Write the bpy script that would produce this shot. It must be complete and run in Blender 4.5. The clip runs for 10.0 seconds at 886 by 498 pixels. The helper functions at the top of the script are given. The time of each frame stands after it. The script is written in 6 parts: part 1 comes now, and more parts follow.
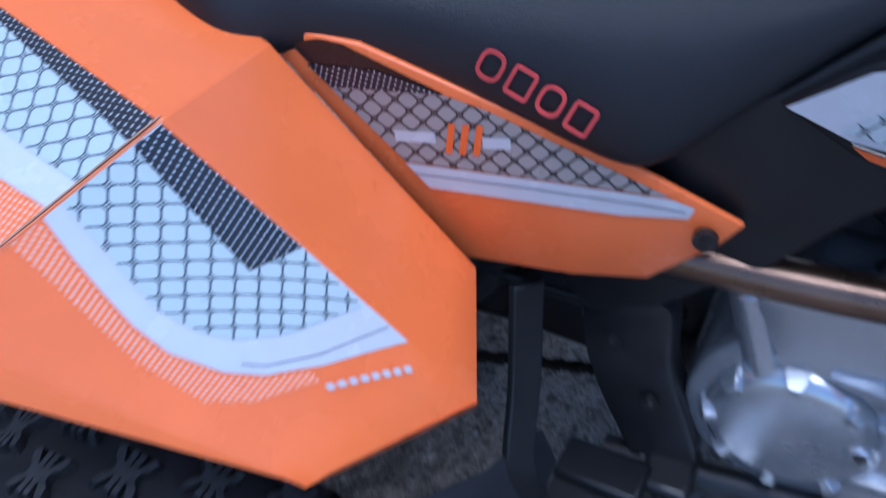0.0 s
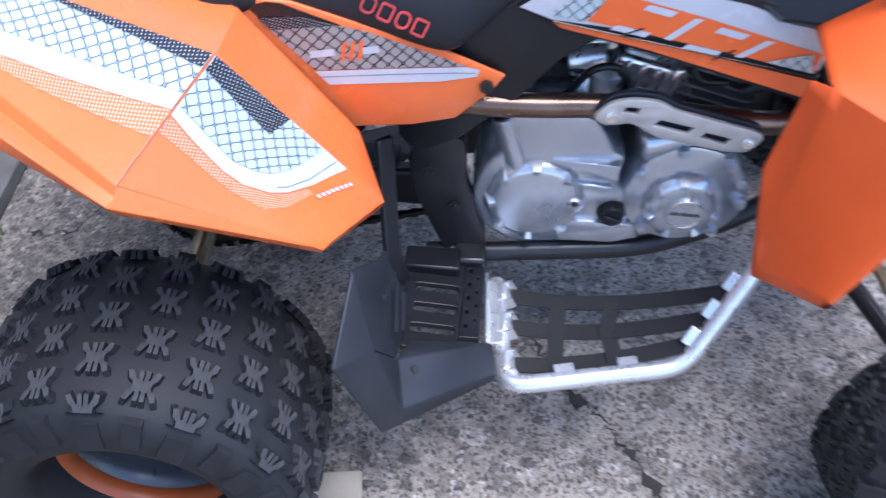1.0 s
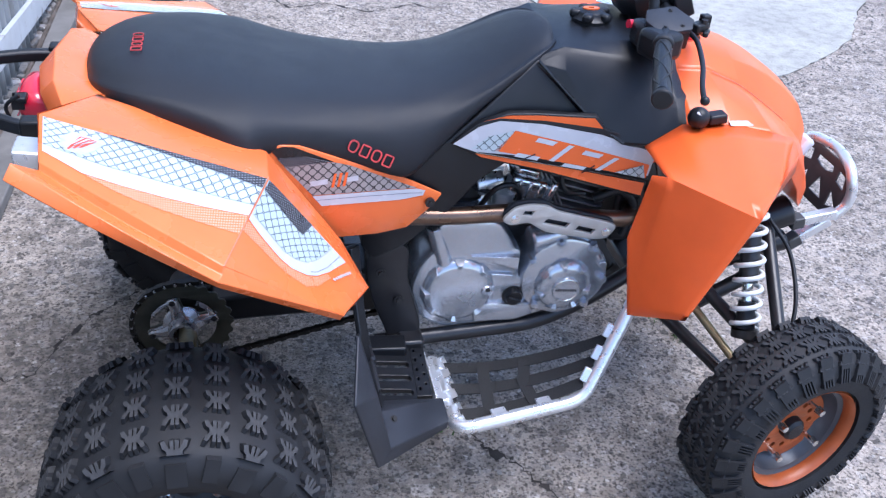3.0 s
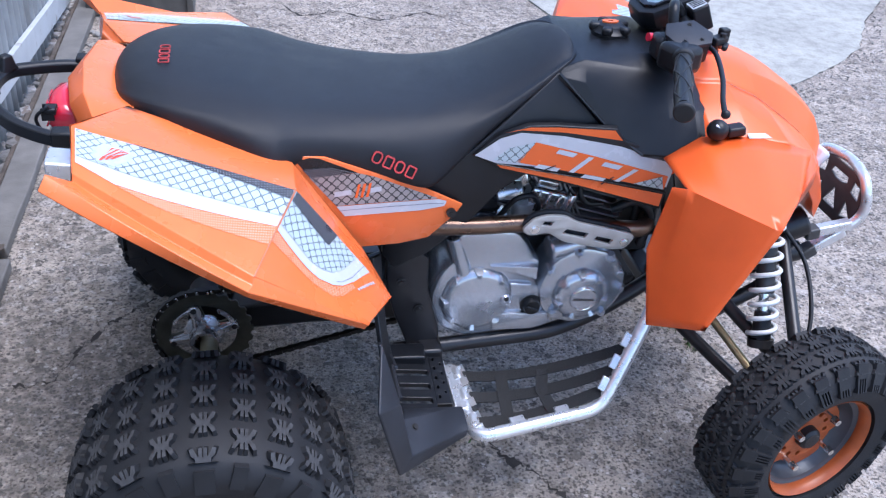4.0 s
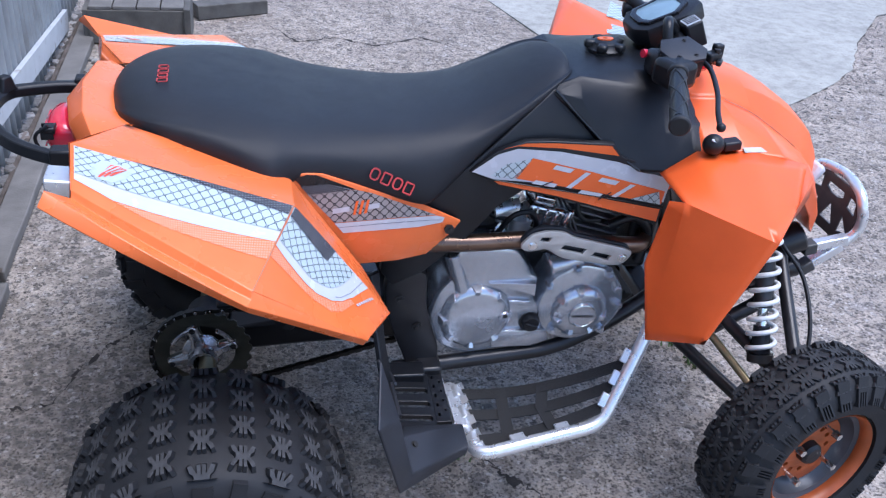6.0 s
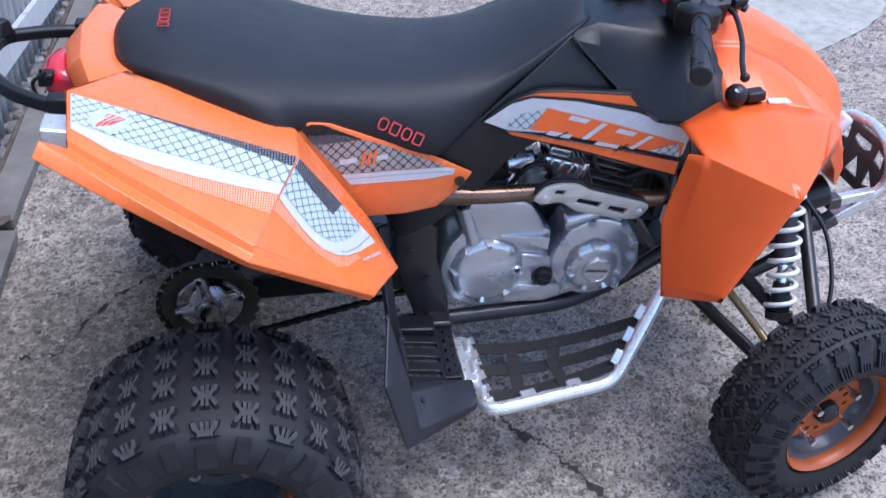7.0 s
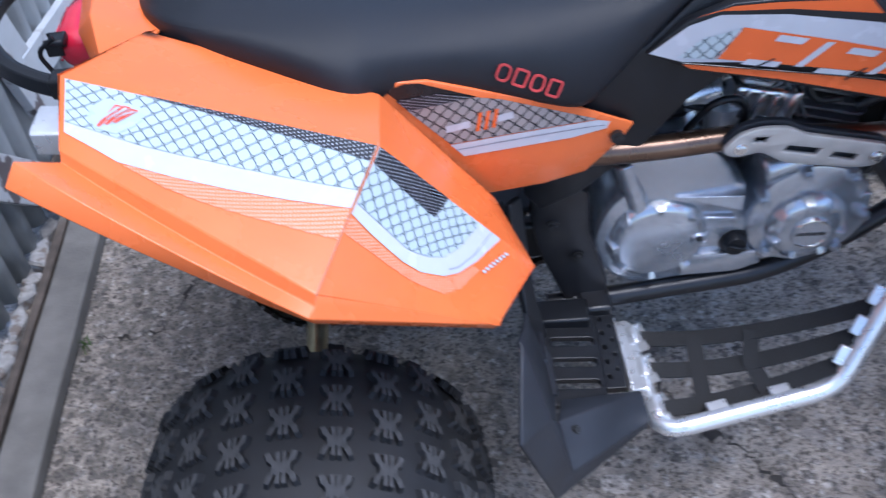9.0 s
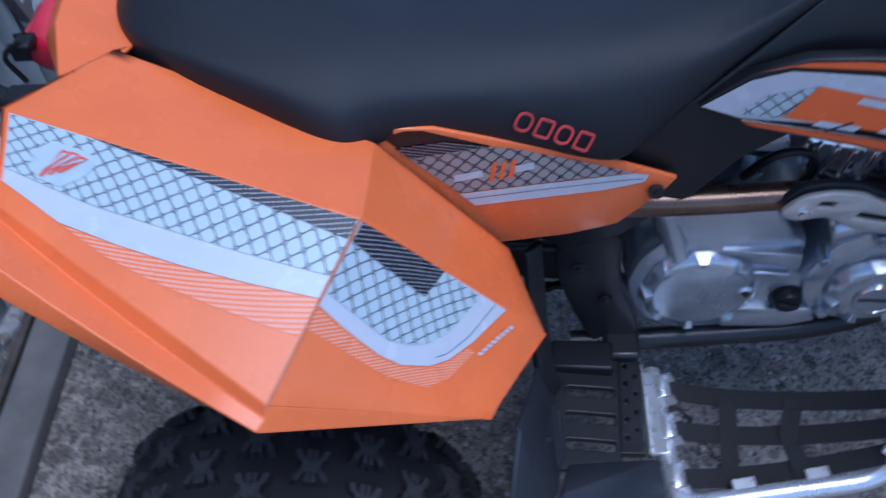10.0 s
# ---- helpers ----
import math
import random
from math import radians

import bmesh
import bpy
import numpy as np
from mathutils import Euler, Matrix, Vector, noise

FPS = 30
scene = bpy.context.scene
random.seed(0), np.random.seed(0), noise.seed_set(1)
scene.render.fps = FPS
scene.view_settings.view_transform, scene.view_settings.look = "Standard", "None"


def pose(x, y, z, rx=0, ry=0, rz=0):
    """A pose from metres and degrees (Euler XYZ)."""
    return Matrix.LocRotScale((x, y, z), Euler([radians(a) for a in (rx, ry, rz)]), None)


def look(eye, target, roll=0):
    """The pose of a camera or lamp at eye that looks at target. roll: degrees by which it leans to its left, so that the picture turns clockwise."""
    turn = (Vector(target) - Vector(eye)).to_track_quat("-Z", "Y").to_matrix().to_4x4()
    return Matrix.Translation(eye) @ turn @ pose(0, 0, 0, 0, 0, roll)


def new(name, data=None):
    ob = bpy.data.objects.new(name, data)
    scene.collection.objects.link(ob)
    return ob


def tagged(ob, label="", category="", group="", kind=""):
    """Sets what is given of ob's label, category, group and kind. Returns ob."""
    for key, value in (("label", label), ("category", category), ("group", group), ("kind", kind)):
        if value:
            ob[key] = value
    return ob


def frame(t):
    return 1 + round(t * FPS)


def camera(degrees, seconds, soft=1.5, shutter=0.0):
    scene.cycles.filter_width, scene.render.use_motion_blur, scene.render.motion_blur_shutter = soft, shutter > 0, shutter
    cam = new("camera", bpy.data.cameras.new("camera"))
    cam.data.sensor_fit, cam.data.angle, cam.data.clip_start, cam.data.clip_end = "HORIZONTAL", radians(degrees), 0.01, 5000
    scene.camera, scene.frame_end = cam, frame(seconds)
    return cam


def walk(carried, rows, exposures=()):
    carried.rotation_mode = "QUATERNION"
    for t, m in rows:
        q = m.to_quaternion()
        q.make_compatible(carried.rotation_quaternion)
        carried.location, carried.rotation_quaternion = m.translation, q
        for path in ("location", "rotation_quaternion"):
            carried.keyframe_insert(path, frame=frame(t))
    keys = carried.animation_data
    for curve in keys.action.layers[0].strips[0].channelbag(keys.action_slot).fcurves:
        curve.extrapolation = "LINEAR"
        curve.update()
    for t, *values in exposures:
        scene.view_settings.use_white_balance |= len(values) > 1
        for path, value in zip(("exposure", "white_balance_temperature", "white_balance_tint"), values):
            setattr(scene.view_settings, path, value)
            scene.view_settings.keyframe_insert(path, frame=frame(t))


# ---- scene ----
# A parked orange sport quad on a worn concrete yard beside a corrugated metal gate.
# x: the quad's forward way, y: its left, z: up; the rear axle stands over x = 0.

# ---- camera ----
cam = camera(51.6, 10.0, soft=1.25, shutter=0.4)
PATH = [
    (0, (0.526, -0.678, 1.069), (-0.242, 0.575, -0.287), -8.0),
    (0.5, (0.512, -0.905, 1.208), (0.122, 0.323, -0.322), -3.3),
    (1, (0.417, -1.176, 1.323), (0.375, 0.235, -0.121), 0.71),
    (1.5, (0.432, -1.336, 1.394), (0.545, 0.158, -0.056), 2.8),
    (2, (0.277, -1.453, 1.409), (0.555, 0.11, 0.161), 2.69),
    (2.5, (0.142, -1.55, 1.46), (0.56, 0.04, 0.281), 4.51),
    (3, (0.111, -1.593, 1.465), (0.539, 0.058, 0.346), 5.51),
    (4.5, (0.061, -1.601, 1.484), (0.475, 0.031, 0.405), 5.6),
    (5, (0.059, -1.617, 1.474), (0.474, 0.046, 0.443), 5.5),
    (6.5, (0.085, -1.593, 1.46), (0.504, 0.058, 0.412), 4.8),
    (7, (0.095, -1.568, 1.451), (0.474, 0.032, 0.313), 5.0),
    (7.5, (0.089, -1.565, 1.438), (0.432, 0.012, 0.257), 4.4),
    (8, (0.064, -1.542, 1.425), (0.388, 0.021, 0.22), 3.2),
    (8.5, (0.114, -1.373, 1.376), (0.343, 0.165, 0.119), 0.6),
    (9, (0.205, -1.129, 1.348), (0.202, 0.317, -0.033), -6.1),
    (9.5, (0.198, -1.004, 1.348), (0.033, 0.384, -0.083), -14.6),
    (10, (0.287, -0.903, 1.369), (0.125, 0.385, -0.151), -6.7),
]
EXPOSURES = [(0.0, 0.75, 5130, 14), (0.5, 1.01, 5230, 16), (1.0, 1.61, 5830, 16), (2.0, 1.65, 5880, 16), (2.5, 1.61, 5930, 16),
             (4.5, 1.37, 5880, 16), (5.0, 1.33, 5880, 16), (6.5, 1.21, 5880, 16), (7.5, 1.44, 5930, 16), (8.5, 1.59, 5980, 15),
             (9.0, 1.27, 5780, 14), (9.5, 0.77, 5480, 14), (10.0, 0.43, 5030, 14)]
walk(cam, [(t, look(*row)) for t, *row in PATH], EXPOSURES)

# ---- daylight: open shade under a bright, hazy sky ----
SUN_ELEVATION, SUN_ROTATION = 73.0, 121.6
world = bpy.data.worlds.new("sky")
scene.world = world
world.use_nodes = True
sky = world.node_tree.nodes.new("ShaderNodeTexSky")
sky.sky_type, sky.sun_disc = "NISHITA", False
sky.sun_elevation, sky.sun_rotation = radians(SUN_ELEVATION), radians(SUN_ROTATION)
sky.air_density, sky.dust_density, sky.ozone_density = 1.0, 1.0, 1.6
background = world.node_tree.nodes["Background"]
background.inputs["Strength"].default_value = 0.125
world.node_tree.links.new(sky.outputs[0], background.inputs["Color"])
sun_data = bpy.data.lights.new("sun", "SUN")
sun_data.energy, sun_data.angle, sun_data.color = 1.40, radians(35), (1.0, 0.985, 0.965)
sun = new("sun", sun_data)
sun.matrix_world = look((1.7, -0.8, 5.0), (0.4, 0.0, 0.0))


# ---- materials ----
def ramp_node(nodes, stops):
    node = nodes.new("ShaderNodeValToRGB")
    ramp = node.color_ramp
    while len(ramp.elements) < len(stops):
        ramp.elements.new(0.5)
    for element, (place, colour) in zip(ramp.elements, stops):
        element.position, element.color = place, (*colour, 1)
    return node


def surface(name, colour, rough=0.5, metal=0.0, spread=0.12, grain=40.0, fine=400.0, bump=0.15, stain=None, stain_at=(0.55, 0.75), stain_scale=9.0,
            coat=0.0, rough_spread=0.12, transmission=0.0, spec=0.5):
    """A surface with grain at two sizes, uneven gloss, fine relief and, if given, stains of another colour."""
    m = bpy.data.materials.new(name)
    m.use_nodes = True
    nodes, links = m.node_tree.nodes, m.node_tree.links
    shader = nodes["Principled BSDF"]
    where = nodes.new("ShaderNodeTexCoord").outputs["Object"]
    large = nodes.new("ShaderNodeTexNoise")
    large.inputs["Scale"].default_value, large.inputs["Detail"].default_value = grain, 6
    small = nodes.new("ShaderNodeTexNoise")
    small.inputs["Scale"].default_value, small.inputs["Detail"].default_value = fine, 3
    links.new(where, large.inputs["Vector"])
    links.new(where, small.inputs["Vector"])
    dark = tuple(c * (1 - spread) for c in colour)
    light = tuple(min(1.0, c * (1 + spread)) for c in colour)
    tone = ramp_node(nodes, [(0.3, dark), (0.7, light)])
    links.new(large.outputs["Fac"], tone.inputs["Fac"])
    out = tone.outputs["Color"]
    if stain:
        patch = nodes.new("ShaderNodeTexNoise")
        patch.inputs["Scale"].default_value, patch.inputs["Detail"].default_value = stain_scale, 8
        links.new(where, patch.inputs["Vector"])
        mask = ramp_node(nodes, [(stain_at[0], (0, 0, 0)), (stain_at[1], (1, 1, 1))])
        links.new(patch.outputs["Fac"], mask.inputs["Fac"])
        mix = nodes.new("ShaderNodeMix")
        mix.data_type = "RGBA"
        links.new(mask.outputs["Color"], mix.inputs["Factor"])
        links.new(out, mix.inputs[6])
        mix.inputs[7].default_value = (*stain, 1)
        out = mix.outputs[2]
    links.new(out, shader.inputs["Base Color"])
    gloss = nodes.new("ShaderNodeMapRange")
    gloss.inputs["To Min"].default_value, gloss.inputs["To Max"].default_value = max(0.02, rough - rough_spread), min(1.0, rough + rough_spread)
    links.new(large.outputs["Fac"], gloss.inputs["Value"])
    links.new(gloss.outputs["Result"], shader.inputs["Roughness"])
    shader.inputs["Metallic"].default_value = metal
    shader.inputs["Coat Weight"].default_value = coat
    shader.inputs["Transmission Weight"].default_value = transmission
    shader.inputs["Specular IOR Level"].default_value = spec
    if bump:
        relief = nodes.new("ShaderNodeBump")
        relief.inputs["Strength"].default_value, relief.inputs["Distance"].default_value = bump, 0.002
        links.new(small.outputs["Fac"], relief.inputs["Height"])
        links.new(relief.outputs["Normal"], shader.inputs["Normal"])
    return m


def sums(nodes, links, operation, a, b=None):
    node = nodes.new("ShaderNodeMath")
    node.operation = operation
    for socket, value in zip(node.inputs, (a, b)):
        if value is None:
            continue
        if isinstance(value, (int, float)):
            socket.default_value = value
        else:
            links.new(value, socket)
    return node.outputs[0]


def printed(name, pattern, ground, ink, pitch, turn=45.0, size=0.45, rough=0.28, line=0.032):
    """Glossy printed vinyl: a net of rounded cells with knots, or a field of dots, laid out in metres by the UV map."""
    m = bpy.data.materials.new(name)
    m.use_nodes = True
    nodes, links = m.node_tree.nodes, m.node_tree.links
    shader = nodes["Principled BSDF"]
    place = nodes.new("ShaderNodeMapping")
    place.inputs["Rotation"].default_value[2] = radians(turn)
    place.inputs["Scale"].default_value = (1 / pitch, 1 / pitch, 1)
    links.new(nodes.new("ShaderNodeTexCoord").outputs["UV"], place.inputs["Vector"])
    parts = nodes.new("ShaderNodeSeparateXYZ")
    links.new(place.outputs[0], parts.inputs[0])
    cell = []
    for axis in (0, 1):
        inside = sums(nodes, links, "FRACT", parts.outputs[axis])
        cell.append(sums(nodes, links, "ABSOLUTE", sums(nodes, links, "SUBTRACT", inside, 0.5)))
    if pattern == "net":
        # rounded rings that touch, and a short tick through each corner between them
        bent = [sums(nodes, links, "POWER", c, 4.4) for c in cell]
        far = sums(nodes, links, "POWER", sums(nodes, links, "ADD", *bent), 1 / 4.4)
        ring = sums(nodes, links, "LESS_THAN", sums(nodes, links, "ABSOLUTE", sums(nodes, links, "SUBTRACT", far, size + line)), line)
        slant = sums(nodes, links, "LESS_THAN", sums(nodes, links, "ABSOLUTE", sums(nodes, links, "SUBTRACT", *cell)), line * 1.1)
        tick = sums(nodes, links, "MULTIPLY", slant, sums(nodes, links, "GREATER_THAN", far, size - 0.03))
        mask = sums(nodes, links, "MAXIMUM", ring, tick)
    else:
        square = [sums(nodes, links, "MULTIPLY", c, c) for c in cell]
        mask = sums(nodes, links, "LESS_THAN", sums(nodes, links, "ADD", *square), size * size)
    mix = nodes.new("ShaderNodeMix")
    mix.data_type = "RGBA"
    links.new(mask, mix.inputs["Factor"])
    mix.inputs[6].default_value, mix.inputs[7].default_value = (*ground, 1), (*ink, 1)
    dust = nodes.new("ShaderNodeTexNoise")
    dust.inputs["Scale"].default_value = 25
    links.new(nodes.new("ShaderNodeTexCoord").outputs["Object"], dust.inputs["Vector"])
    gloss = nodes.new("ShaderNodeMapRange")
    gloss.inputs["To Min"].default_value, gloss.inputs["To Max"].default_value = rough - 0.08, rough + 0.14
    links.new(dust.outputs["Fac"], gloss.inputs["Value"])
    links.new(gloss.outputs["Result"], shader.inputs["Roughness"])
    links.new(mix.outputs[2], shader.inputs["Base Color"])
    return m


ORANGE = (0.85, 0.180, 0.046)
orange = surface("orange_plastic", ORANGE, rough=0.27, spread=0.05, grain=14, fine=900, bump=0.02, rough_spread=0.1)
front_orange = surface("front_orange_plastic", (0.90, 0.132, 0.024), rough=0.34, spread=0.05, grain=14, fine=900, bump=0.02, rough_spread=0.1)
orange_vinyl = surface("orange_vinyl", (0.84, 0.150, 0.032), rough=0.25, spread=0.04, grain=20, bump=0.0)
rim_orange = surface("dull_orange_paint", (0.38, 0.085, 0.021), rough=0.4, spread=0.15, grain=30, bump=0.05, stain=(0.20, 0.10, 0.06), stain_at=(0.6, 0.9))
black_plastic = surface("black_plastic", (0.0075, 0.0085, 0.0108), rough=0.42, spread=0.25, grain=25, fine=1500, bump=0.12, spec=0.42)
grey_plastic = surface("dusty_black_plastic", (0.018, 0.021, 0.028), rough=0.5, spread=0.3, grain=12, fine=1200, bump=0.15, stain=(0.042, 0.046, 0.054), stain_at=(0.6, 0.95))
seat_vinyl = surface("seat_vinyl", (0.0085, 0.0105, 0.0148), rough=0.50, spread=0.2, grain=18, fine=1400, bump=0.3, spec=0.42)
rubber = surface("tyre_rubber", (0.0105, 0.0115, 0.014), rough=0.68, spread=0.3, grain=30, fine=700, bump=0.25, stain=(0.028, 0.027, 0.026), stain_at=(0.55, 0.9), stain_scale=14)
front_knob_rubber = surface("front_tread_rubber", (0.024, 0.0255, 0.028), rough=0.8, spread=0.3, grain=90, fine=900, bump=0.5)
knob_rubber = surface("worn_tread_rubber", (0.047, 0.048, 0.051), rough=0.85, spread=0.35, grain=90, fine=900, bump=0.5)
frame_black = surface("black_frame_paint", (0.014, 0.014, 0.016), rough=0.36, spread=0.25, grain=30, bump=0.06, stain=(0.05, 0.045, 0.04), stain_at=(0.62, 0.9))
silver = surface("silver_engine_paint", (0.50, 0.53, 0.575), rough=0.25, metal=0.75, spread=0.05, grain=9, fine=1100, bump=0.04, rough_spread=0.07)
chrome = surface("polished_metal", (0.75, 0.75, 0.74), rough=0.14, metal=1.0, spread=0.08, bump=0.02)
polished = surface("polished_casting", (0.84, 0.85, 0.87), rough=0.16, metal=0.9, spread=0.06, grain=60, bump=0.05)
aluminium = surface("brushed_aluminium", (0.78, 0.79, 0.8), rough=0.3, metal=0.75, spread=0.06, grain=60, fine=1500, bump=0.06)
shield_metal = surface("satin_shield_metal", (0.50, 0.495, 0.48), rough=0.38, metal=0.45, spread=0.1, bump=0.05)
fin_metal = surface("cast_fins", (0.19, 0.19, 0.195), rough=0.36, metal=0.5, spread=0.2, bump=0.1)
plate_metal = surface("dark_plate_metal", (0.085, 0.083, 0.082), rough=0.5, metal=0.5, spread=0.15, bump=0.1)
dark_metal = surface("dark_metal", (0.05, 0.05, 0.052), rough=0.45, metal=0.7, spread=0.3, bump=0.1)
pipe_metal = surface("heat_tinted_pipe", (0.20, 0.130, 0.095), rough=0.3, metal=0.9, spread=0.25, grain=18, bump=0.05, stain=(0.12, 0.08, 0.06))
chain_black = surface("oily_chain", (0.016, 0.015, 0.013), rough=0.4, metal=0.3, spread=0.3, bump=0.1)
sprocket_steel = surface("oily_sprocket_steel", (0.075, 0.075, 0.058), rough=0.42, metal=0.55, spread=0.25, grain=30, bump=0.08)
carrier_metal = surface("cast_carrier", (0.46, 0.46, 0.47), rough=0.26, metal=0.8, spread=0.1, bump=0.05)
gold_metal = surface("gold_axle", (0.36, 0.31, 0.19), rough=0.34, metal=0.9, spread=0.15, bump=0.05)
spring_white = surface("white_spring", (0.62, 0.65, 0.66), rough=0.35, spread=0.08, bump=0.05)
rim_grey = surface("grey_rim", (0.085, 0.093, 0.105), rough=0.36, metal=0.45, spread=0.12, grain=15, bump=0.05)
dark_rim = surface("dark_rim_paint", (0.085, 0.093, 0.105), rough=0.28, metal=0.3, spread=0.15, grain=15, bump=0.05)
matte_black = surface("matte_black_plastic", (0.006, 0.007, 0.0095), rough=0.36, spread=0.3, grain=20, fine=1200, bump=0.2, spec=0.42, rough_spread=0.06)
grip_rubber = surface("grip_rubber", (0.010, 0.011, 0.013), rough=0.55, spread=0.25, bump=0.2)
red_lens = surface("red_lens", (0.62, 0.02, 0.05), rough=0.12, spread=0.1, bump=0.0, coat=0.5)
white_vinyl = surface("white_vinyl", (0.55, 0.58, 0.625), rough=0.25, spread=0.03, bump=0.0)
pale_vinyl = surface("pale_blue_vinyl", (0.47, 0.555, 0.59), rough=0.28, spread=0.03, bump=0.0)
emblem_red = surface("emblem_red", (0.72, 0.10, 0.06), rough=0.28, spread=0.05, bump=0.0)
black_vinyl = surface("black_vinyl", (0.012, 0.012, 0.014), rough=0.25, spread=0.1, bump=0.0)
pin_grey = surface("pin_stripe_grey", (0.16, 0.17, 0.22), rough=0.3, spread=0.1, bump=0.0)
seam_print = surface("seam_print", (0.36, 0.20, 0.13), rough=0.6, spread=0.15, bump=0.0)
red_thread = surface("red_thread", (0.55, 0.06, 0.06), rough=0.7, spread=0.2, fine=2000, bump=0.4)
screen_glass = surface("screen", (0.2, 0.3, 0.36), rough=0.15, spread=0.1, bump=0.0)
nylon = surface("black_webbing", (0.02, 0.02, 0.02), rough=0.8, spread=0.3, grain=300, fine=2500, bump=0.6)
net_print = printed("net_print", "net", (0.47, 0.56, 0.595), (0.040, 0.062, 0.075), 0.0128, size=0.452, line=0.030)
grey_net_print = printed("grey_net_print", "net", (0.34, 0.32, 0.31), (0.016, 0.016, 0.02), 0.0128, size=0.436, line=0.042)
dot_print = printed("dot_print", "dots", (0.010, 0.012, 0.018), (0.52, 0.56, 0.62), 0.0040, turn=20, size=0.20)
half_print = printed("half_print", "dots", (0.85, 0.180, 0.045), (0.83, 0.42, 0.32), 0.0037, turn=20, size=0.33)

# ---- building tools ----
def mesh_of(bm, name, material, smooth=None):
    bm.normal_update()
    data = bpy.data.meshes.new(name)
    bm.to_mesh(data)
    bm.free()
    for m in material if isinstance(material, (list, tuple)) else [material]:
        data.materials.append(m)
    if smooth is not None:
        data.shade_smooth()
        data.set_sharp_from_angle(angle=radians(smooth))
    return data


def part(name, bm, material, parent, label="", smooth=35, bevel=0.0, thick=0.0):
    """One mesh under a thing or a part; bevel rounds its edges, thick gives a shell its wall."""
    ob = new(name, mesh_of(bm, name, material, smooth))
    ob.parent = parent
    if thick:
        mod = ob.modifiers.new("wall", "SOLIDIFY")
        mod.thickness, mod.offset = thick, -1
    if bevel:
        mod = ob.modifiers.new("edge", "BEVEL")
        mod.width, mod.segments, mod.limit_method, mod.angle_limit = bevel, 2, "ANGLE", radians(22)
    return tagged(ob, label)


def thing(name, label, category, kind="", group="", at=(0, 0, 0)):
    ob = new(name)
    ob.location = at
    ob.empty_display_size = 0.1
    return tagged(ob, label, category, group, kind)


def add_box(bm, size, m):
    made = bmesh.ops.create_cube(bm, size=1.0, matrix=m @ Matrix.Diagonal((*size, 1)))
    return made["verts"]


def box(size, m=None):
    bm = bmesh.new()
    add_box(bm, size, m or Matrix())
    return bm


def between(a, b):
    """A frame at a whose z axis points to b."""
    return Matrix.Translation(a) @ (Vector(b) - Vector(a)).to_track_quat("Z", "Y").to_matrix().to_4x4()


def add_rod(bm, a, b, r, r2=None, seg=16):
    length = (Vector(b) - Vector(a)).length
    bmesh.ops.create_cone(bm, cap_ends=True, segments=seg, radius1=r, radius2=r if r2 is None else r2, depth=length,
                          matrix=between(a, b) @ Matrix.Translation((0, 0, length / 2)))


def rod(a, b, r, r2=None, seg=16):
    bm = bmesh.new()
    add_rod(bm, a, b, r, r2, seg)
    return bm


def rounded(points, bend=0.04, steps=5, closed=False):
    """A polyline with its corners rounded off."""
    pts, out, n = [Vector(p) for p in points], [], len(points)
    for i, p in enumerate(pts):
        if not closed and i in (0, n - 1):
            out.append(p)
            continue
        a, b = pts[i - 1] - p, pts[(i + 1) % n] - p
        d = min(bend, a.length * 0.48, b.length * 0.48)
        p0, p1 = p + a.normalized() * d, p + b.normalized() * d
        for k in range(steps + 1):
            t = k / steps
            out.append(p0 * (1 - t) ** 2 + p * 2 * t * (1 - t) + p1 * t * t)
    return out


def smooth_line(points, steps=6):
    """A Catmull-Rom line through the points."""
    p = [Vector(q) for q in points]
    p = [2 * p[0] - p[1], *p, 2 * p[-1] - p[-2]]
    out = []
    for i in range(1, len(p) - 2):
        for k in range(steps):
            t = k / steps
            out.append(0.5 * (2 * p[i] + (p[i + 1] - p[i - 1]) * t + (2 * p[i - 1] - 5 * p[i] + 4 * p[i + 1] - p[i + 2]) * t * t
                              + (3 * p[i] - p[i - 1] - 3 * p[i + 1] + p[i + 2]) * t ** 3))
    return out + [p[-2]]


def add_sweep(bm, line, ring, closed=False, up=None):
    """Sweep a ring of (across, above) offsets along a line."""
    line = [Vector(p) for p in line]
    n, rings = len(line), []
    way = (line[1] - line[0]).normalized()
    side = way.cross(Vector(up) if up else Vector((0, 0, 1)))
    if side.length < 0.05:
        side = way.cross(Vector((0, 1, 0)))
    for i, p in enumerate(line):
        a, b = (line[i - 1], line[(i + 1) % n]) if closed else (line[max(0, i - 1)], line[min(n - 1, i + 1)])
        way = (b - a).normalized()
        side = way.cross(Vector(up)) if up else side - way * side.dot(way)
        side.normalize()
        above = side.cross(way)
        rings.append([bm.verts.new(p + side * u + above * v) for u, v in ring])
    k = len(ring)
    for i in range(n if closed else n - 1):
        one, two = rings[i], rings[(i + 1) % n]
        for j in range(k):
            bm.faces.new((one[j], one[(j + 1) % k], two[(j + 1) % k], two[j]))
    if not closed:
        bm.faces.new(rings[0][::-1])
        bm.faces.new(rings[-1])
    bmesh.ops.recalc_face_normals(bm, faces=bm.faces)


def circle(r, seg=12, r2=None):
    return [(r * math.cos(math.tau * k / seg), (r2 or r) * math.sin(math.tau * k / seg)) for k in range(seg)]


def tube(points, r, bend=0.04, seg=12, closed=False, curve=False):
    bm = bmesh.new()
    line = smooth_line(points) if curve else rounded(points, bend, closed=closed)
    add_sweep(bm, line, circle(r, seg), closed)
    return bm


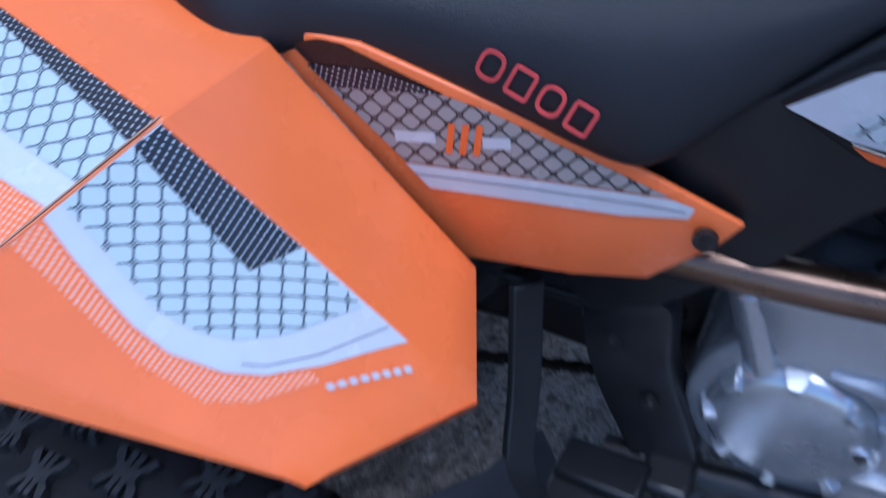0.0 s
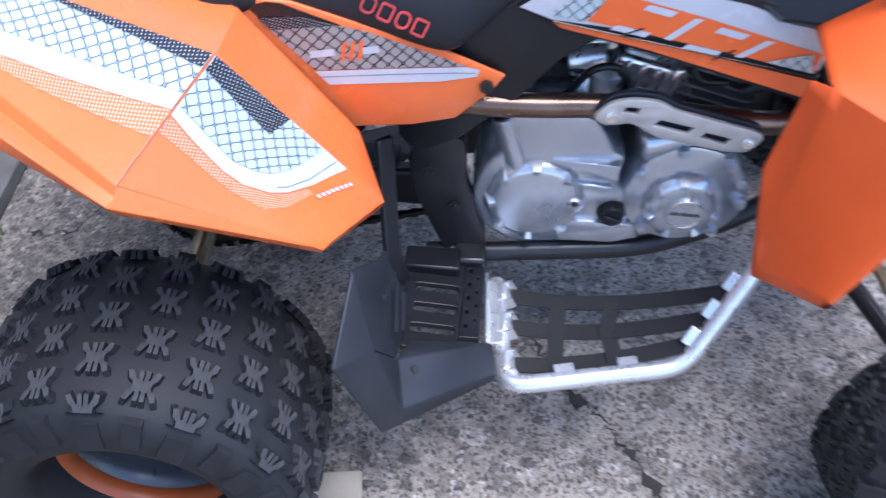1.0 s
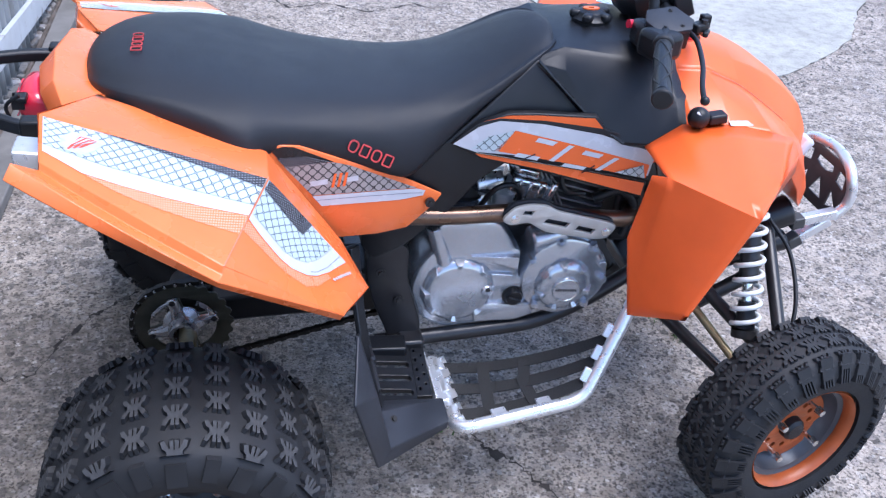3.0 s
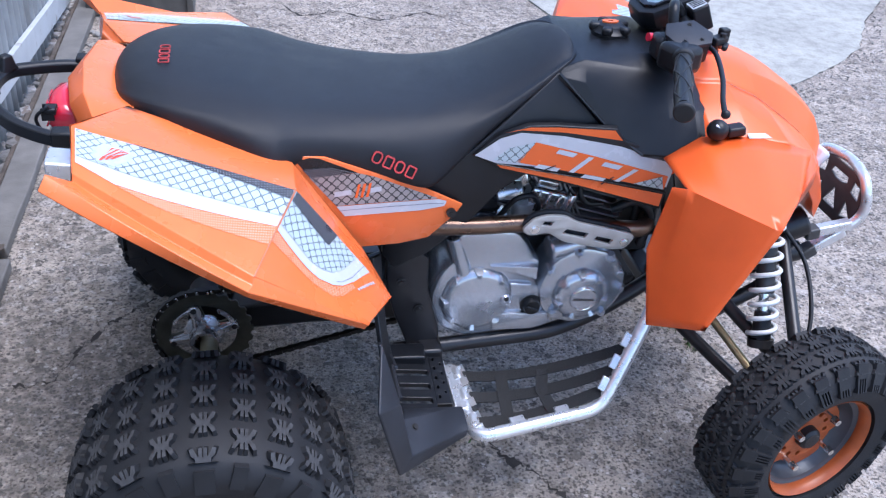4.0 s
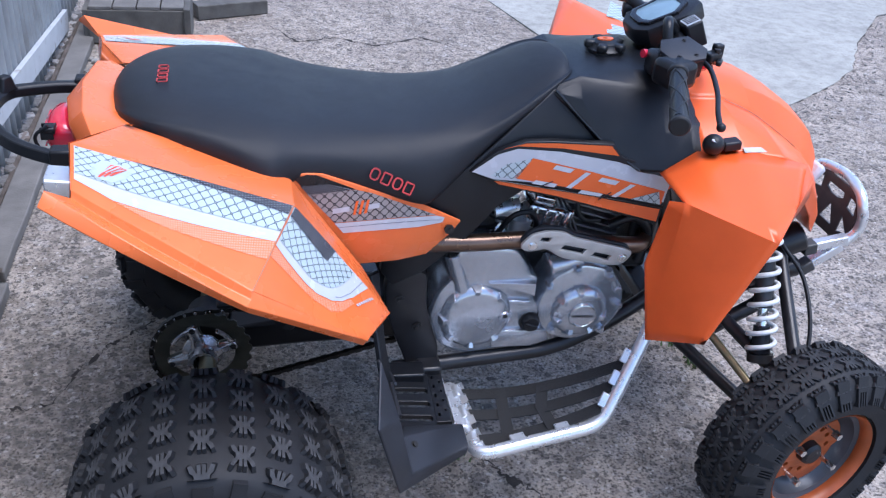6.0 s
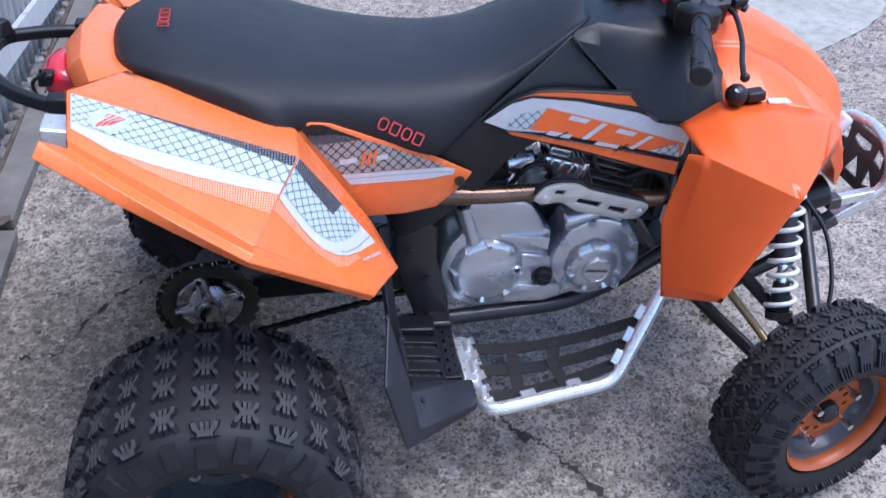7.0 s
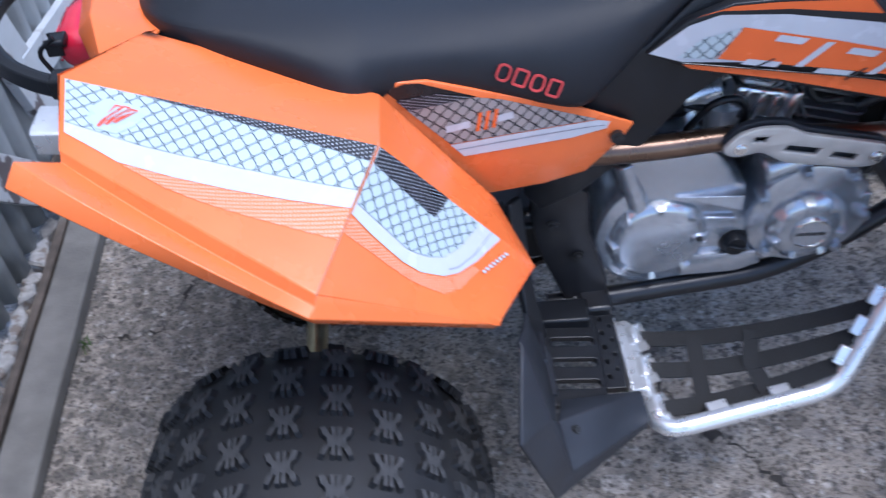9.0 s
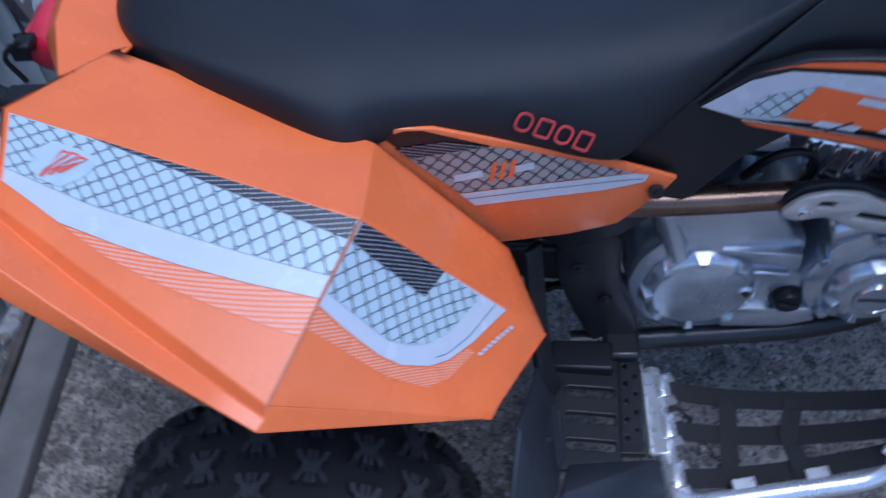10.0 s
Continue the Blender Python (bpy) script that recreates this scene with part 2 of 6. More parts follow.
def strip(points, width, thick, up=(0, 0, 1), curve=True):
    bm = bmesh.new()
    w, h = width / 2, thick / 2
    add_sweep(bm, smooth_line(points) if curve else points, [(-w, -h), (w, -h), (w, h), (-w, h)], up=up)
    return bm


def lathe(profile, seg=48, m=None, closed=False):
    """Turn a profile of (radius, along) about the local y axis."""
    bm, rings = bmesh.new(), []
    for k in range(seg):
        a = math.tau * k / seg
        rings.append([bm.verts.new((r * math.cos(a), y, r * math.sin(a))) for r, y in profile])
    n = len(profile)
    for k in range(seg):
        one, two = rings[k], rings[(k + 1) % seg]
        for j in range(n if closed else n - 1):
            bm.faces.new((one[j], one[(j + 1) % n], two[(j + 1) % n], two[j]))
    bmesh.ops.remove_doubles(bm, verts=bm.verts, dist=1e-5)
    bmesh.ops.recalc_face_normals(bm, faces=bm.faces)
    if m:
        bm.transform(m)
    return bm


def plate(outline, thick, m, holes=(), bevel=0.0):
    """A flat plate of an outline in local x and y, with holes through it, centred on local z = 0."""
    data = bpy.data.curves.new("plate", "CURVE")
    data.dimensions, data.fill_mode, data.extrude = "2D", "BOTH", max(1e-4, thick / 2 - bevel)
    data.bevel_depth, data.bevel_resolution = bevel, 1
    for ring in (outline, *holes):
        spline = data.splines.new("POLY")
        spline.points.add(len(ring) - 1)
        for point, (x, y) in zip(spline.points, ring):
            point.co = (x, y, 0, 1)
        spline.use_cyclic_u = True
    ob = bpy.data.objects.new("plate", data)
    made = bpy.data.meshes.new_from_object(ob)
    bm = bmesh.new()
    bm.from_mesh(made)
    bpy.data.objects.remove(ob)
    bpy.data.curves.remove(data)
    bpy.data.meshes.remove(made)
    bmesh.ops.remove_doubles(bm, verts=bm.verts, dist=1e-5)
    bm.transform(m)
    return bm


SIDE = Matrix(((1, 0, 0, 0), (0, 0, -1, 0), (0, 1, 0, 0), (0, 0, 0, 1)))  # local x, y to the world's x, z; local z faces the right side


def side_plate(outline, y, thick, holes=(), bevel=0.0, bend=0.0):
    """A plate that stands upright along the quad, its outline in x and z."""
    if bend:
        outline = [(p.x, p.y) for p in rounded([(*q, 0) for q in outline], bend, 3, True)]
    return plate(outline, thick, Matrix.Translation((0, y, 0)) @ SIDE, holes, bevel)


def loft(sections, close_ends=True):
    bm = bmesh.new()
    rings = [[bm.verts.new(p) for p in s] for s in sections]
    k = len(rings[0])
    for one, two in zip(rings, rings[1:]):
        for j in range(k):
            bm.faces.new((one[j], one[(j + 1) % k], two[(j + 1) % k], two[j]))
    if close_ends:
        bm.faces.new(rings[0][::-1])
        bm.faces.new(rings[-1])
    bmesh.ops.recalc_face_normals(bm, faces=bm.faces)
    return bm


def shell(points, faces):
    bm = bmesh.new()
    v = {k: bm.verts.new(p) for k, p in points.items()}
    for f in faces:
        bm.faces.new([v[k] for k in f.split()])
    bmesh.ops.recalc_face_normals(bm, faces=bm.faces)
    return bm


def add_patch(bm, corners, steps=8):
    """A smooth four-cornered patch of small faces."""
    c = [Vector(p) for p in corners]
    rows = []
    for i in range(steps + 1):
        u = i / steps
        rows.append([bm.verts.new((c[0] * (1 - u) + c[1] * u) * (1 - k / steps) + (c[3] * (1 - u) + c[2] * u) * (k / steps)) for k in range(steps + 1)])
    for one, two in zip(rows, rows[1:]):
        for k in range(steps):
            bm.faces.new((one[k], one[k + 1], two[k + 1], two[k]))


def outward(bm, way):
    """Turn an open shell so that its faces look along way on the whole."""
    bm.normal_update()
    if sum((f.normal.dot(Vector(way)) * f.calc_area() for f in bm.faces)) < 0:
        bmesh.ops.reverse_faces(bm, faces=bm.faces)
    return bm


def mirrored(bm):
    out = bm.copy()
    out.transform(Matrix(((1, 0.06, 0, 0), (0, -1, 0, 0), (0, 0, 1, 0), (0, 0, 0, 1))))
    bmesh.ops.reverse_faces(out, faces=out.faces)
    return out


def decal(corners, outline, lift=0.0012, steps=10):
    """A sticker laid on the quad patch of four corners, its outline given in the patch's (u, v); the UV map is in metres."""
    c = [Vector(p) for p in corners]
    bm = bmesh.new()
    flat = [bm.verts.new((u, v, 0)) for u, v in outline]
    bm.faces.new(flat)
    bmesh.ops.triangulate(bm, faces=bm.faces)
    for _ in range(2):
        bmesh.ops.subdivide_edges(bm, edges=[e for e in bm.edges if e.calc_length() > 0.12], cuts=1, use_grid_fill=False)
        bmesh.ops.triangulate(bm, faces=bm.faces)
    layer = bm.loops.layers.uv.new("UVMap")
    across, down = (c[1] - c[0] + c[2] - c[3]).length / 2, (c[3] - c[0] + c[2] - c[1]).length / 2
    for f in bm.faces:
        for loop in f.loops:
            loop[layer].uv = (loop.vert.co.x * across, loop.vert.co.y * down)
    for vert in bm.verts:
        u, v = vert.co.x, vert.co.y
        du = (c[1] - c[0]) * (1 - v) + (c[2] - c[3]) * v
        dv = (c[3] - c[0]) * (1 - u) + (c[2] - c[1]) * u
        normal = du.cross(dv).normalized()
        if normal.y > 0 or normal.z < -0.5:
            normal = -normal
        vert.co = c[0] * (1 - u) * (1 - v) + c[1] * u * (1 - v) + c[2] * u * v + c[3] * (1 - u) * v + normal * lift
    return outward(bm, (0, -1, 0.6))


def flat_decal(origin, across, up, outline, lift=0.0012):
    """A sticker on a plane, its outline in (x, z) of the world; y follows from the plane."""
    o, a, b = Vector(origin), Vector(across), Vector(up)
    n = a.cross(b).normalized()
    n = n if n.y < 0 else -n
    bm = bmesh.new()
    verts = [bm.verts.new((x, o.y - (n.x * (x - o.x) + n.z * (z - o.z)) / n.y, z)) for x, z in outline]
    for vert in verts:
        vert.co += n * lift
    face = bm.faces.new(verts)
    layer = bm.loops.layers.uv.new("UVMap")
    for loop in face.loops:
        loop[layer].uv = (loop.vert.co.x, loop.vert.co.z)
    bmesh.ops.triangulate(bm, faces=bm.faces)
    return outward(bm, (0, -1, 0))


def add_bolt(parent, at, r=0.008, way=(0, -1, 0), material=None, name="bolt"):
    bm = bmesh.new()
    a, w = Vector(at), Vector(way).normalized()
    add_rod(bm, a, a + w * r * 0.35, r * 1.25, seg=16)
    add_rod(bm, a + w * r * 0.35, a + w * r * 0.95, r * 0.85, r * 0.75, seg=6)
    return part(name, bm, material or chrome, parent, smooth=30)

# ---- the yard ----
def aggregate(name, pale, dark, layers, scale=1.0, bump=0.6, rough=0.85, grit=0.45, soil_shade=None):
    """Worn concrete with its stones showing. layers: (cells per metre, share of cells that hold a stone, size in the cell, strength, three tones)."""
    m = bpy.data.materials.new(name)
    m.use_nodes = True
    nodes, links = m.node_tree.nodes, m.node_tree.links
    shader = nodes["Principled BSDF"]
    where = nodes.new("ShaderNodeTexCoord").outputs["Object"]

    def noise_of(size, detail=6, vector=None):
        node = nodes.new("ShaderNodeTexNoise")
        node.inputs["Scale"].default_value, node.inputs["Detail"].default_value = size * scale, detail
        links.new(vector or where, node.inputs["Vector"])
        return node

    def blend(factor, a, b, kind="MIX"):
        node = nodes.new("ShaderNodeMix")
        node.data_type, node.blend_type = "RGBA", kind
        if isinstance(factor, float):
            node.inputs["Factor"].default_value = factor
        else:
            links.new(factor, node.inputs["Factor"])
        for socket, value in ((node.inputs[6], a), (node.inputs[7], b)):
            if isinstance(value, tuple):
                socket.default_value = (*value, 1)
            else:
                links.new(value, socket)
        return node.outputs[2]

    # stones get ragged outlines from a warped place
    warp = nodes.new("ShaderNodeVectorMath")
    warp.operation = "MULTIPLY_ADD"
    links.new(noise_of(110, 4).outputs["Color"], warp.inputs[0])
    warp.inputs[1].default_value = (0.013, 0.013, 0.0)
    links.new(where, warp.inputs[2])
    bent = warp.outputs[0]

    broad = ramp_node(nodes, [(0.36, (0, 0, 0)), (0.66, (1, 1, 1))])
    links.new(noise_of(2.6, 7).outputs["Fac"], broad.inputs["Fac"])
    out = blend(broad.outputs["Color"], pale, dark)
    patchy = ramp_node(nodes, [(0.34, (0.66, 0.65, 0.63)), (0.50, (1, 1, 1)), (0.68, (1.22, 1.2, 1.18))])
    links.new(noise_of(17, 9).outputs["Fac"], patchy.inputs["Fac"])
    out = blend(1.0 - 0.5 * (grit < 0.5), out, patchy.outputs["Color"], "MULTIPLY")
    height = noise_of(240, 4).outputs["Fac"]
    for cells_per_metre, share, size, strength, tones in layers:
        cells = nodes.new("ShaderNodeTexVoronoi")
        cells.inputs["Scale"].default_value = cells_per_metre * scale
        links.new(bent, cells.inputs["Vector"])
        split = nodes.new("ShaderNodeSeparateXYZ")
        links.new(cells.outputs["Color"], split.inputs[0])
        tone = ramp_node(nodes, [(0.0, tones[0]), (0.5, tones[1]), (1.0, tones[2])])
        links.new(split.outputs[0], tone.inputs["Fac"])
        reach = sums(nodes, links, "MULTIPLY", split.outputs[2], size)
        inside = sums(nodes, links, "SUBTRACT", reach, cells.outputs["Distance"])
        edge = nodes.new("ShaderNodeMapRange")
        edge.inputs["From Min"].default_value, edge.inputs["From Max"].default_value = 0.0, 0.09
        links.new(inside, edge.inputs["Value"])
        picked = sums(nodes, links, "LESS_THAN", split.outputs[1], share)
        mask = sums(nodes, links, "MULTIPLY", edge.outputs["Result"], picked)
        out = blend(sums(nodes, links, "MULTIPLY", mask, strength), out, tone.outputs["Color"])
        height = sums(nodes, links, "ADD", height, sums(nodes, links, "MULTIPLY", mask, 0.35))
    grain = ramp_node(nodes, [(0.36, (0.25, 0.24, 0.23)), (0.47, (0.92, 0.92, 0.92)), (0.60, (1.0, 1.0, 1.0)), (0.70, (1.45, 1.43, 1.4))])
    links.new(noise_of(150, 7).outputs["Fac"], grain.inputs["Fac"])
    out = blend(grit, out, grain.outputs["Color"], "MULTIPLY")
    if soil_shade:
        # trodden soil with the gate side's shade painted in: a ragged patch round a middle, with bare concrete showing
        # through it
        (mx, my), reach, colour = soil_shade
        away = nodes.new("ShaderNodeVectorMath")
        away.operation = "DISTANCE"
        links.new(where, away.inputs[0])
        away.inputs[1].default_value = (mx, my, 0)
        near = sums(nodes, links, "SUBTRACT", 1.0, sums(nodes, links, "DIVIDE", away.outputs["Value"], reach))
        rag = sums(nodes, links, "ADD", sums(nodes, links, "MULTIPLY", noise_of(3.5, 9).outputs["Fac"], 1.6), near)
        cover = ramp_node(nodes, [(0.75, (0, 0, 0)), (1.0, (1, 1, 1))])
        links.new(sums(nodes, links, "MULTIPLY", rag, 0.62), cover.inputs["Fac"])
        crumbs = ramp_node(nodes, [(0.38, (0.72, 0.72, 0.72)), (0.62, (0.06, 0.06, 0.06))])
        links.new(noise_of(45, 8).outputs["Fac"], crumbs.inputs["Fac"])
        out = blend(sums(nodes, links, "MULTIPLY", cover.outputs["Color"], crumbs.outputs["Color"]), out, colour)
    links.new(out, shader.inputs["Base Color"])
    shader.inputs["Roughness"].default_value = rough
    relief = nodes.new("ShaderNodeBump")
    relief.inputs["Strength"].default_value, relief.inputs["Distance"].default_value = bump, 0.006
    links.new(height, relief.inputs["Height"])
    links.new(relief.outputs["Normal"], shader.inputs["Normal"])
    return m


STONES = ((36, 0.20, 0.46, 0.80, ((0.045, 0.040, 0.036), (0.075, 0.067, 0.060), (0.11, 0.098, 0.088))),
          (22, 0.34, 0.62, 0.75, ((0.12, 0.103, 0.090), (0.25, 0.22, 0.20), (0.50, 0.45, 0.41))),
          (58, 0.46, 0.70, 0.75, ((0.10, 0.088, 0.08), (0.21, 0.187, 0.172), (0.52, 0.47, 0.43))),
          (104, 0.50, 0.76, 0.80, ((0.075, 0.066, 0.060), (0.15, 0.137, 0.128), (0.62, 0.57, 0.52))))
# the dark patch colour holds both soil and painted shade by the gate
concrete = aggregate("worn_concrete", (0.430, 0.374, 0.318), (0.305, 0.262, 0.224), STONES, bump=0.85, grit=0.95, soil_shade=((-0.40, -0.1), 1.9, (0.112, 0.099, 0.085)))
screed = aggregate("smooth_screed", (0.39, 0.385, 0.345), (0.32, 0.316, 0.284), ((60, 0.2, 0.5, 0.25, ((0.28, 0.27, 0.26), (0.34, 0.33, 0.32), (0.5, 0.49, 0.48))),), 1.0, 0.15, 0.92, 0.3)
crack_dirt = surface("crack_dirt", (0.035, 0.03, 0.026), rough=0.95, spread=0.4, fine=300, bump=0.6)
old_wood = surface("grey_old_wood", (0.155, 0.146, 0.134), rough=0.8, spread=0.25, grain=12, fine=160, bump=0.6, stain=(0.12, 0.112, 0.10), stain_at=(0.5, 0.8))
dark_wood = surface("dark_wet_wood", (0.10, 0.094, 0.084), rough=0.75, spread=0.3, grain=15, fine=120, bump=0.5)
rust_wood = surface("rusty_old_wood", (0.085, 0.068, 0.056), rough=0.85, spread=0.4, grain=25, fine=150, bump=0.6, stain=(0.16, 0.15, 0.14), stain_at=(0.55, 0.75))
pale_wood = surface("pale_plank", (0.42, 0.37, 0.29), rough=0.75, spread=0.2, grain=10, fine=200, bump=0.4)
zinc = surface("weathered_zinc", (0.29, 0.315, 0.33), rough=0.5, metal=0.35, spread=0.16, grain=7, fine=200, bump=0.15, stain=(0.17, 0.17, 0.165), stain_at=(0.55, 0.8), stain_scale=5)
peeled = surface("peeling_white_paint", (0.50, 0.51, 0.525), rough=0.6, spread=0.08, grain=15, fine=200, bump=0.5, stain=(0.12, 0.10, 0.10), stain_at=(0.50, 0.54), stain_scale=22)
white_paint = surface("white_gate_paint", (0.48, 0.50, 0.515), rough=0.55, spread=0.08, grain=15, bump=0.2, stain=(0.30, 0.28, 0.26), stain_at=(0.62, 0.72), stain_scale=18)
chipped_stone = surface("dirty_stone", (0.15, 0.14, 0.13), rough=0.9, spread=0.35, grain=60, fine=250, bump=0.8)
brick_paint = surface("chipped_brick", (0.29, 0.28, 0.27), rough=0.9, spread=0.25, grain=60, fine=250, bump=0.8, stain=(0.16, 0.13, 0.11), stain_at=(0.5, 0.6), stain_scale=40)
grass_mat = surface("grass", (0.07, 0.13, 0.035), rough=0.7, spread=0.3, bump=0.0)
stone_mat = surface("loose_stone", (0.26, 0.245, 0.225), rough=0.9, spread=0.4, grain=40, bump=0.6)

# The ground: a fine, slightly uneven sheet about the quad inside a plain one that runs to the horizon.
bm = bmesh.new()
ticks = [-120, -30, -8, -3] + [round(-1.2 + 0.06 * k, 3) for k in range(94)] + [6, 10, 30, 120]
ticks_y = [-120, -30, -8, -3.5] + [round(-1.6 + 0.06 * k, 3) for k in range(94)] + [6, 10, 30, 120]
grid = [[bm.verts.new((x, y, 0.004 * noise.noise((x * 1.7, y * 1.7, 0)) - 0.003 if -1.3 < x < 5 and -1.7 < y < 5 else -0.004)) for y in ticks_y] for x in ticks]
for one, two in zip(grid, grid[1:]):
    for j in range(len(ticks_y) - 1):
        bm.faces.new((one[j], two[j], two[j + 1], one[j + 1]))
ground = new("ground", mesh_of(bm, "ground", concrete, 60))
tagged(ground, "worn grey concrete with exposed pebbles", "concrete ground", kind="structure")


def ragged(points, amount, steps, seed):
    rng = random.Random(seed)
    line = []
    for a, b in zip(points, points[1:]):
        for k in range(steps):
            t = k / steps
            line.append((a[0] + (b[0] - a[0]) * t + rng.uniform(-amount, amount), a[1] + (b[1] - a[1]) * t + rng.uniform(-amount, amount)))
    return line + [points[-1]]


def crack(points, width, seed):
    """A ragged dirt-filled crack."""
    rng = random.Random(seed)
    line = ragged(points, 0.008, 11, seed)
    bm = bmesh.new()
    rows = []
    for i, (x, y) in enumerate(line):
        a, b = line[max(0, i - 1)], line[min(len(line) - 1, i + 1)]
        d = Vector((b[0] - a[0], b[1] - a[1], 0)).normalized()
        side = Vector((-d.y, d.x, 0))
        w = width * (0.10 + 2.6 * max(0.0, noise.noise((i * 0.42, seed * 3.7, 0.5))) + 0.22 * rng.random()) * (1 if 0 < i < len(line) - 1 else 0.1)
        base = Vector((x, y, 0.004 * noise.noise((x * 1.7, y * 1.7, 0)) - 0.003))
        rows.append([bm.verts.new(base + side * w / 2 + Vector((0, 0, 0.0012))), bm.verts.new(base + Vector((0, 0, 0.0008))), bm.verts.new(base - side * w / 2 + Vector((0, 0, 0.0012)))])
    for one, two in zip(rows, rows[1:]):
        bm.faces.new((one[0], one[1], two[1], two[0]))
        bm.faces.new((one[1], one[2], two[2], two[1]))
    ob = new("crack", mesh_of(outward(bm, (0, 0, 1)), "crack", crack_dirt, 60))
    ob.parent = ground
    return ob


crack([(0.55, -0.10), (0.60, -0.20), (0.66, -0.27), (0.72, -0.36), (0.77, -0.48), (0.82, -0.60), (0.90, -0.80)], 0.015, 1)
crack([(-0.51, 0.135), (-0.434, 0.123), (-0.375, 0.137), (-0.338, 0.246), (-0.281, 0.33), (-0.231, 0.385), (-0.164, 0.441)], 0.007, 3)
crack([(0.24, 2.87), (0.36, 2.63), (0.53, 2.70), (0.73, 2.59), (0.97, 2.72), (1.18, 2.49)], 0.014, 8)
crack([(0.50, 1.55), (0.75, 1.50), (0.95, 1.72), (1.02, 2.05), (1.30, 2.2)], 0.016, 4)
crack([(0.10, 2.4), (0.55, 1.95), (0.75, 1.50)], 0.010, 5)
crack([(2.10, 1.665), (2.35, 1.775), (2.52, 1.845), (2.85, 2.065), (3.09, 2.265), (3.38, 2.665), (3.83, 3.155), (4.6, 3.52)], 0.012, 6)

# smoother screed beyond the break in the concrete
edge = ragged([(1.86, 1.52), (2.10, 1.66), (2.35, 1.77), (2.52, 1.84), (2.85, 2.06), (3.09, 2.26), (3.38, 2.66), (3.83, 3.15), (5.4, 3.9)], 0.006, 8, 11)
bm = bmesh.new()
ring = [bm.verts.new((x, y, 0.0032)) for x, y in edge + [(5.4, 12), (0.9, 12), (1.25, 4.4), (1.62, 2.6)]]
face = bm.faces.new(ring)
skirt = bmesh.ops.extrude_face_region(bm, geom=[face])
for vert in [g for g in skirt["geom"] if isinstance(g, bmesh.types.BMVert)]:
    vert.co.z = -0.01
bmesh.ops.recalc_face_normals(bm, faces=bm.faces)
bmesh.ops.triangulate(bm, faces=bm.faces)
tagged(new("screed", mesh_of(bm, "screed", screed, 30)), "smooth pale grey screed with a broken edge", "screed", kind="structure")

# ---- the corrugated gate beside the quad ----
WALL_X = -0.695
bm = bmesh.new()
rng = random.Random(4)
cols = []
y = -2.4
while y < 3.6:
    phase = (y % 0.076) / 0.076
    depth = 0.012 * (min(1, max(-1, 2.2 * math.sin(math.tau * phase))))
    low = 0.030 + 0.030 * noise.noise((y * 5, 3, 0)) + rng.uniform(-0.006, 0.006)
    cols.append([bm.verts.new((WALL_X + depth - 0.01 * noise.noise((y * 1.2, z * 1.2, 5)), y, z)) for z in (low, 0.12, 0.4, 1.0, 3.0)])
    y += 0.0095
for one, two in zip(cols, cols[1:]):
    for j in range(4):
        bm.faces.new((one[j], two[j], two[j + 1], one[j + 1]))
wall = new("wall_west", mesh_of(outward(bm, (1, 0, 0)), "wall_west", zinc, 50))
mod = wall.modifiers.new("sheet", "SOLIDIFY")
mod.thickness = 0.002
tagged(wall, "weathered corrugated metal gate with a ragged lower edge", "metal gate", kind="structure")


def gate_bar(a, b, wide, thick, material):
    """A flat bar of the gate's frame from (y, z) to (y, z)."""
    p, q = Vector((WALL_X + 0.022, *a)), Vector((WALL_X + 0.022, *b))
    bm = bmesh.new()
    w, h = wide / 2, thick / 2
    add_sweep(bm, [p, p.lerp(q, 0.5), q], [(-w, -h), (w, -h), (w, h), (-w, h)], up=(1, 0, 0))
    return part("gate_bar", bm, material, wall, "white gate frame bar with chipped paint", smooth=None, bevel=0.002)


gate_bar((0.66, 0.295), (2.70, 0.075), 0.090, 0.02, white_paint)
gate_bar((0.765, 0.03), (0.470, 0.98), 0.082, 0.016, white_paint)
gate_bar((0.700, 0.03), (0.405, 0.98), 0.048, 0.024, peeled)
gate_bar((0.56, 0.06), (-0.30, 0.89), 0.100, 0.018, peeled)
gate_bar((-2.3, 1.0), (3.5, 1.0), 0.08, 0.02, white_paint)

# broken, whitewashed stones under the sheet, low and half hidden by it
rng = random.Random(9)
y = -1.0
while y < 3.0:
    wide = rng.uniform(0.045, 0.115)
    deep, high = rng.uniform(0.040, 0.056), rng.uniform(0.022, 0.036)
    place = Matrix.Translation((WALL_X + 0.020 + rng.uniform(-0.006, 0.006), y + wide / 2, high / 2 - 0.006)) @ Matrix.Rotation(rng.uniform(-0.2, 0.2), 4, "Z")
    count = rng.choice((4, 5, 5))
    around = [(0.5 * math.cos(math.tau * k / count + rng.uniform(-0.3, 0.3)) * rng.uniform(0.85, 1.15), 0.5 * math.sin(math.tau * k / count + rng.uniform(-0.3, 0.3)) * rng.uniform(0.85, 1.15)) for k in range(count)]
    bm = loft([[place @ Vector((px * deep * f, py * wide * f, high * (z + tilt * px))) for px, py in around] for z, f, tilt in ((-0.5, 1.0, 0.0), (0.34, 1.0, 0.1), (0.5, 0.84, rng.uniform(-0.25, 0.25)))])
    part("stone", bm, rng.choice((brick_paint, brick_paint, chipped_stone)), wall, smooth=None)
    y += wide * 0.86 + rng.uniform(0.0, 0.012)


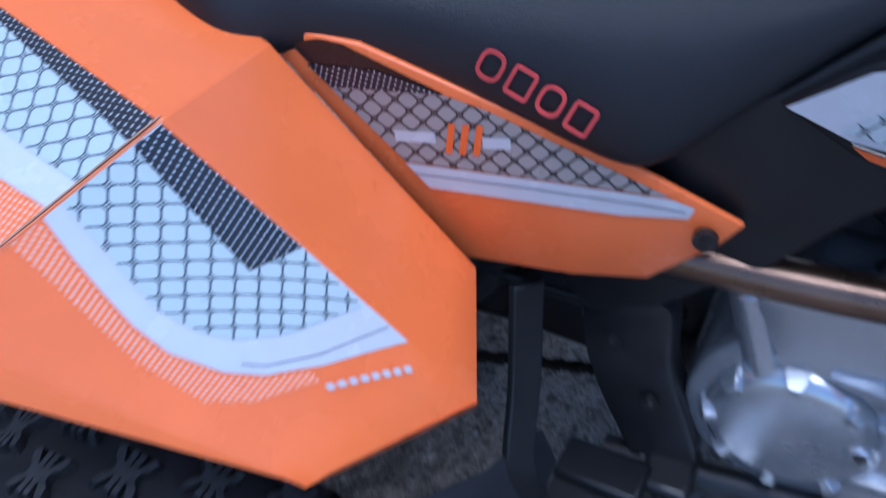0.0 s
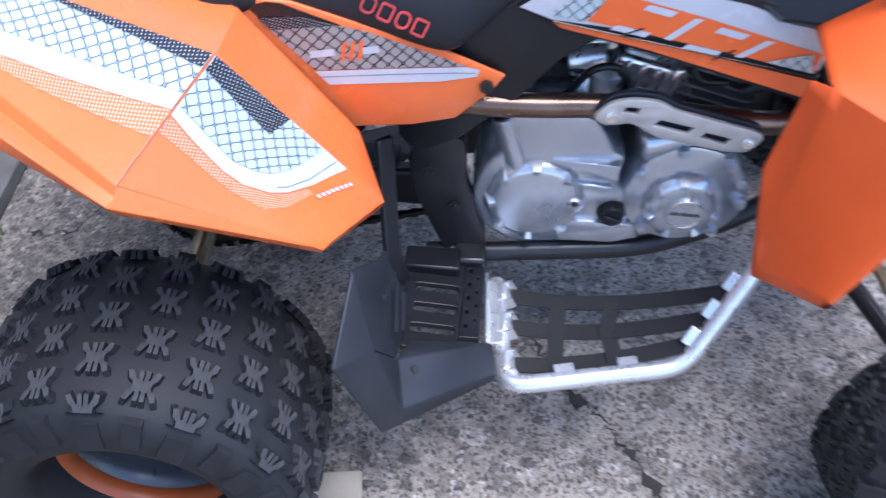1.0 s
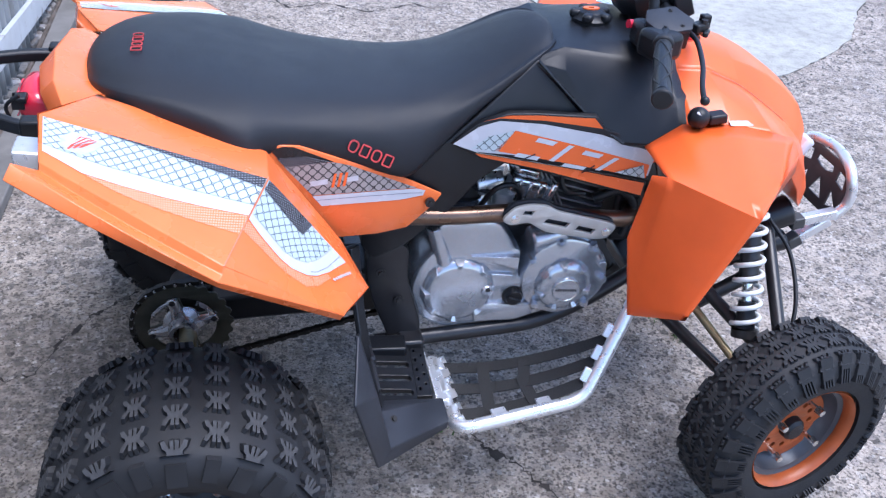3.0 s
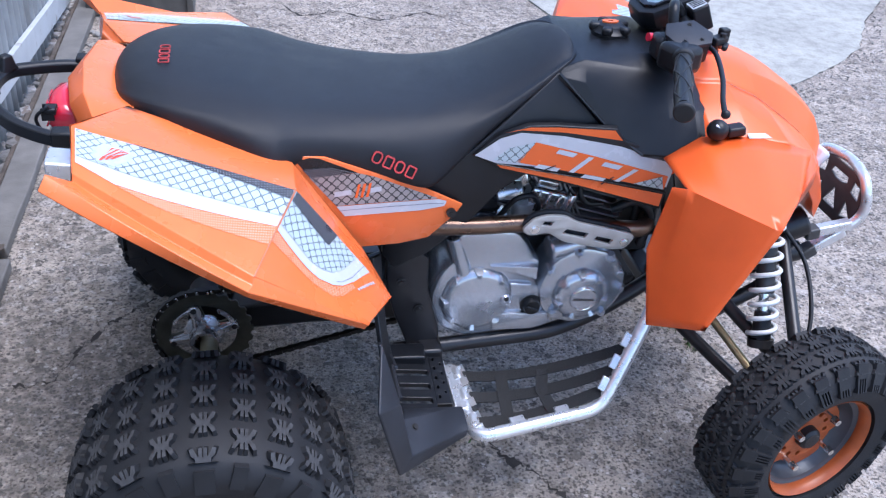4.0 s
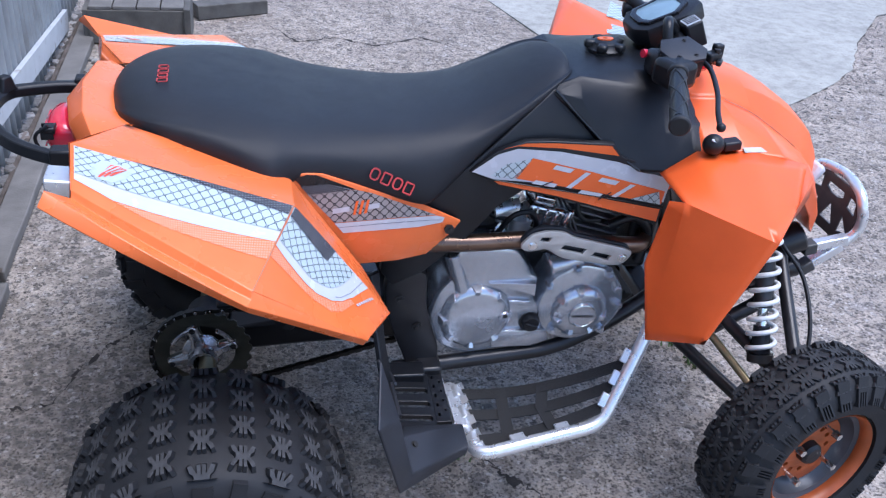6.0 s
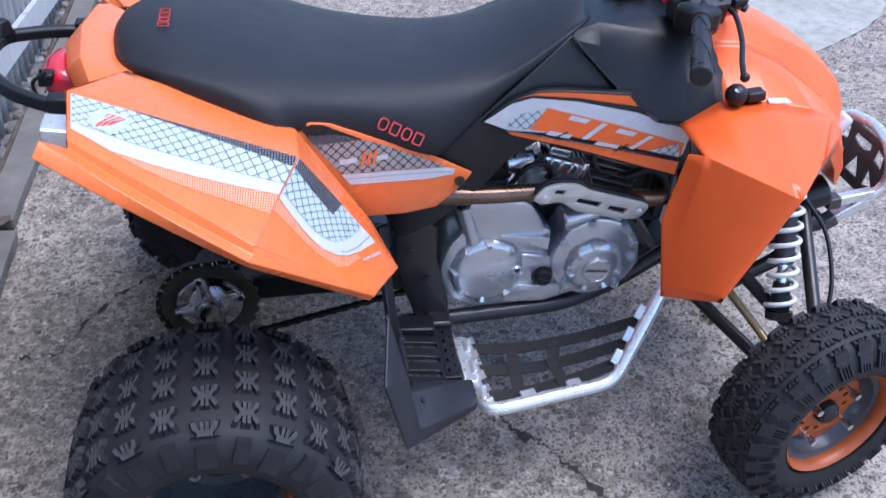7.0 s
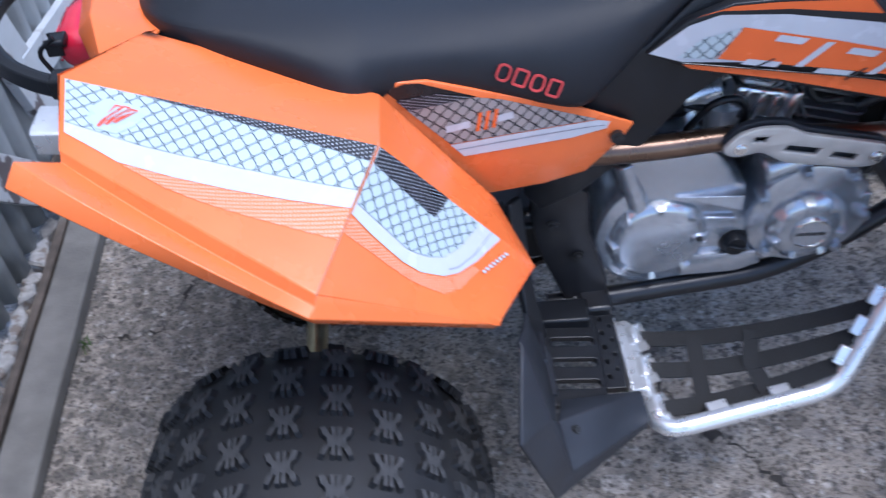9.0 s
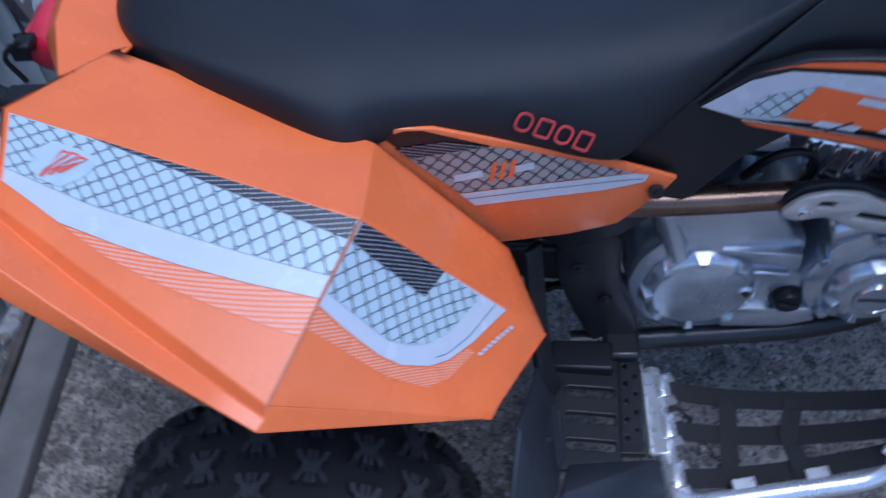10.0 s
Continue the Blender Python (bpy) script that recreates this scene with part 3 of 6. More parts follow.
def plank(name, label, a, b, wide, high, material, category="plank", seed=0, z=0.0):
    """A weathered board lying from a to b."""
    rng = random.Random(seed)
    p, q = Vector((*a, z + high / 2)), Vector((*b, z + high / 2))
    n = 14
    bm = bmesh.new()
    side = Vector((-(q - p).y, (q - p).x, 0)).normalized()
    rings = []
    for k in range(n + 1):
        c = p.lerp(q, k / n)
        e = [rng.uniform(-0.0025, 0.0025) for _ in range(4)]
        rings.append([c + side * (-wide / 2 + e[0]) + Vector((0, 0, -high / 2)), c + side * (wide / 2 + e[1]) + Vector((0, 0, -high / 2)), c + side * (wide / 2 + e[1]) + Vector((0, 0, high / 2 + e[2])), c + side * (-wide / 2 + e[0]) + Vector((0, 0, high / 2 + e[3]))])
    ob = new(name, mesh_of(loft(rings), name, material, 30))
    mod = ob.modifiers.new("edge", "BEVEL")
    mod.width, mod.segments, mod.limit_method = 0.004, 2, "ANGLE"
    return tagged(ob, label, category)


plank("sill_board", "weathered grey board lying along the gate", (-0.536, -1.6), (-0.590, 0.60), 0.080, 0.036, old_wood, "board", 1)
plank("sill_board", "weathered grey board with a nail hole beside the gate", (-0.610, 0.655), (-0.585, 2.9), 0.082, 0.036, old_wood, "board", 7)
plank("sill_strip", "narrow split strip of dark rusty wood beside the gate", (-0.606, -1.6), (-0.652, 0.62), 0.020, 0.026, rust_wood, "board", 2)
plank("sill_strip", "narrow split strip of dark rusty wood beside the gate", (-0.663, 0.66), (-0.640, 2.9), 0.016, 0.026, rust_wood, "board", 6)
# the bent metal foot of the gate post over the joint of the boards
foot = thing("post_foot", "bent rusty sheet metal foot between two boards", "bracket")
part("flange", loft([[(x, 0.600 + d, z), (x, 0.668 - d, z + 0.004), (x, 0.668 - d, z + 0.008), (x, 0.600 + d, z + 0.004)] for x, d, z in ((-0.676, 0.0, 0.060), (-0.650, 0.002, 0.042), (-0.618, 0.008, 0.037), (-0.585, 0.016, 0.040), (-0.566, 0.026, 0.048))]), rust_wood, foot, "bent rusty flange", smooth=30)
part("upright_plate", box((0.006, 0.070, 0.060), Matrix.Translation((-0.672, 0.634, 0.070)) @ Matrix.Rotation(radians(-10), 4, "Y")), rust_wood, foot, bevel=0.0015)
plank("chock_plank", "pale wooden plank under the rear tyre", (-0.30, -0.505), (0.272, -0.455), 0.105, 0.012, pale_wood, "plank", 3)

# crate and beam by the far end of the gate
crate = thing("wooden_crate", "low dark weathered wooden crate on the concrete", "crate")
for k in range(4):
    part("slat", box((0.098, 0.26, 0.016), Matrix.Translation((-0.51 + 0.103 * k, 2.72, 0.162))), old_wood, crate, bevel=0.003)
part("side_board", box((0.42, 0.022, 0.15), Matrix.Translation((-0.355, 2.595, 0.079))), dark_wood, crate, bevel=0.003)
part("side_board", box((0.42, 0.022, 0.15), Matrix.Translation((-0.355, 2.850, 0.079))), dark_wood, crate, bevel=0.003)
part("end_board", box((0.03, 0.30, 0.165), Matrix.Translation((-0.138, 2.72, 0.083))), dark_wood, crate, bevel=0.004)
part("end_board", box((0.022, 0.26, 0.15), Matrix.Translation((-0.575, 2.72, 0.079))), dark_wood, crate, bevel=0.003)
plank("beam", "dark weathered beam lying behind the crate", (-0.12, 2.98), (0.22, 3.10), 0.10, 0.07, dark_wood, "beam", 5)

# loose stones and rubble by the crate, pebbles over the yard
rng = random.Random(21)


def stone_bm(size, rng):
    bm = bmesh.new()
    bmesh.ops.create_icosphere(bm, subdivisions=1, radius=size)
    for vert in bm.verts:
        vert.co *= 1 + 0.35 * noise.noise(vert.co / size * 1.1 + Vector((rng.uniform(0, 50), 0, 0)))
        vert.co.z *= 0.6
    return bm


for k in range(26):
    size = rng.uniform(0.007, 0.020)
    bm = stone_bm(size, rng)
    x, y = rng.uniform(-0.56, -0.44), rng.uniform(1.45, 2.45)
    bm.transform(Matrix.Translation((x, y, size * 0.45)) @ Matrix.Rotation(rng.uniform(0, 6), 4, "Z"))
    tagged(new("rubble_stone", mesh_of(bm, "rubble_stone", stone_mat, 12)), "grey lump of broken concrete by the gate", "stone", "rubble by the gate")
bm = bmesh.new()
for k in range(700):
    size = rng.choice((0.003, 0.004, 0.005, 0.007))
    x, y = (rng.uniform(1.2, 3.4), rng.uniform(0.2, 2.1)) if k % 2 else (rng.uniform(-0.5, 2.4), rng.uniform(-1.3, 2.4))
    made = bmesh.ops.create_icosphere(bm, subdivisions=1, radius=size, matrix=Matrix.Translation((x, y, size * 0.3 - 0.003 + 0.004 * noise.noise((x * 1.7, y * 1.7, 0)))) @ Matrix.Rotation(rng.uniform(0, 6), 4, "Z") @ Matrix.Diagonal((1, rng.uniform(0.6, 1), 0.6, 1)))
for k in range(420):
    x, y = edge[rng.randrange(len(edge))]
    x, y, size = x + rng.gauss(0.03, 0.06), y + rng.gauss(-0.05, 0.06), rng.choice((0.003, 0.004, 0.005, 0.007))
    bmesh.ops.create_icosphere(bm, subdivisions=1, radius=size, matrix=Matrix.Translation((x, y, size * 0.3)) @ Matrix.Rotation(rng.uniform(0, 6), 4, "Z") @ Matrix.Diagonal((1, rng.uniform(0.6, 1), 0.6, 1)))
tagged(new("gravel", mesh_of(bm, "gravel", stone_mat, 40)), "scattered small grey pebbles", "gravel", kind="stuff")


def tuft(at, count, high, seed):
    rng = random.Random(seed)
    bm = bmesh.new()
    for k in range(count):
        a, r = rng.uniform(0, math.tau), rng.uniform(0, 0.03)
        p = Vector((at[0] + r * math.cos(a), at[1] + r * math.sin(a), -0.002))
        lean = Vector((rng.uniform(-0.6, 0.6), rng.uniform(-0.6, 0.6), 1)).normalized()
        h, w = high * rng.uniform(0.5, 1), 0.0025
        side = Vector((math.cos(a), math.sin(a), 0)) * w
        v = [bm.verts.new(q) for q in (p - side, p + side, p + lean * h * 0.6 + side * 0.7, p + lean * h * 0.6 - side * 0.7, p + lean * h + Vector((lean.x, lean.y, 0)) * h * 0.4)]
        bm.faces.new((v[0], v[1], v[2], v[3]))
        bm.faces.new((v[3], v[2], v[4]))
    return tagged(new("grass_tuft", mesh_of(bm, "grass_tuft", grass_mat)), "small tuft of green grass in the concrete", "grass")


tuft((1.215, 0.11), 45, 0.035, 1)
tuft((1.19, 0.19), 25, 0.03, 2)
tuft((-0.545, 0.11), 25, 0.025, 3)
tuft((0.52, -0.16), 14, 0.02, 4)

# ---- the quad ----
quad = thing("quad_bike", "orange and black sport quad bike parked on worn concrete", "quad bike")

# Rear fenders: faceted orange shells with printed stickers.
FENDER = {
    "a": (-0.108, -0.178, 0.831), "b": (-0.178, -0.280, 0.846), "s": (0.149, -0.358, 0.772), "n": (0.150, -0.250, 0.761),
    "c": (-0.169, -0.369, 0.814), "k": (0.080, -0.524, 0.728), "tu": (-0.196, -0.410, 0.836), "tl": (-0.204, -0.432, 0.822),
    "co": (0.071, -0.541, 0.713), "tip": (0.257, -0.446, 0.569), "tr": (0.316, -0.317, 0.527), "pb": (0.277, -0.225, 0.568),
    "c2": (-0.169, -0.377, 0.805), "a2": (-0.119, -0.170, 0.784), "b2": (-0.186, -0.271, 0.794), "c3": (-0.177, -0.352, 0.784),
    "co2": (0.072, -0.530, 0.695), "tip2": (0.252, -0.435, 0.551), "tr2": (0.311, -0.311, 0.511), "n2": (0.100, -0.222, 0.766), "k2": (0.078, -0.530, 0.718),
}
# the flare along the lower edge: end points of its creases and how far each bows
FLARE = [("c", "k", (0, 0, 0)), ("c2", "k2", (0.0, -0.004, -0.004)), ("tu", "co", (-0.001, -0.004, -0.002)), ("tl", "co2", (-0.001, -0.004, -0.003))]
FACES = ["a n n2", "k k2 tip", "k2 co tip", "c2 tu tl", "co co2 tip2 tip",
         "tip tip2 tr2 tr", "b b2 c3 c", "a a2 b2 b"]
LEFT_FENDER = dict(FENDER, a=(-0.130, -0.135, 0.818), b=(-0.171, -0.230, 0.827), c=(-0.184, -0.345, 0.804), s=(0.128, -0.345, 0.766), k=(0.074, -0.540, 0.737), k2=(0.073, -0.544, 0.727),
                   c2=(-0.184, -0.352, 0.795), b2=(-0.180, -0.225, 0.780), c3=(-0.190, -0.340, 0.770), tu=(-0.215, -0.390, 0.829), tl=(-0.228, -0.405, 0.814))
STICKERS = [
    ("white_sticker", white_vinyl, "side", [(0.02, 0.03), (0.996, 0.02), (0.996, 0.455), (0.225, 0.80), (0.02, 0.74)], 0.0010, "glossy white printed sticker"),
    ("net_sticker", net_print, "side", [(0.025, 0.04), (0.26, 0.04), (0.996, 0.125), (0.996, 0.335), (0.5, 0.475), (0.3, 0.545), (0.16, 0.57), (0.025, 0.60)], 0.0018, "pale sticker printed with a black wire net"),
    ("dotted_sticker", dot_print, "side", [(0.24, 0.028), (0.996, 0.022), (0.996, 0.135), (0.62, 0.088)], 0.0026, "black sticker with white dots"),
    ("halftone_sticker", half_print, "side", [(0.225, 0.805), (0.996, 0.46), (0.996, 0.66), (0.55, 0.80), (0.40, 0.83)], 0.0006, "orange sticker with pale dots"),
    ("white_sticker", white_vinyl, "front", [(0.004, 0.02), (0.40, 0.01), (0.745, 0.01), (0.685, 0.37), (0.625, 0.56), (0.555, 0.645), (0.43, 0.68), (0.32, 0.65), (0.12, 0.55), (0.004, 0.485)], 0.0010, "glossy white printed sticker"),
    ("net_sticker", net_print, "front", [(0.004, 0.02), (0.39, 0.015), (0.598, 0.03), (0.56, 0.34), (0.50, 0.49), (0.43, 0.54), (0.323, 0.552), (0.128, 0.46), (0.004, 0.41)], 0.0018, "pale sticker printed with a black wire net"),
    ("dotted_sticker", dot_print, "front", [(0.006, 0.02), (0.395, 0.014), (0.372, 0.225), (0.008, 0.136)], 0.0026, "black sticker with white dots"),
    ("halftone_sticker", half_print, "front", [(0.004, 0.495), (0.12, 0.56), (0.32, 0.66), (0.43, 0.69), (0.56, 0.655), (0.63, 0.57), (0.68, 0.43), (0.72, 0.45), (0.675, 0.70), (0.6, 0.80), (0.407, 0.77), (0.15, 0.66), (0.004, 0.61)], 0.0006, "orange sticker with pale dots"),
]
for turn in (1, -1):
    shape = FENDER if turn == 1 else LEFT_FENDER
    patches = {"side": [shape[k] for k in ("b", "s", "k", "c")], "front": [shape[k] for k in ("s", "tr", "tip", "k")]}
    body = shell(shape, FACES)
    for quad_face in ("a b s n", "b c k s", "s k tip tr", "n s tr pb"):
        add_patch(body, [shape[k] for k in quad_face.split()])
    creases = []
    for a, b, bow in FLARE:
        p, q = Vector(shape[a]), Vector(shape[b])
        creases.append([body.verts.new(p.lerp(q, t) + Vector(bow) * 4 * t * (1 - t)) for t in [k / 8 for k in range(9)]])
    for one, two in zip(creases, creases[1:]):
        for k in range(8):
            body.faces.new((one[k], one[k + 1], two[k + 1], two[k]))
    bmesh.ops.remove_doubles(body, verts=body.verts, dist=2e-4)
    bmesh.ops.recalc_face_normals(body, faces=body.faces)
    outward(body, (0, -0.5, 1))
    fender = part("rear_fender", body if turn == 1 else mirrored(body), orange, quad, "faceted orange plastic rear fender with printed stickers", smooth=20, bevel=0.008, thick=0.004)
    for name, material, patch, outline, lift, label in STICKERS:
        sticker = decal(patches[patch], outline, lift)
        part(name, sticker if turn == 1 else mirrored(sticker), material, fender, label, smooth=20)
    # the dark joint between the two stickers
    seam = strip([Vector(shape["s"]) + Vector((0, -0.002, 0.003)), Vector(shape["k"]) + Vector((0, -0.003, 0.002))], 0.0011, 0.0012, up=(0.3, -0.4, 0.85), curve=False)
    part("sticker_joint", seam if turn == 1 else mirrored(seam), seam_print, fender, smooth=None)
    # a thin dark line inside the white band at the foot of the front sticker
    fine_line = [(0.680, 0.02), (0.650, 0.34), (0.600, 0.52), (0.56, 0.57)]
    mark = decal(patches["front"], fine_line + [(u + 0.0035, v + 0.005) for u, v in reversed(fine_line)], 0.0016)
    part("pin_stripe", mark if turn == 1 else mirrored(mark), pin_grey, fender, smooth=None)
    # three slanted strokes of the printed emblem, and the row of small bars low on the front face
    mark = decal(patches["side"], [(0.115, 0.30), (0.150, 0.17), (0.262, 0.16), (0.290, 0.24), (0.262, 0.38), (0.205, 0.53), (0.130, 0.55), (0.100, 0.44)], 0.0026)
    part("emblem_ground", mark if turn == 1 else mirrored(mark), pale_vinyl, fender, "plain pale patch round the emblem", smooth=None)
    for k in range(3):
        u = 0.136 + 0.026 * k
        low, high = 0.52 - 0.05 * k, 0.215 - 0.012 * (k == 1)
        for inner, (d0, d1), material in ((0, (0.0, 0.025), emblem_red), (1, (0.0055, 0.0195), pale_vinyl)):
            e = 0.025 * inner
            mark = decal(patches["side"], [(u + d0 * 0.4 + 0.002 * inner, low - e * 2.2), (u + 0.052 + d0, high + e), (u + 0.052 + d1, high + e * 0.7), (u + d1 * 0.4, low - e * 2.2)], 0.0034 + 0.0008 * inner)
            part("emblem_stroke", mark if turn == 1 else mirrored(mark), material, fender, smooth=None)
    for k in range(8):
        s = k / 8
        u, v, du, dv = 0.732 + 0.075 * s, 0.455 - 0.36 * s, 0.0065, 0.030
        mark = decal(patches["front"], [(u, v), (u + du, v - dv), (u + du + 0.022, v - dv + 0.008), (u + 0.022, v + 0.008)], 0.0022)
        part("print_bar", mark if turn == 1 else mirrored(mark), white_vinyl, fender, smooth=None)

# Side panels between fender and seat.
PANEL_O, PANEL_A, PANEL_B = (0.150, -0.238, 0.757), (0.313, 0.058, -0.131), (0.127, 0.025, -0.191)
PANEL = [(0.138, 0.757), (0.168, 0.764), (0.206, 0.757), (0.288, 0.719), (0.380, 0.679), (0.466, 0.629), (0.450, 0.607), (0.402, 0.566), (0.346, 0.561), (0.262, 0.566)]
for turn in (1, -1):
    bm = flat_decal(PANEL_O, PANEL_A, PANEL_B, PANEL, 0.0)
    panel = part("side_panel", bm if turn == 1 else mirrored(bm), orange, quad, "orange side panel with a grey net sticker", smooth=20, thick=0.006, bevel=0.002)
    for name, material, outline, lift in (
            ("black_sticker", black_vinyl, [(0.156, 0.756), (0.178, 0.760), (0.195, 0.757), (0.262, 0.722), (0.180, 0.724)], 0.0010),
            ("dotted_sticker", dot_print, [(0.166, 0.740), (0.215, 0.738), (0.262, 0.722), (0.180, 0.722)], 0.0018),
            ("net_sticker", grey_net_print, [(0.178, 0.723), (0.262, 0.721), (0.291, 0.711), (0.416, 0.649), (0.320, 0.655), (0.226, 0.660)], 0.0010),
            ("white_sticker", white_vinyl, [(0.226, 0.659), (0.320, 0.654), (0.416, 0.648), (0.432, 0.642), (0.428, 0.632), (0.382, 0.629), (0.242, 0.637)], 0.0014)):
        bm = flat_decal(PANEL_O, PANEL_A, PANEL_B, outline, lift)
        part(name, bm if turn == 1 else mirrored(bm), material, panel, smooth=None)
    stripe = [(0.232, 0.6505), (0.320, 0.6465), (0.400, 0.6415), (0.426, 0.6385)]
    bm = flat_decal(PANEL_O, PANEL_A, PANEL_B, stripe + [(x, z - 0.0010) for x, z in reversed(stripe)], 0.0022)
    part("pin_stripe", bm if turn == 1 else mirrored(bm), pin_grey, panel, smooth=None)
    for k in range(3):
        x = 0.258 + 0.010 * k
        bm = flat_decal(PANEL_O, PANEL_A, PANEL_B, [(x, 0.672), (x + 0.005, 0.699), (x + 0.010, 0.699), (x + 0.005, 0.672)], 0.0024)
        part("emblem_stroke", bm if turn == 1 else mirrored(bm), orange_vinyl, panel, smooth=None)
    for x0, x1 in ((0.222, 0.252), (0.286, 0.306)):
        bm = flat_decal(PANEL_O, PANEL_A, PANEL_B, [(x0, 0.679), (x0, 0.689), (x1, 0.690), (x1, 0.680)], 0.0022)
        part("print_bar", bm if turn == 1 else mirrored(bm), white_vinyl, panel, smooth=None)
    washer = lathe([(0.004, -0.003), (0.009, -0.003), (0.009, 0.003), (0.004, 0.003)], 20, Matrix.Translation((0.442, turn * -0.190, 0.618)), True)
    part("grommet", washer, dark_metal, panel)
    add_bolt(panel, (0.442, turn * -0.190, 0.618), 0.0045, (0, -turn, 0), dark_metal)

# Seat.
def seat_ring(x, low, wide, top, flat, lean=0.0):
    full = wide * 0.62 + flat * 0.38
    half = [(wide * 0.93, low - 0.012), (wide, low), (wide * 0.99, low + (top - low) * 0.30), (wide * 0.90 + flat * 0.10, low + (top - low) * 0.62),
            (full, top - 0.016), (full * 0.80, top - 0.006), (full * 0.45, top)]
    ring = [(x + lean * (z - low), -y, z) for y, z in half] + [(x + lean * (top - low), 0, top + 0.003)] + [(x + lean * (z - low), y, z) for y, z in reversed(half)]
    return ring


SEAT = [(-0.142, 0.806, 0.045, 0.826, 0.030), (-0.136, 0.802, 0.085, 0.836, 0.062), (-0.122, 0.800, 0.126, 0.845, 0.090), (-0.09, 0.802, 0.172, 0.852, 0.112), (-0.04, 0.802, 0.204, 0.855, 0.125),
        (0.03, 0.792, 0.232, 0.850, 0.130), (0.085, 0.764, 0.256, 0.842, 0.130), (0.110, 0.746, 0.264, 0.838, 0.128), (0.128, 0.742, 0.262, 0.835, 0.127), (0.148, 0.752, 0.243, 0.831, 0.126), (0.20, 0.748, 0.224, 0.818, 0.122),
        (0.28, 0.720, 0.213, 0.808, 0.118), (0.36, 0.686, 0.208, 0.803, 0.112), (0.395, 0.674, 0.204, 0.803, 0.110), (0.42, 0.690, 0.196, 0.805, 0.108), (0.50, 0.768, 0.168, 0.818, 0.104),
        (0.575, 0.822, 0.146, 0.852, 0.102), (0.615, 0.850, 0.134, 0.876, 0.096), (0.648, 0.866, 0.118, 0.892, 0.088), (0.672, 0.874, 0.096, 0.897, 0.070), (0.686, 0.878, 0.056, 0.894, 0.038)]
bm = loft([seat_ring(*row) for row in SEAT])
seat = part("seat", bm, seat_vinyl, quad, "long black vinyl seat with small red stitched marks", smooth=60)
mod = seat.modifiers.new("round", "SUBSURF")
mod.levels = mod.render_levels = 2


# Stitched marks: plain strokes of the size and colour of the embroidery.
def stroke_mark(kind, at, across, up, width, height, weight, parent):
    w, h, t = width, height, weight
    a, b = Vector(across).normalized(), Vector(up).normalized()
    n = a.cross(b).normalized()
    m = Matrix((a, n.cross(a), n)).transposed().to_4x4()
    m.translation = Vector(at)
    line = [(p.x, p.y) for p in rounded([(0, 0, 0), (w, 0, 0), (w, h, 0), (0, h, 0)], w * (0.48 if kind == "round" else 0.14), 5, True)]
    bm = bmesh.new()
    add_sweep(bm, [m @ Vector((x, y, 0)) for x, y in line], [(-t / 2, -0.0006), (t / 2, -0.0006), (t / 2, 0.0011), (-t / 2, 0.0011)], closed=True, up=tuple(n))
    return part("stitched_mark", bm, red_thread, parent, "red thread", smooth=None)


MARK_A, MARK_B = Vector((0.285, -0.2145, 0.742)), Vector((0.366, -0.2105, 0.700))
for k, kind in enumerate(("round", "square", "round", "square")):
    step = MARK_B - MARK_A
    stroke_mark(kind, MARK_A + step * (k / 4.0), step, (-0.05, 0.22, 1.0), 0.0155, 0.0195, 0.0027, seat)
for k, kind in enumerate(("round", "square", "round", "square")):
    stroke_mark(kind, (-0.064, 0.020 - 0.0215 * k, 0.8564), (0, -1, 0), (1, 0, 0.03), 0.0150, 0.017, 0.0018, seat)

# Tail: cowl, grab bar, light, silencer.
COWL = {"f1": (-0.102, -0.176, 0.822), "f2": (-0.092, -0.100, 0.806), "f3": (-0.098, -0.015, 0.806), "m1": (-0.157, -0.210, 0.826), "r1": (-0.178, -0.138, 0.838), "r2": (-0.190, -0.020, 0.843),
        "b1": (-0.203, -0.128, 0.812), "b2": (-0.220, -0.020, 0.812), "d1": (-0.168, -0.206, 0.772), "d2": (-0.197, -0.124, 0.768), "d3": (-0.208, -0.020, 0.768)}
for key in list(COWL):
    if key not in ("f3", "r2", "b2", "d3"):
        x, y, z = COWL[key]
        COWL[key + "l"] = (x - (0.030 if key == "f1" else 0.0), -0.03 - y * (0.74 if key in ("f1", "m1", "d1") else 0.9), z)
bm = shell(COWL, ["f1 m1 r1 f2", "f2 r1 r2 f3", "m1 d1 b1 r1", "r1 b1 b2 r2", "b1 d2 d3 b2", "d1 d2 b1", "f1l f2l r1l m1l", "f2l f3 r2 r1l", "m1l r1l b1l d1l", "r1l r2 b2 b1l", "b1l b2 d3 d2l", "d1l b1l d2l"])
part("tail_cowl", outward(bm, (-0.3, 0, 1)), orange, quad, "faceted orange tail cowl behind the seat", smooth=50, bevel=0.014, thick=0.004)
bm = bmesh.new()
add_sweep(bm, smooth_line([(-0.094, -0.205, 0.770), (-0.198, -0.210, 0.786), (-0.273, -0.172, 0.792), (-0.318, -0.115, 0.794), (-0.341, -0.062, 0.794), (-0.344, 0.000, 0.794), (-0.332, 0.046, 0.794), (-0.304, 0.068, 0.793), (-0.225, 0.095, 0.788), (-0.114, 0.110, 0.770)], 8),
          [(-0.011, -0.010), (0.004, -0.013), (0.011, -0.008), (0.011, 0.006), (0.005, 0.010), (-0.008, 0.009)], up=(0, 0, 1))
bar = part("grab_bar", bm, black_plastic, quad, "thick black cast rear grab bar with two lugs", smooth=35, bevel=0.002)
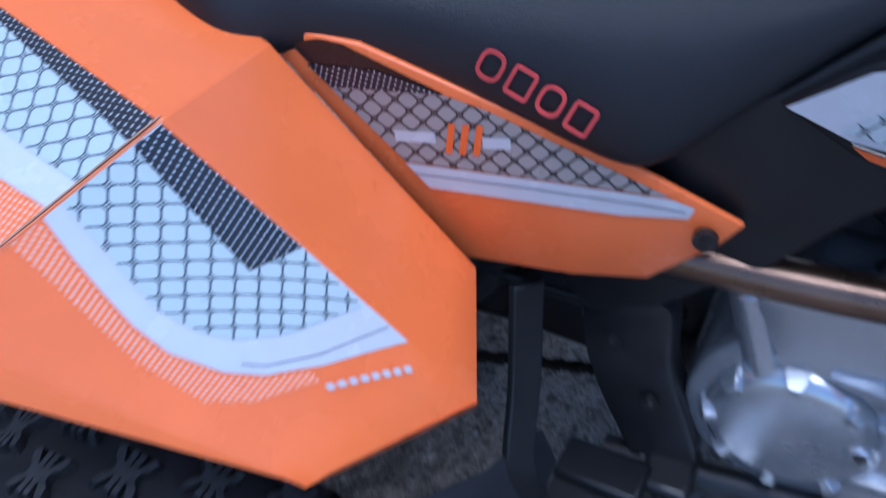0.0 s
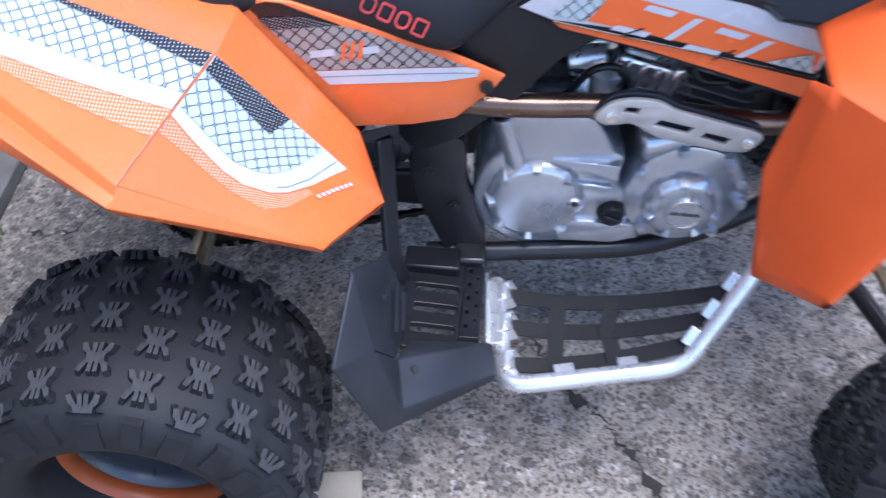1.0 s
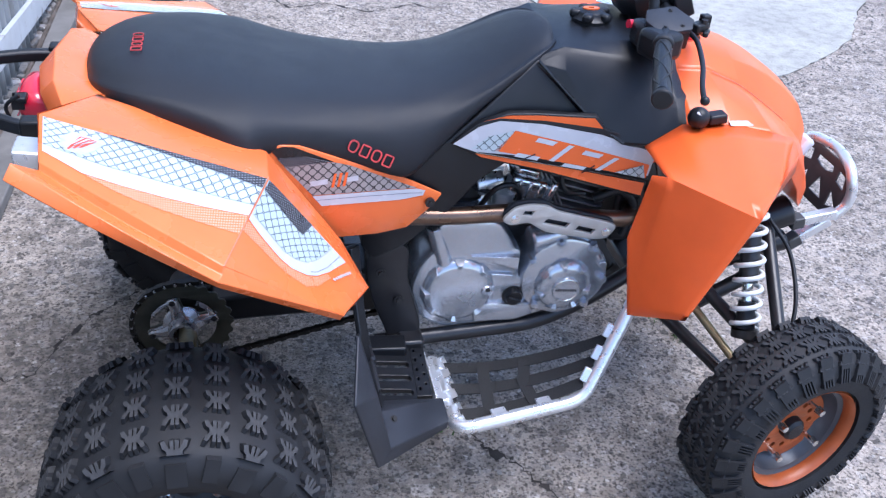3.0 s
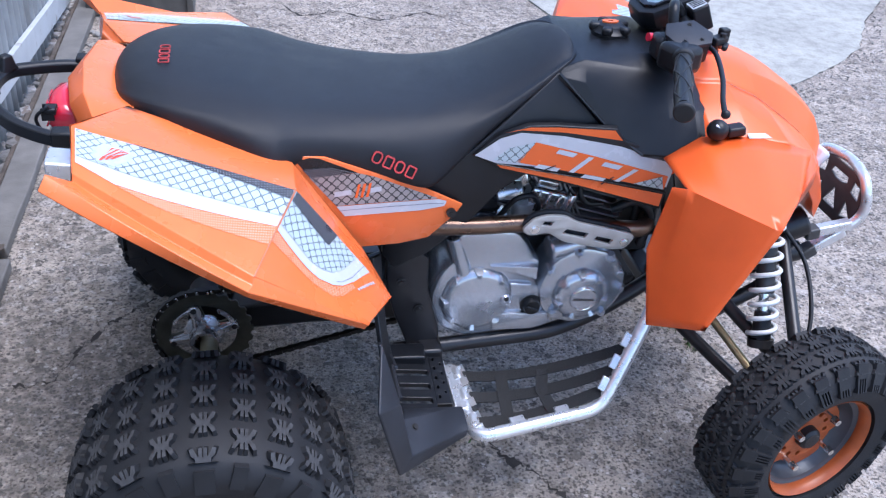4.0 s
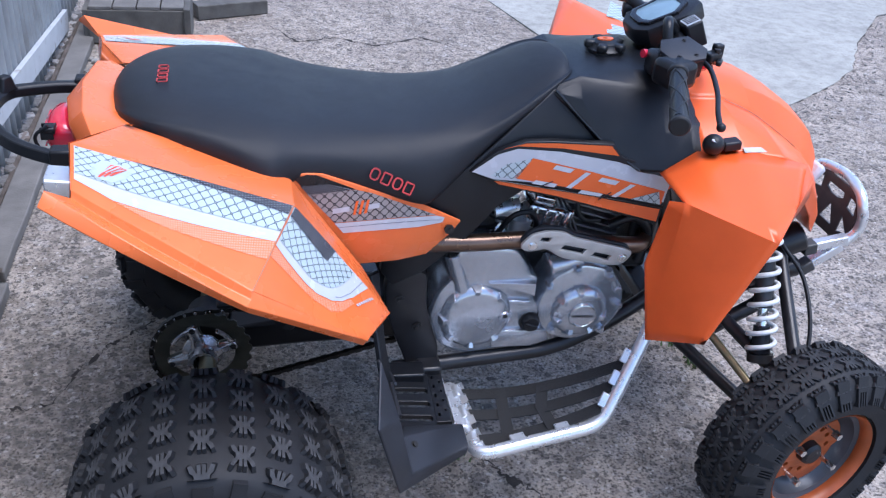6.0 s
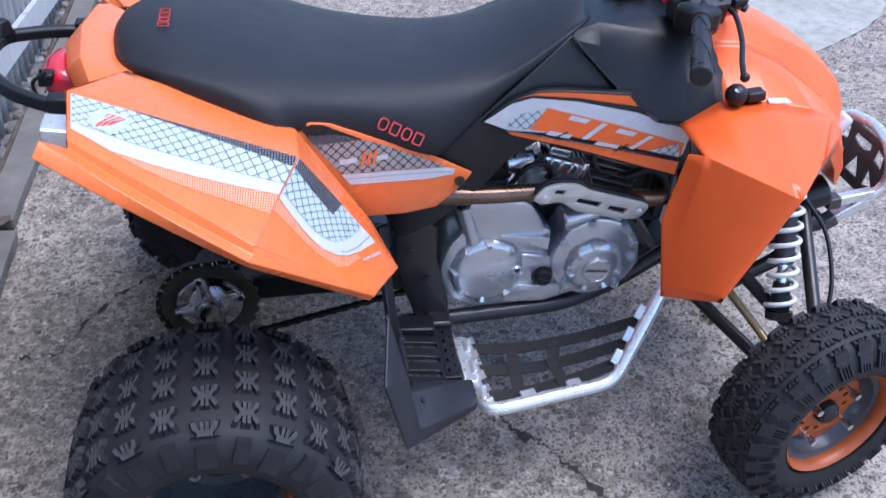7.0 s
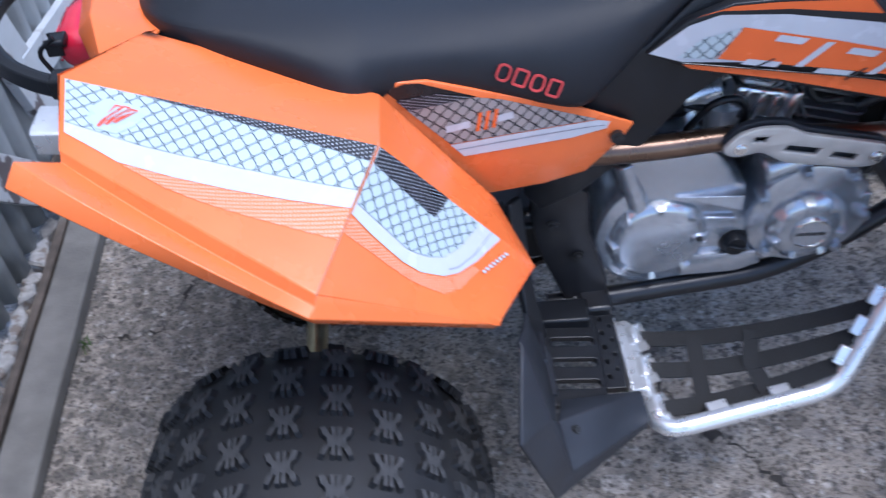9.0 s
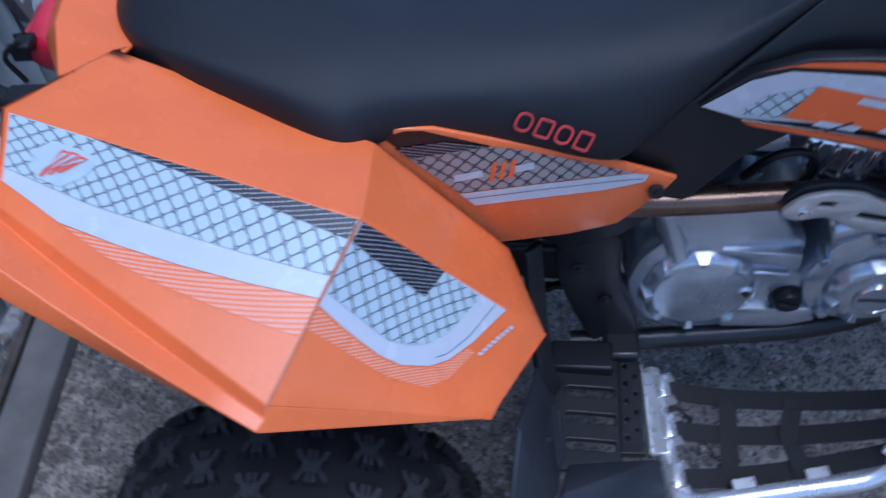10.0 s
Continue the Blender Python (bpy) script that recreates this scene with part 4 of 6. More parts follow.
for x, y, a in ((-0.335, -0.072, 80), (-0.331, 0.044, 55)):
    lug = loft([[Matrix.Translation((x, y, 0.802)) @ Matrix.Rotation(radians(a), 4, "Z") @ Vector(p) for p in ((-w, -d, z), (w, -d, z), (w, d, z), (-w, d, z))] for w, d, z in ((0.020, 0.011, -0.004), (0.015, 0.010, 0.006), (0.011, 0.009, 0.022), (0.009, 0.008, 0.026))])
    part("lug", lug, black_plastic, bar, bevel=0.003)
for y in (-0.208, 0.102):
    part("bar_clamp", box((0.045, 0.030, 0.026), Matrix.Translation((-0.200, y, 0.792))), black_plastic, bar, bevel=0.004)
bm = loft([[(x + 0.016 - 0.027 * math.cos(a), y * 0.86 - 0.050, 0.772 + 0.88 * h * math.sin(a)) for a in [math.tau * k / 20 for k in range(20)]] for x, y, h in ((-0.230, -0.070, 0.014), (-0.234, -0.064, 0.026), (-0.240, -0.040, 0.034), (-0.244, 0.0, 0.036), (-0.240, 0.040, 0.034), (-0.234, 0.060, 0.026), (-0.230, 0.066, 0.014))])
lamp = part("tail_light", bm, red_lens, quad, "rounded red plastic tail light", smooth=50)
for k in range(4):
    part("lens_rib", box((0.003, 0.090 - 0.006 * k, 0.002), Matrix.Translation((-0.2525 + 0.002 * abs(k - 1.5), -0.050, 0.757 + 0.010 * k))), red_lens, lamp, smooth=None)
part("light_bracket", box((0.020, 0.026, 0.010), Matrix.Translation((-0.236, -0.116, 0.798))), black_plastic, lamp, bevel=0.003)
for side in (-0.009, 0.009):
    part("bracket_cheek", box((0.020, 0.004, 0.022), Matrix.Translation((-0.240, -0.116 + side, 0.792))), black_plastic, lamp, bevel=0.001)
part("light_wire", tube([(-0.236, -0.126, 0.806), (-0.262, -0.128, 0.790), (-0.250, -0.124, 0.752)], 0.003, 0.02, 8), black_plastic, lamp)
bm = loft([[(x, -0.300 + p.x * f, 0.794 + lift + p.y * f) for p in rounded([(-0.027, -0.0155, 0), (0.027, -0.0155, 0), (0.027, 0.0155, 0), (-0.027, 0.0155, 0)], 0.007, 3, True)] for x, f, lift in ((0.03, 1.0, -0.030), (-0.10, 1.0, -0.012), (-0.212, 1.0, 0.0), (-0.214, 0.94, 0.0), (-0.214, 0.80, 0.0), (-0.208, 0.78, 0.0))])
silencer = part("silencer", bm, aluminium, quad, "flat silver exhaust silencer end under the fender", smooth=30)
part("outlet", box((0.002, 0.040, 0.021), Matrix.Translation((-0.2095, -0.300, 0.794))), dark_metal, silencer, "dark outlet", smooth=None)

# Black covers round the tank.
COVER = [(0.398, 0.688), (0.476, 0.738), (0.540, 0.792), (0.632, 0.868), (0.700, 0.815), (0.752, 0.772), (0.780, 0.700), (0.640, 0.690), (0.586, 0.687), (0.536, 0.651), (0.488, 0.590), (0.406, 0.508), (0.347, 0.478), (0.322, 0.512), (0.330, 0.62)]
for turn in (1, -1):
    bm = bmesh.new()
    outline = [bm.verts.new((x, -0.172 + max(0.0, z - 0.76) * 0.42 + max(0.0, 0.6 - z) * 0.10, z)) for x, z in COVER]
    bm.faces.new(outline)
    bmesh.ops.triangulate(bm, faces=bm.faces)
    outward(bm, (0, -1, 0))
    part("side_cover", bm if turn == 1 else mirrored(bm), black_plastic, quad, "black plastic side cover in front of the seat", smooth=25, thick=0.02, bevel=0.004)


def tank_ring(x, low, wide, crease_y, crease_z, top):
    half = [(wide * 0.90, low - 0.020), (wide, low), (wide * 0.55 + crease_y * 0.45 + 0.004, low * 0.5 + crease_z * 0.5), (crease_y + 0.004, crease_z - 0.006), (crease_y - 0.004, crease_z + 0.002), (crease_y * 0.72, top - 0.003), (crease_y * 0.36, top)]
    return [(x, -y, z) for y, z in half] + [(x, 0, top + 0.001)] + [(x, y, z) for y, z in reversed(half)]


TANK = [(0.628, 0.858, 0.128, 0.120, 0.866, 0.868), (0.680, 0.820, 0.152, 0.122, 0.886, 0.888), (0.735, 0.770, 0.180, 0.130, 0.880, 0.893), (0.790, 0.738, 0.206, 0.137, 0.873, 0.896),
        (0.834, 0.742, 0.222, 0.141, 0.867, 0.897), (0.880, 0.776, 0.230, 0.136, 0.858, 0.892), (0.905, 0.790, 0.222, 0.118, 0.850, 0.882)]
part("tank_cover", loft([tank_ring(*row) for row in TANK]), matte_black, quad, "black plastic tank cover with a filler cap", smooth=28, bevel=0.008)
part("cover_joint", tube([(0.632, -0.131, 0.866), (0.680, -0.153, 0.820), (0.735, -0.181, 0.770), (0.788, -0.206, 0.738)], 0.0030, 0.01, 8), black_vinyl, quad)
cap = part("filler_cap", lathe([(0.0, 0.0), (0.036, 0.0), (0.036, 0.008), (0.030, 0.012), (0.026, 0.020), (0.018, 0.024), (0.0, 0.024)], 32, Matrix.Translation((0.768, 0.0, 0.893)) @ Matrix.Rotation(radians(90), 4, "X")), black_plastic, quad, "black filler cap with an orange emblem")
for k in range(5):
    a = math.tau * k / 5 + 0.4
    part("cap_grip", box((0.026, 0.020, 0.016), Matrix.Translation((0.768 + 0.028 * math.cos(a), 0.028 * math.sin(a), 0.907)) @ Matrix.Rotation(a, 4, "Z")), black_plastic, cap, bevel=0.005)
part("cap_emblem", lathe([(0.004, -0.0015), (0.011, -0.0015), (0.011, 0.0015), (0.004, 0.0015)], 20, Matrix.Translation((0.766, 0.0, 0.9180)) @ Matrix.Rotation(radians(90), 4, "X") @ Matrix.Diagonal((1.5, 1, 0.8, 1)), True), orange_vinyl, cap, "orange and white emblem")

# Shrouds with their graphics.
SHROUD_O, SHROUD_A, SHROUD_B = (0.479, -0.176, 0.729), (0.356, -0.026, -0.089), (0.346, -0.026, 0.011)
for turn in (1, -1):
    bm = flat_decal(SHROUD_O, SHROUD_A, SHROUD_B, [(0.474, 0.729), (0.520, 0.768), (0.572, 0.789), (0.624, 0.791), (0.735, 0.787), (0.755, 0.762), (0.860, 0.730), (0.850, 0.618), (0.640, 0.676), (0.525, 0.702)], 0.0)
    shroud = part("radiator_shroud", bm if turn == 1 else mirrored(bm), black_plastic, quad, "black shroud with white and orange graphics", smooth=20, thick=0.016, bevel=0.002)
    graphics = [("white_sticker", white_vinyl, [(0.478, 0.729), (0.522, 0.764), (0.558, 0.776), (0.638, 0.771), (0.748, 0.752), (0.858, 0.716), (0.852, 0.668), (0.640, 0.705), (0.520, 0.714)], 0.0010),
                ("orange_sticker", orange_vinyl, [(0.527, 0.774), (0.572, 0.7865), (0.624, 0.788), (0.730, 0.784), (0.748, 0.764), (0.640, 0.778), (0.558, 0.781)], 0.0010),
                ("net_sticker", net_print, [(0.512, 0.721), (0.541, 0.746), (0.587, 0.757), (0.561, 0.715)], 0.0018),
                ("orange_sticker", orange_vinyl, [(0.587, 0.758), (0.700, 0.732), (0.850, 0.692), (0.848, 0.664), (0.700, 0.692), (0.556, 0.717)], 0.0018),
                ("orange_sticker", orange_vinyl, [(0.520, 0.711), (0.640, 0.694), (0.848, 0.653), (0.846, 0.626), (0.640, 0.681), (0.530, 0.704)], 0.0014),
                ("net_sticker", net_print, [(0.838, 0.692), (0.785, 0.676), (0.846, 0.664)], 0.0030)]
    for x in (0.600, 0.690):
        graphics.append(("graphic_bar", white_vinyl, [(x + 0.032, 0.745 - (x - 0.6) * 0.27), (x + 0.068, 0.737 - (x - 0.6) * 0.27), (x + 0.060, 0.729 - (x - 0.6) * 0.27), (x + 0.026, 0.737 - (x - 0.6) * 0.27)], 0.0026))
        graphics.append(("graphic_bar", white_vinyl, [(x + 0.090, 0.731 - (x - 0.6) * 0.27), (x + 0.100, 0.729 - (x - 0.6) * 0.27), (x + 0.066, 0.697 - (x - 0.6) * 0.2), (x + 0.056, 0.699 - (x - 0.6) * 0.2)], 0.0026))
        graphics.append(("graphic_bar", white_vinyl, [(x - 0.002, 0.714 - (x - 0.6) * 0.22), (x + 0.040, 0.706 - (x - 0.6) * 0.22), (x + 0.034, 0.699 - (x - 0.6) * 0.22), (x - 0.010, 0.707 - (x - 0.6) * 0.22)], 0.0026))
    for name, material, outline, lift in graphics:
        bm = flat_decal(SHROUD_O, SHROUD_A, SHROUD_B, outline, lift)
        part(name, bm if turn == 1 else mirrored(bm), material, shroud, smooth=None)
    for a, b in (((0.520, 0.7135), (0.852, 0.6585)), ((0.630, 0.712), (0.605, 0.700)), ((0.745, 0.690), (0.722, 0.674))):
        n = Vector(SHROUD_A).cross(Vector(SHROUD_B)).normalized()
        n = n if n.y < 0 else -n
        ends = [Vector((x, SHROUD_O[1] - (n.x * (x - SHROUD_O[0]) + n.z * (z - SHROUD_O[2])) / n.y, z)) + n * 0.003 for x, z in (a, b)]
        bm = rod(*ends, 0.0011, seg=6)
        part("shroud_groove", bm if turn == 1 else mirrored(bm), black_vinyl, shroud)

# Front fenders and nose.
FRONT = {
    "rt": (0.822, -0.222, 0.740), "ap": (0.795, -0.384, 0.766), "am": (0.848, -0.446, 0.761), "mid": (0.901, -0.508, 0.756), "bl": (0.779, -0.382, 0.482), "br": (0.817, -0.503, 0.560),
    "lf": (0.767, -0.340, 0.622), "rf": (0.786, -0.342, 0.748), "nose": (1.046, -0.350, 0.786), "nt": (1.073, -0.288, 0.784), "in1": (0.881, -0.231, 0.787), "in2": (0.975, -0.255, 0.797),
    "mb": (0.893, -0.500, 0.731), "nb": (1.068, -0.327, 0.737), "ma": (0.974, -0.428, 0.772),
}
FRONT_LEFT = {
    "rt": (0.762, 0.300, 0.768), "ap": (0.797, 0.395, 0.785), "am": (0.848, 0.518, 0.802), "mid": (0.900, 0.640, 0.820), "bl": (0.777, 0.420, 0.500), "br": (0.820, 0.560, 0.580),
    "lf": (0.765, 0.378, 0.630), "rf": (0.788, 0.352, 0.770), "nose": (1.070, 0.360, 0.790), "nt": (1.062, 0.320, 0.800), "in1": (0.890, 0.242, 0.792), "in2": (0.985, 0.262, 0.798),
    "mb": (0.895, 0.620, 0.790), "nb": (1.080, 0.340, 0.738), "ma": (0.985, 0.500, 0.806),
}


def front_fender(shape, turn):
    """The lit top as three smooth patches from the inner line to the outer edge, the face below its ridge, and the turned-down lip."""
    bm = shell(shape, ["mid mb nb nose ma", "br mb mid"])
    for corners in ("rt ap am in1", "in1 am mid in2", "in2 mid ma nt", "nt ma nose"):
        keys = corners.split()
        if len(keys) == 4:
            add_patch(bm, [shape[k] for k in keys], 6)
        else:
            bm.faces.new([bm.verts.new(shape[k]) for k in keys])
    add_patch(bm, [shape[k] for k in ("ap", "mid", "br", "bl")], 12)
    add_patch(bm, [shape[k] for k in ("rf", "ap", "bl", "lf")], 12)
    bmesh.ops.remove_doubles(bm, verts=bm.verts, dist=2e-4)
    bmesh.ops.recalc_face_normals(bm, faces=bm.faces)
    return outward(bm, (-0.3, -turn, 0.6))


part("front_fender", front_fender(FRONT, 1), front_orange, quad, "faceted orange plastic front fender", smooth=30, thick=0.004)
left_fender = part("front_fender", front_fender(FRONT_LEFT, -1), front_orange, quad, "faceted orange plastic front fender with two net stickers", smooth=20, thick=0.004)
for corners in ([(1.017, 0.590, 0.811), (1.034, 0.546, 0.807), (1.023, 0.453, 0.800), (0.968, 0.486, 0.804)], [(0.954, 0.450, 0.800), (0.989, 0.396, 0.802), (0.989, 0.326, 0.800), (0.931, 0.378, 0.797)]):
    corners = [Vector(p) + Vector((0, 0, 0.006)) for p in corners]
    part("net_sticker", decal(corners, [(0.0, 0.0), (1.0, 0.0), (1.0, 1.0), (0.0, 1.0)], 0.001), net_print, left_fender, "pale sticker printed with a black wire net", smooth=None)


def hood_ring(x, top, ridge, crease_z, crease_y, low, wide):
    half = [(wide * 0.97, low - 0.05), (wide, low - 0.004), (wide * 0.985, low), (crease_y + (wide - crease_y) * 0.4, low + (crease_z - low) * 0.66 + 0.004), (crease_y, crease_z), (crease_y - 0.004, crease_z + 0.007), (ridge, top), (ridge * 0.55, top + 0.010)]
    return [(x, -y, z) for y, z in half] + [(x, 0, top + 0.012)] + [(x, y, z) for y, z in reversed(half)]


HOOD = [(0.850, 0.846, 0.075, 0.800, 0.112, 0.735, 0.205), (0.900, 0.866, 0.075, 0.842, 0.115, 0.790, 0.235), (0.965, 0.864, 0.085, 0.844, 0.125, 0.797, 0.256), (1.033, 0.852, 0.090, 0.818, 0.130, 0.794, 0.276), (1.076, 0.838, 0.090, 0.792, 0.130, 0.774, 0.274),
        (1.120, 0.818, 0.088, 0.764, 0.128, 0.738, 0.240), (1.168, 0.788, 0.084, 0.730, 0.122, 0.692, 0.200), (1.213, 0.750, 0.078, 0.688, 0.112, 0.645, 0.165), (1.243, 0.706, 0.070, 0.642, 0.100, 0.602, 0.135), (1.270, 0.655, 0.060, 0.600, 0.085, 0.575, 0.110)]
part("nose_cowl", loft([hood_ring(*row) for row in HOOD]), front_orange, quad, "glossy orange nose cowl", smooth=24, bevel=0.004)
for turn in (1, -1):
    crease = tube([(0.973, -0.128 * turn, 0.8445), (1.033, -0.132 * turn, 0.8195), (1.096, -0.131 * turn, 0.781), (1.157, -0.125 * turn, 0.739)], 0.0008, curve=True, seg=6)
    part("cowl_joint", crease, seam_print, quad)

# ---- wheels ----
def knob_mesh(name, long, wide, high, material_top, material_side, half=0):
    """A tread block with slits in two ends, its foot at z = 0; x runs round the tyre, y across it."""
    a, b = long / 2, wide / 2
    outline = []
    for q in (1, -1):
        row = [(-1.0, 0.88), (-0.72, 1.0), (-0.40, 0.40), (-0.30, 0.38), (-0.34, 0.97), (-0.06, 1.0), (-0.040, 0.30), (0.040, 0.30), (0.06, 1.0), (0.34, 0.97), (0.30, 0.38), (0.40, 0.40), (0.72, 1.0), (1.0, 0.90), (0.86, 0.42), (0.60, 0.22), (0.56, 0.0), (0.60, -0.22), (0.86, -0.42)]
        outline += [(q * a * x, q * b * y) for x, y in row]
    if half:
        # only the side towards the middle of the tread is cut; the other runs straight down the shoulder
        outline = [(x, max(y, -b * 0.10) if half > 0 else min(y, b * 0.10)) for x, y in outline]
        outline = [p for n, p in enumerate(outline) if n == 0 or (Vector(p) - Vector(outline[n - 1])).length > 1e-4]
    outline = outline[::-1]
    bm = bmesh.new()
    foot = [bm.verts.new((x * 1.16, y * 1.14, 0)) for x, y in outline]
    head = [bm.verts.new((x, y, high)) for x, y in outline]
    bm.faces.new(head)
    for i in range(len(outline)):
        j = (i + 1) % len(outline)
        bm.faces.new((foot[i], foot[j], head[j], head[i])).material_index = 1
    bmesh.ops.recalc_face_normals(bm, faces=bm.faces)
    return mesh_of(bm, name, [material_top, material_side])


def on_tyre(profile, centre, turn, around, across, sink=0.003):
    """The pose of a block on the tread: around in radians, across in metres from the middle, by the carcass profile (radius of |across|)."""
    r = np.interp(abs(across), *zip(*profile))
    slope = (np.interp(abs(across) + 0.004, *zip(*profile)) - np.interp(abs(across) - 0.004, *zip(*profile))) / 0.008 * (1 if across > 0 else -1)
    out = Vector((math.cos(around), -slope, math.sin(around))).normalized()
    way = Vector((-math.sin(around), 0, math.cos(around)))
    m = Matrix((way, out.cross(way), out)).transposed().to_4x4()
    m.translation = Vector((r * math.cos(around), across, r * math.sin(around))) - out * sink
    return Matrix.Translation(centre) @ turn @ m


def wheel(name, centre, turn, outside, radius, half, bead, ring_at, count, rows, knob, label, dish, paint, fall=1.0):
    """A tyre with tread blocks and a dished rim. outside: -1 where the outer face looks to -y."""
    place = Matrix.Translation(centre) @ turn
    # carcass profile: radius by distance from the middle
    carcass = [(0.0, radius), (half * 0.45, radius * (1 - 0.005 * fall)), (half * 0.75, radius * (1 - 0.028 * fall)), (half * 0.92, radius * (1 - 0.065 * fall)), (half * 1.0, radius * (1 - 0.115 * fall))]
    side = [(radius * 0.80, half * 1.05), (radius * 0.70, half * 1.055), (radius * 0.60, half * 0.98), (bead * 1.05, half * 0.80), (bead * 0.99, min(half * 0.72, ring_at))]
    right = [(r, y) for y, r in carcass] + side
    profile = [(r, -y) for r, y in reversed(right)] + right[1:]
    tyre = part(name + "_tyre", lathe(profile, 72, place), rubber, quad, label, smooth=50)
    for c in range(count):
        around = math.tau * c / count
        for r, (across, kind) in enumerate(rows[c % 2]):
            m = on_tyre(carcass, centre, turn, around, across)
            ob = new("tread_block", knob[kind])
            ob.parent, ob.matrix_basis = tyre, m
    # rim: outer lip, barrel, dish and hub disc
    o, lip = outside, ring_at
    w = half * 0.74
    prof = [(bead * 0.905, (lip - 0.016) * o), (bead * 0.935, (lip - 0.004) * o), (bead * 0.985, (lip + 0.003) * o), (bead * 1.01, (lip - 0.003) * o), (bead * 1.0, (lip - 0.012) * o), (bead * 0.925, (lip - 0.024) * o)]
    rim = part(name + "_rim", lathe([(bead * 0.93, (lip - 0.022) * o), (bead * 0.885, (lip - 0.026) * o), (bead * 0.84, (lip - dish * 0.45) * o), (bead * 0.80, (lip - dish * 0.75) * o), (bead * 0.76, (lip - dish * 0.85) * o), (bead * 0.70, (lip - dish) * o), (bead * 0.30, (lip - dish) * o),
                                     (bead * 0.30, (lip - dish - 0.012) * o), (bead * 0.80, -w * o * 0.6), (bead * 0.93, -w * o)], 56, place), paint, quad, "grey dished steel rim with an orange lip", smooth=40)
    part("rim_lip", lathe(prof, 56, place, True), rim_orange, rim, "dull orange painted rim lip", smooth=40)
    return tyre, rim


REAR_KNOBS = {"mid": knob_mesh("tread_block", 0.038, 0.040, 0.011, knob_rubber, rubber), "edge_out": knob_mesh("edge_block", 0.040, 0.040, 0.011, knob_rubber, rubber, -1), "edge_in": knob_mesh("edge_block", 0.040, 0.040, 0.011, knob_rubber, rubber, 1)}
FRONT_KNOBS = {"mid": knob_mesh("front_block", 0.042, 0.029, 0.0075, front_knob_rubber, rubber), "edge": knob_mesh("front_edge_block", 0.034, 0.027, 0.0075, front_knob_rubber, rubber)}
LUGS = []
for deep in (0.028, 0.015):
    # x runs down the side wall, y round the tyre
    comb = [(-0.032, -0.0135), (0.025, -0.0120)]
    for q in (-0.0062, 0.0, 0.0062):
        comb += [(0.025, q - 0.0018), (0.025 - deep, q - 0.0018), (0.025 - deep, q + 0.0018), (0.025, q + 0.0018)]
    comb += [(0.025, 0.0120), (-0.032, 0.0135)]
    LUGS.append(mesh_of(plate(comb, 0.013, Matrix.Identity(4)), "shoulder_lug", rubber, 20))
REAR_ROWS = ([(-0.122, "edge_out"), (-0.062, "mid"), (0.0, "mid"), (0.062, "mid"), (0.122, "edge_in")], [(-0.093, "mid"), (-0.031, "mid"), (0.031, "mid"), (0.093, "mid")])
FRONT_ROWS = ([(-0.055, "edge"), (-0.019, "mid"), (0.019, "mid"), (0.055, "edge")],) * 2

REAR_C, FRONT_C, STEER = (0.0, -0.475, 0.235), (1.150, -0.428, 0.225), 12.0
for turn in (1, -1):
    spin = Matrix.Rotation(radians(-1.0), 4, "Y")
    tyre, rim = wheel("rear", (REAR_C[0], REAR_C[1] * turn, REAR_C[2]), spin, -turn, 0.231, 0.131, 0.123, 0.055, 24, REAR_ROWS, REAR_KNOBS, "wide knobbly black rear tyre", 0.10, dark_rim)
    c = Vector((REAR_C[0], REAR_C[1] * turn, REAR_C[2]))
    for k in range(24):
        # bars down the shoulder, one under each edge block
        a = math.tau * k / 24 + radians(1.0)
        for side in (-1, 1):
            m = Matrix.Translation(c) @ Matrix.Rotation(-a, 4, "Y") @ Matrix.Translation((0.185 if k % 2 == 0 else 0.194, side * 0.1335, 0)) @ Matrix.Rotation(radians(-side * 12), 4, "Z")
            part("shoulder_bar", box((0.040, 0.012, 0.030 if k % 2 == 0 else 0.022), m), rubber, tyre, smooth=None)
    for k in range(4):
        a = math.tau * (k + 0.5) / 4
        add_bolt(rim, c + Vector((0.062 * math.cos(a), 0.032 * turn, 0.062 * math.sin(a))), 0.008, (0, -turn, 0), name="lug_nut")
    hub = lathe([(0.0, -0.006), (0.030, -0.006), (0.034, 0.0), (0.034, 0.03), (0.0, 0.03)], 24, Matrix.Translation(c + Vector((0, 0.020 * turn, 0))) @ Matrix.Rotation(radians(0 if turn == 1 else 180), 4, "Z"))
    part("hub_cap", hub, dark_metal, rim)

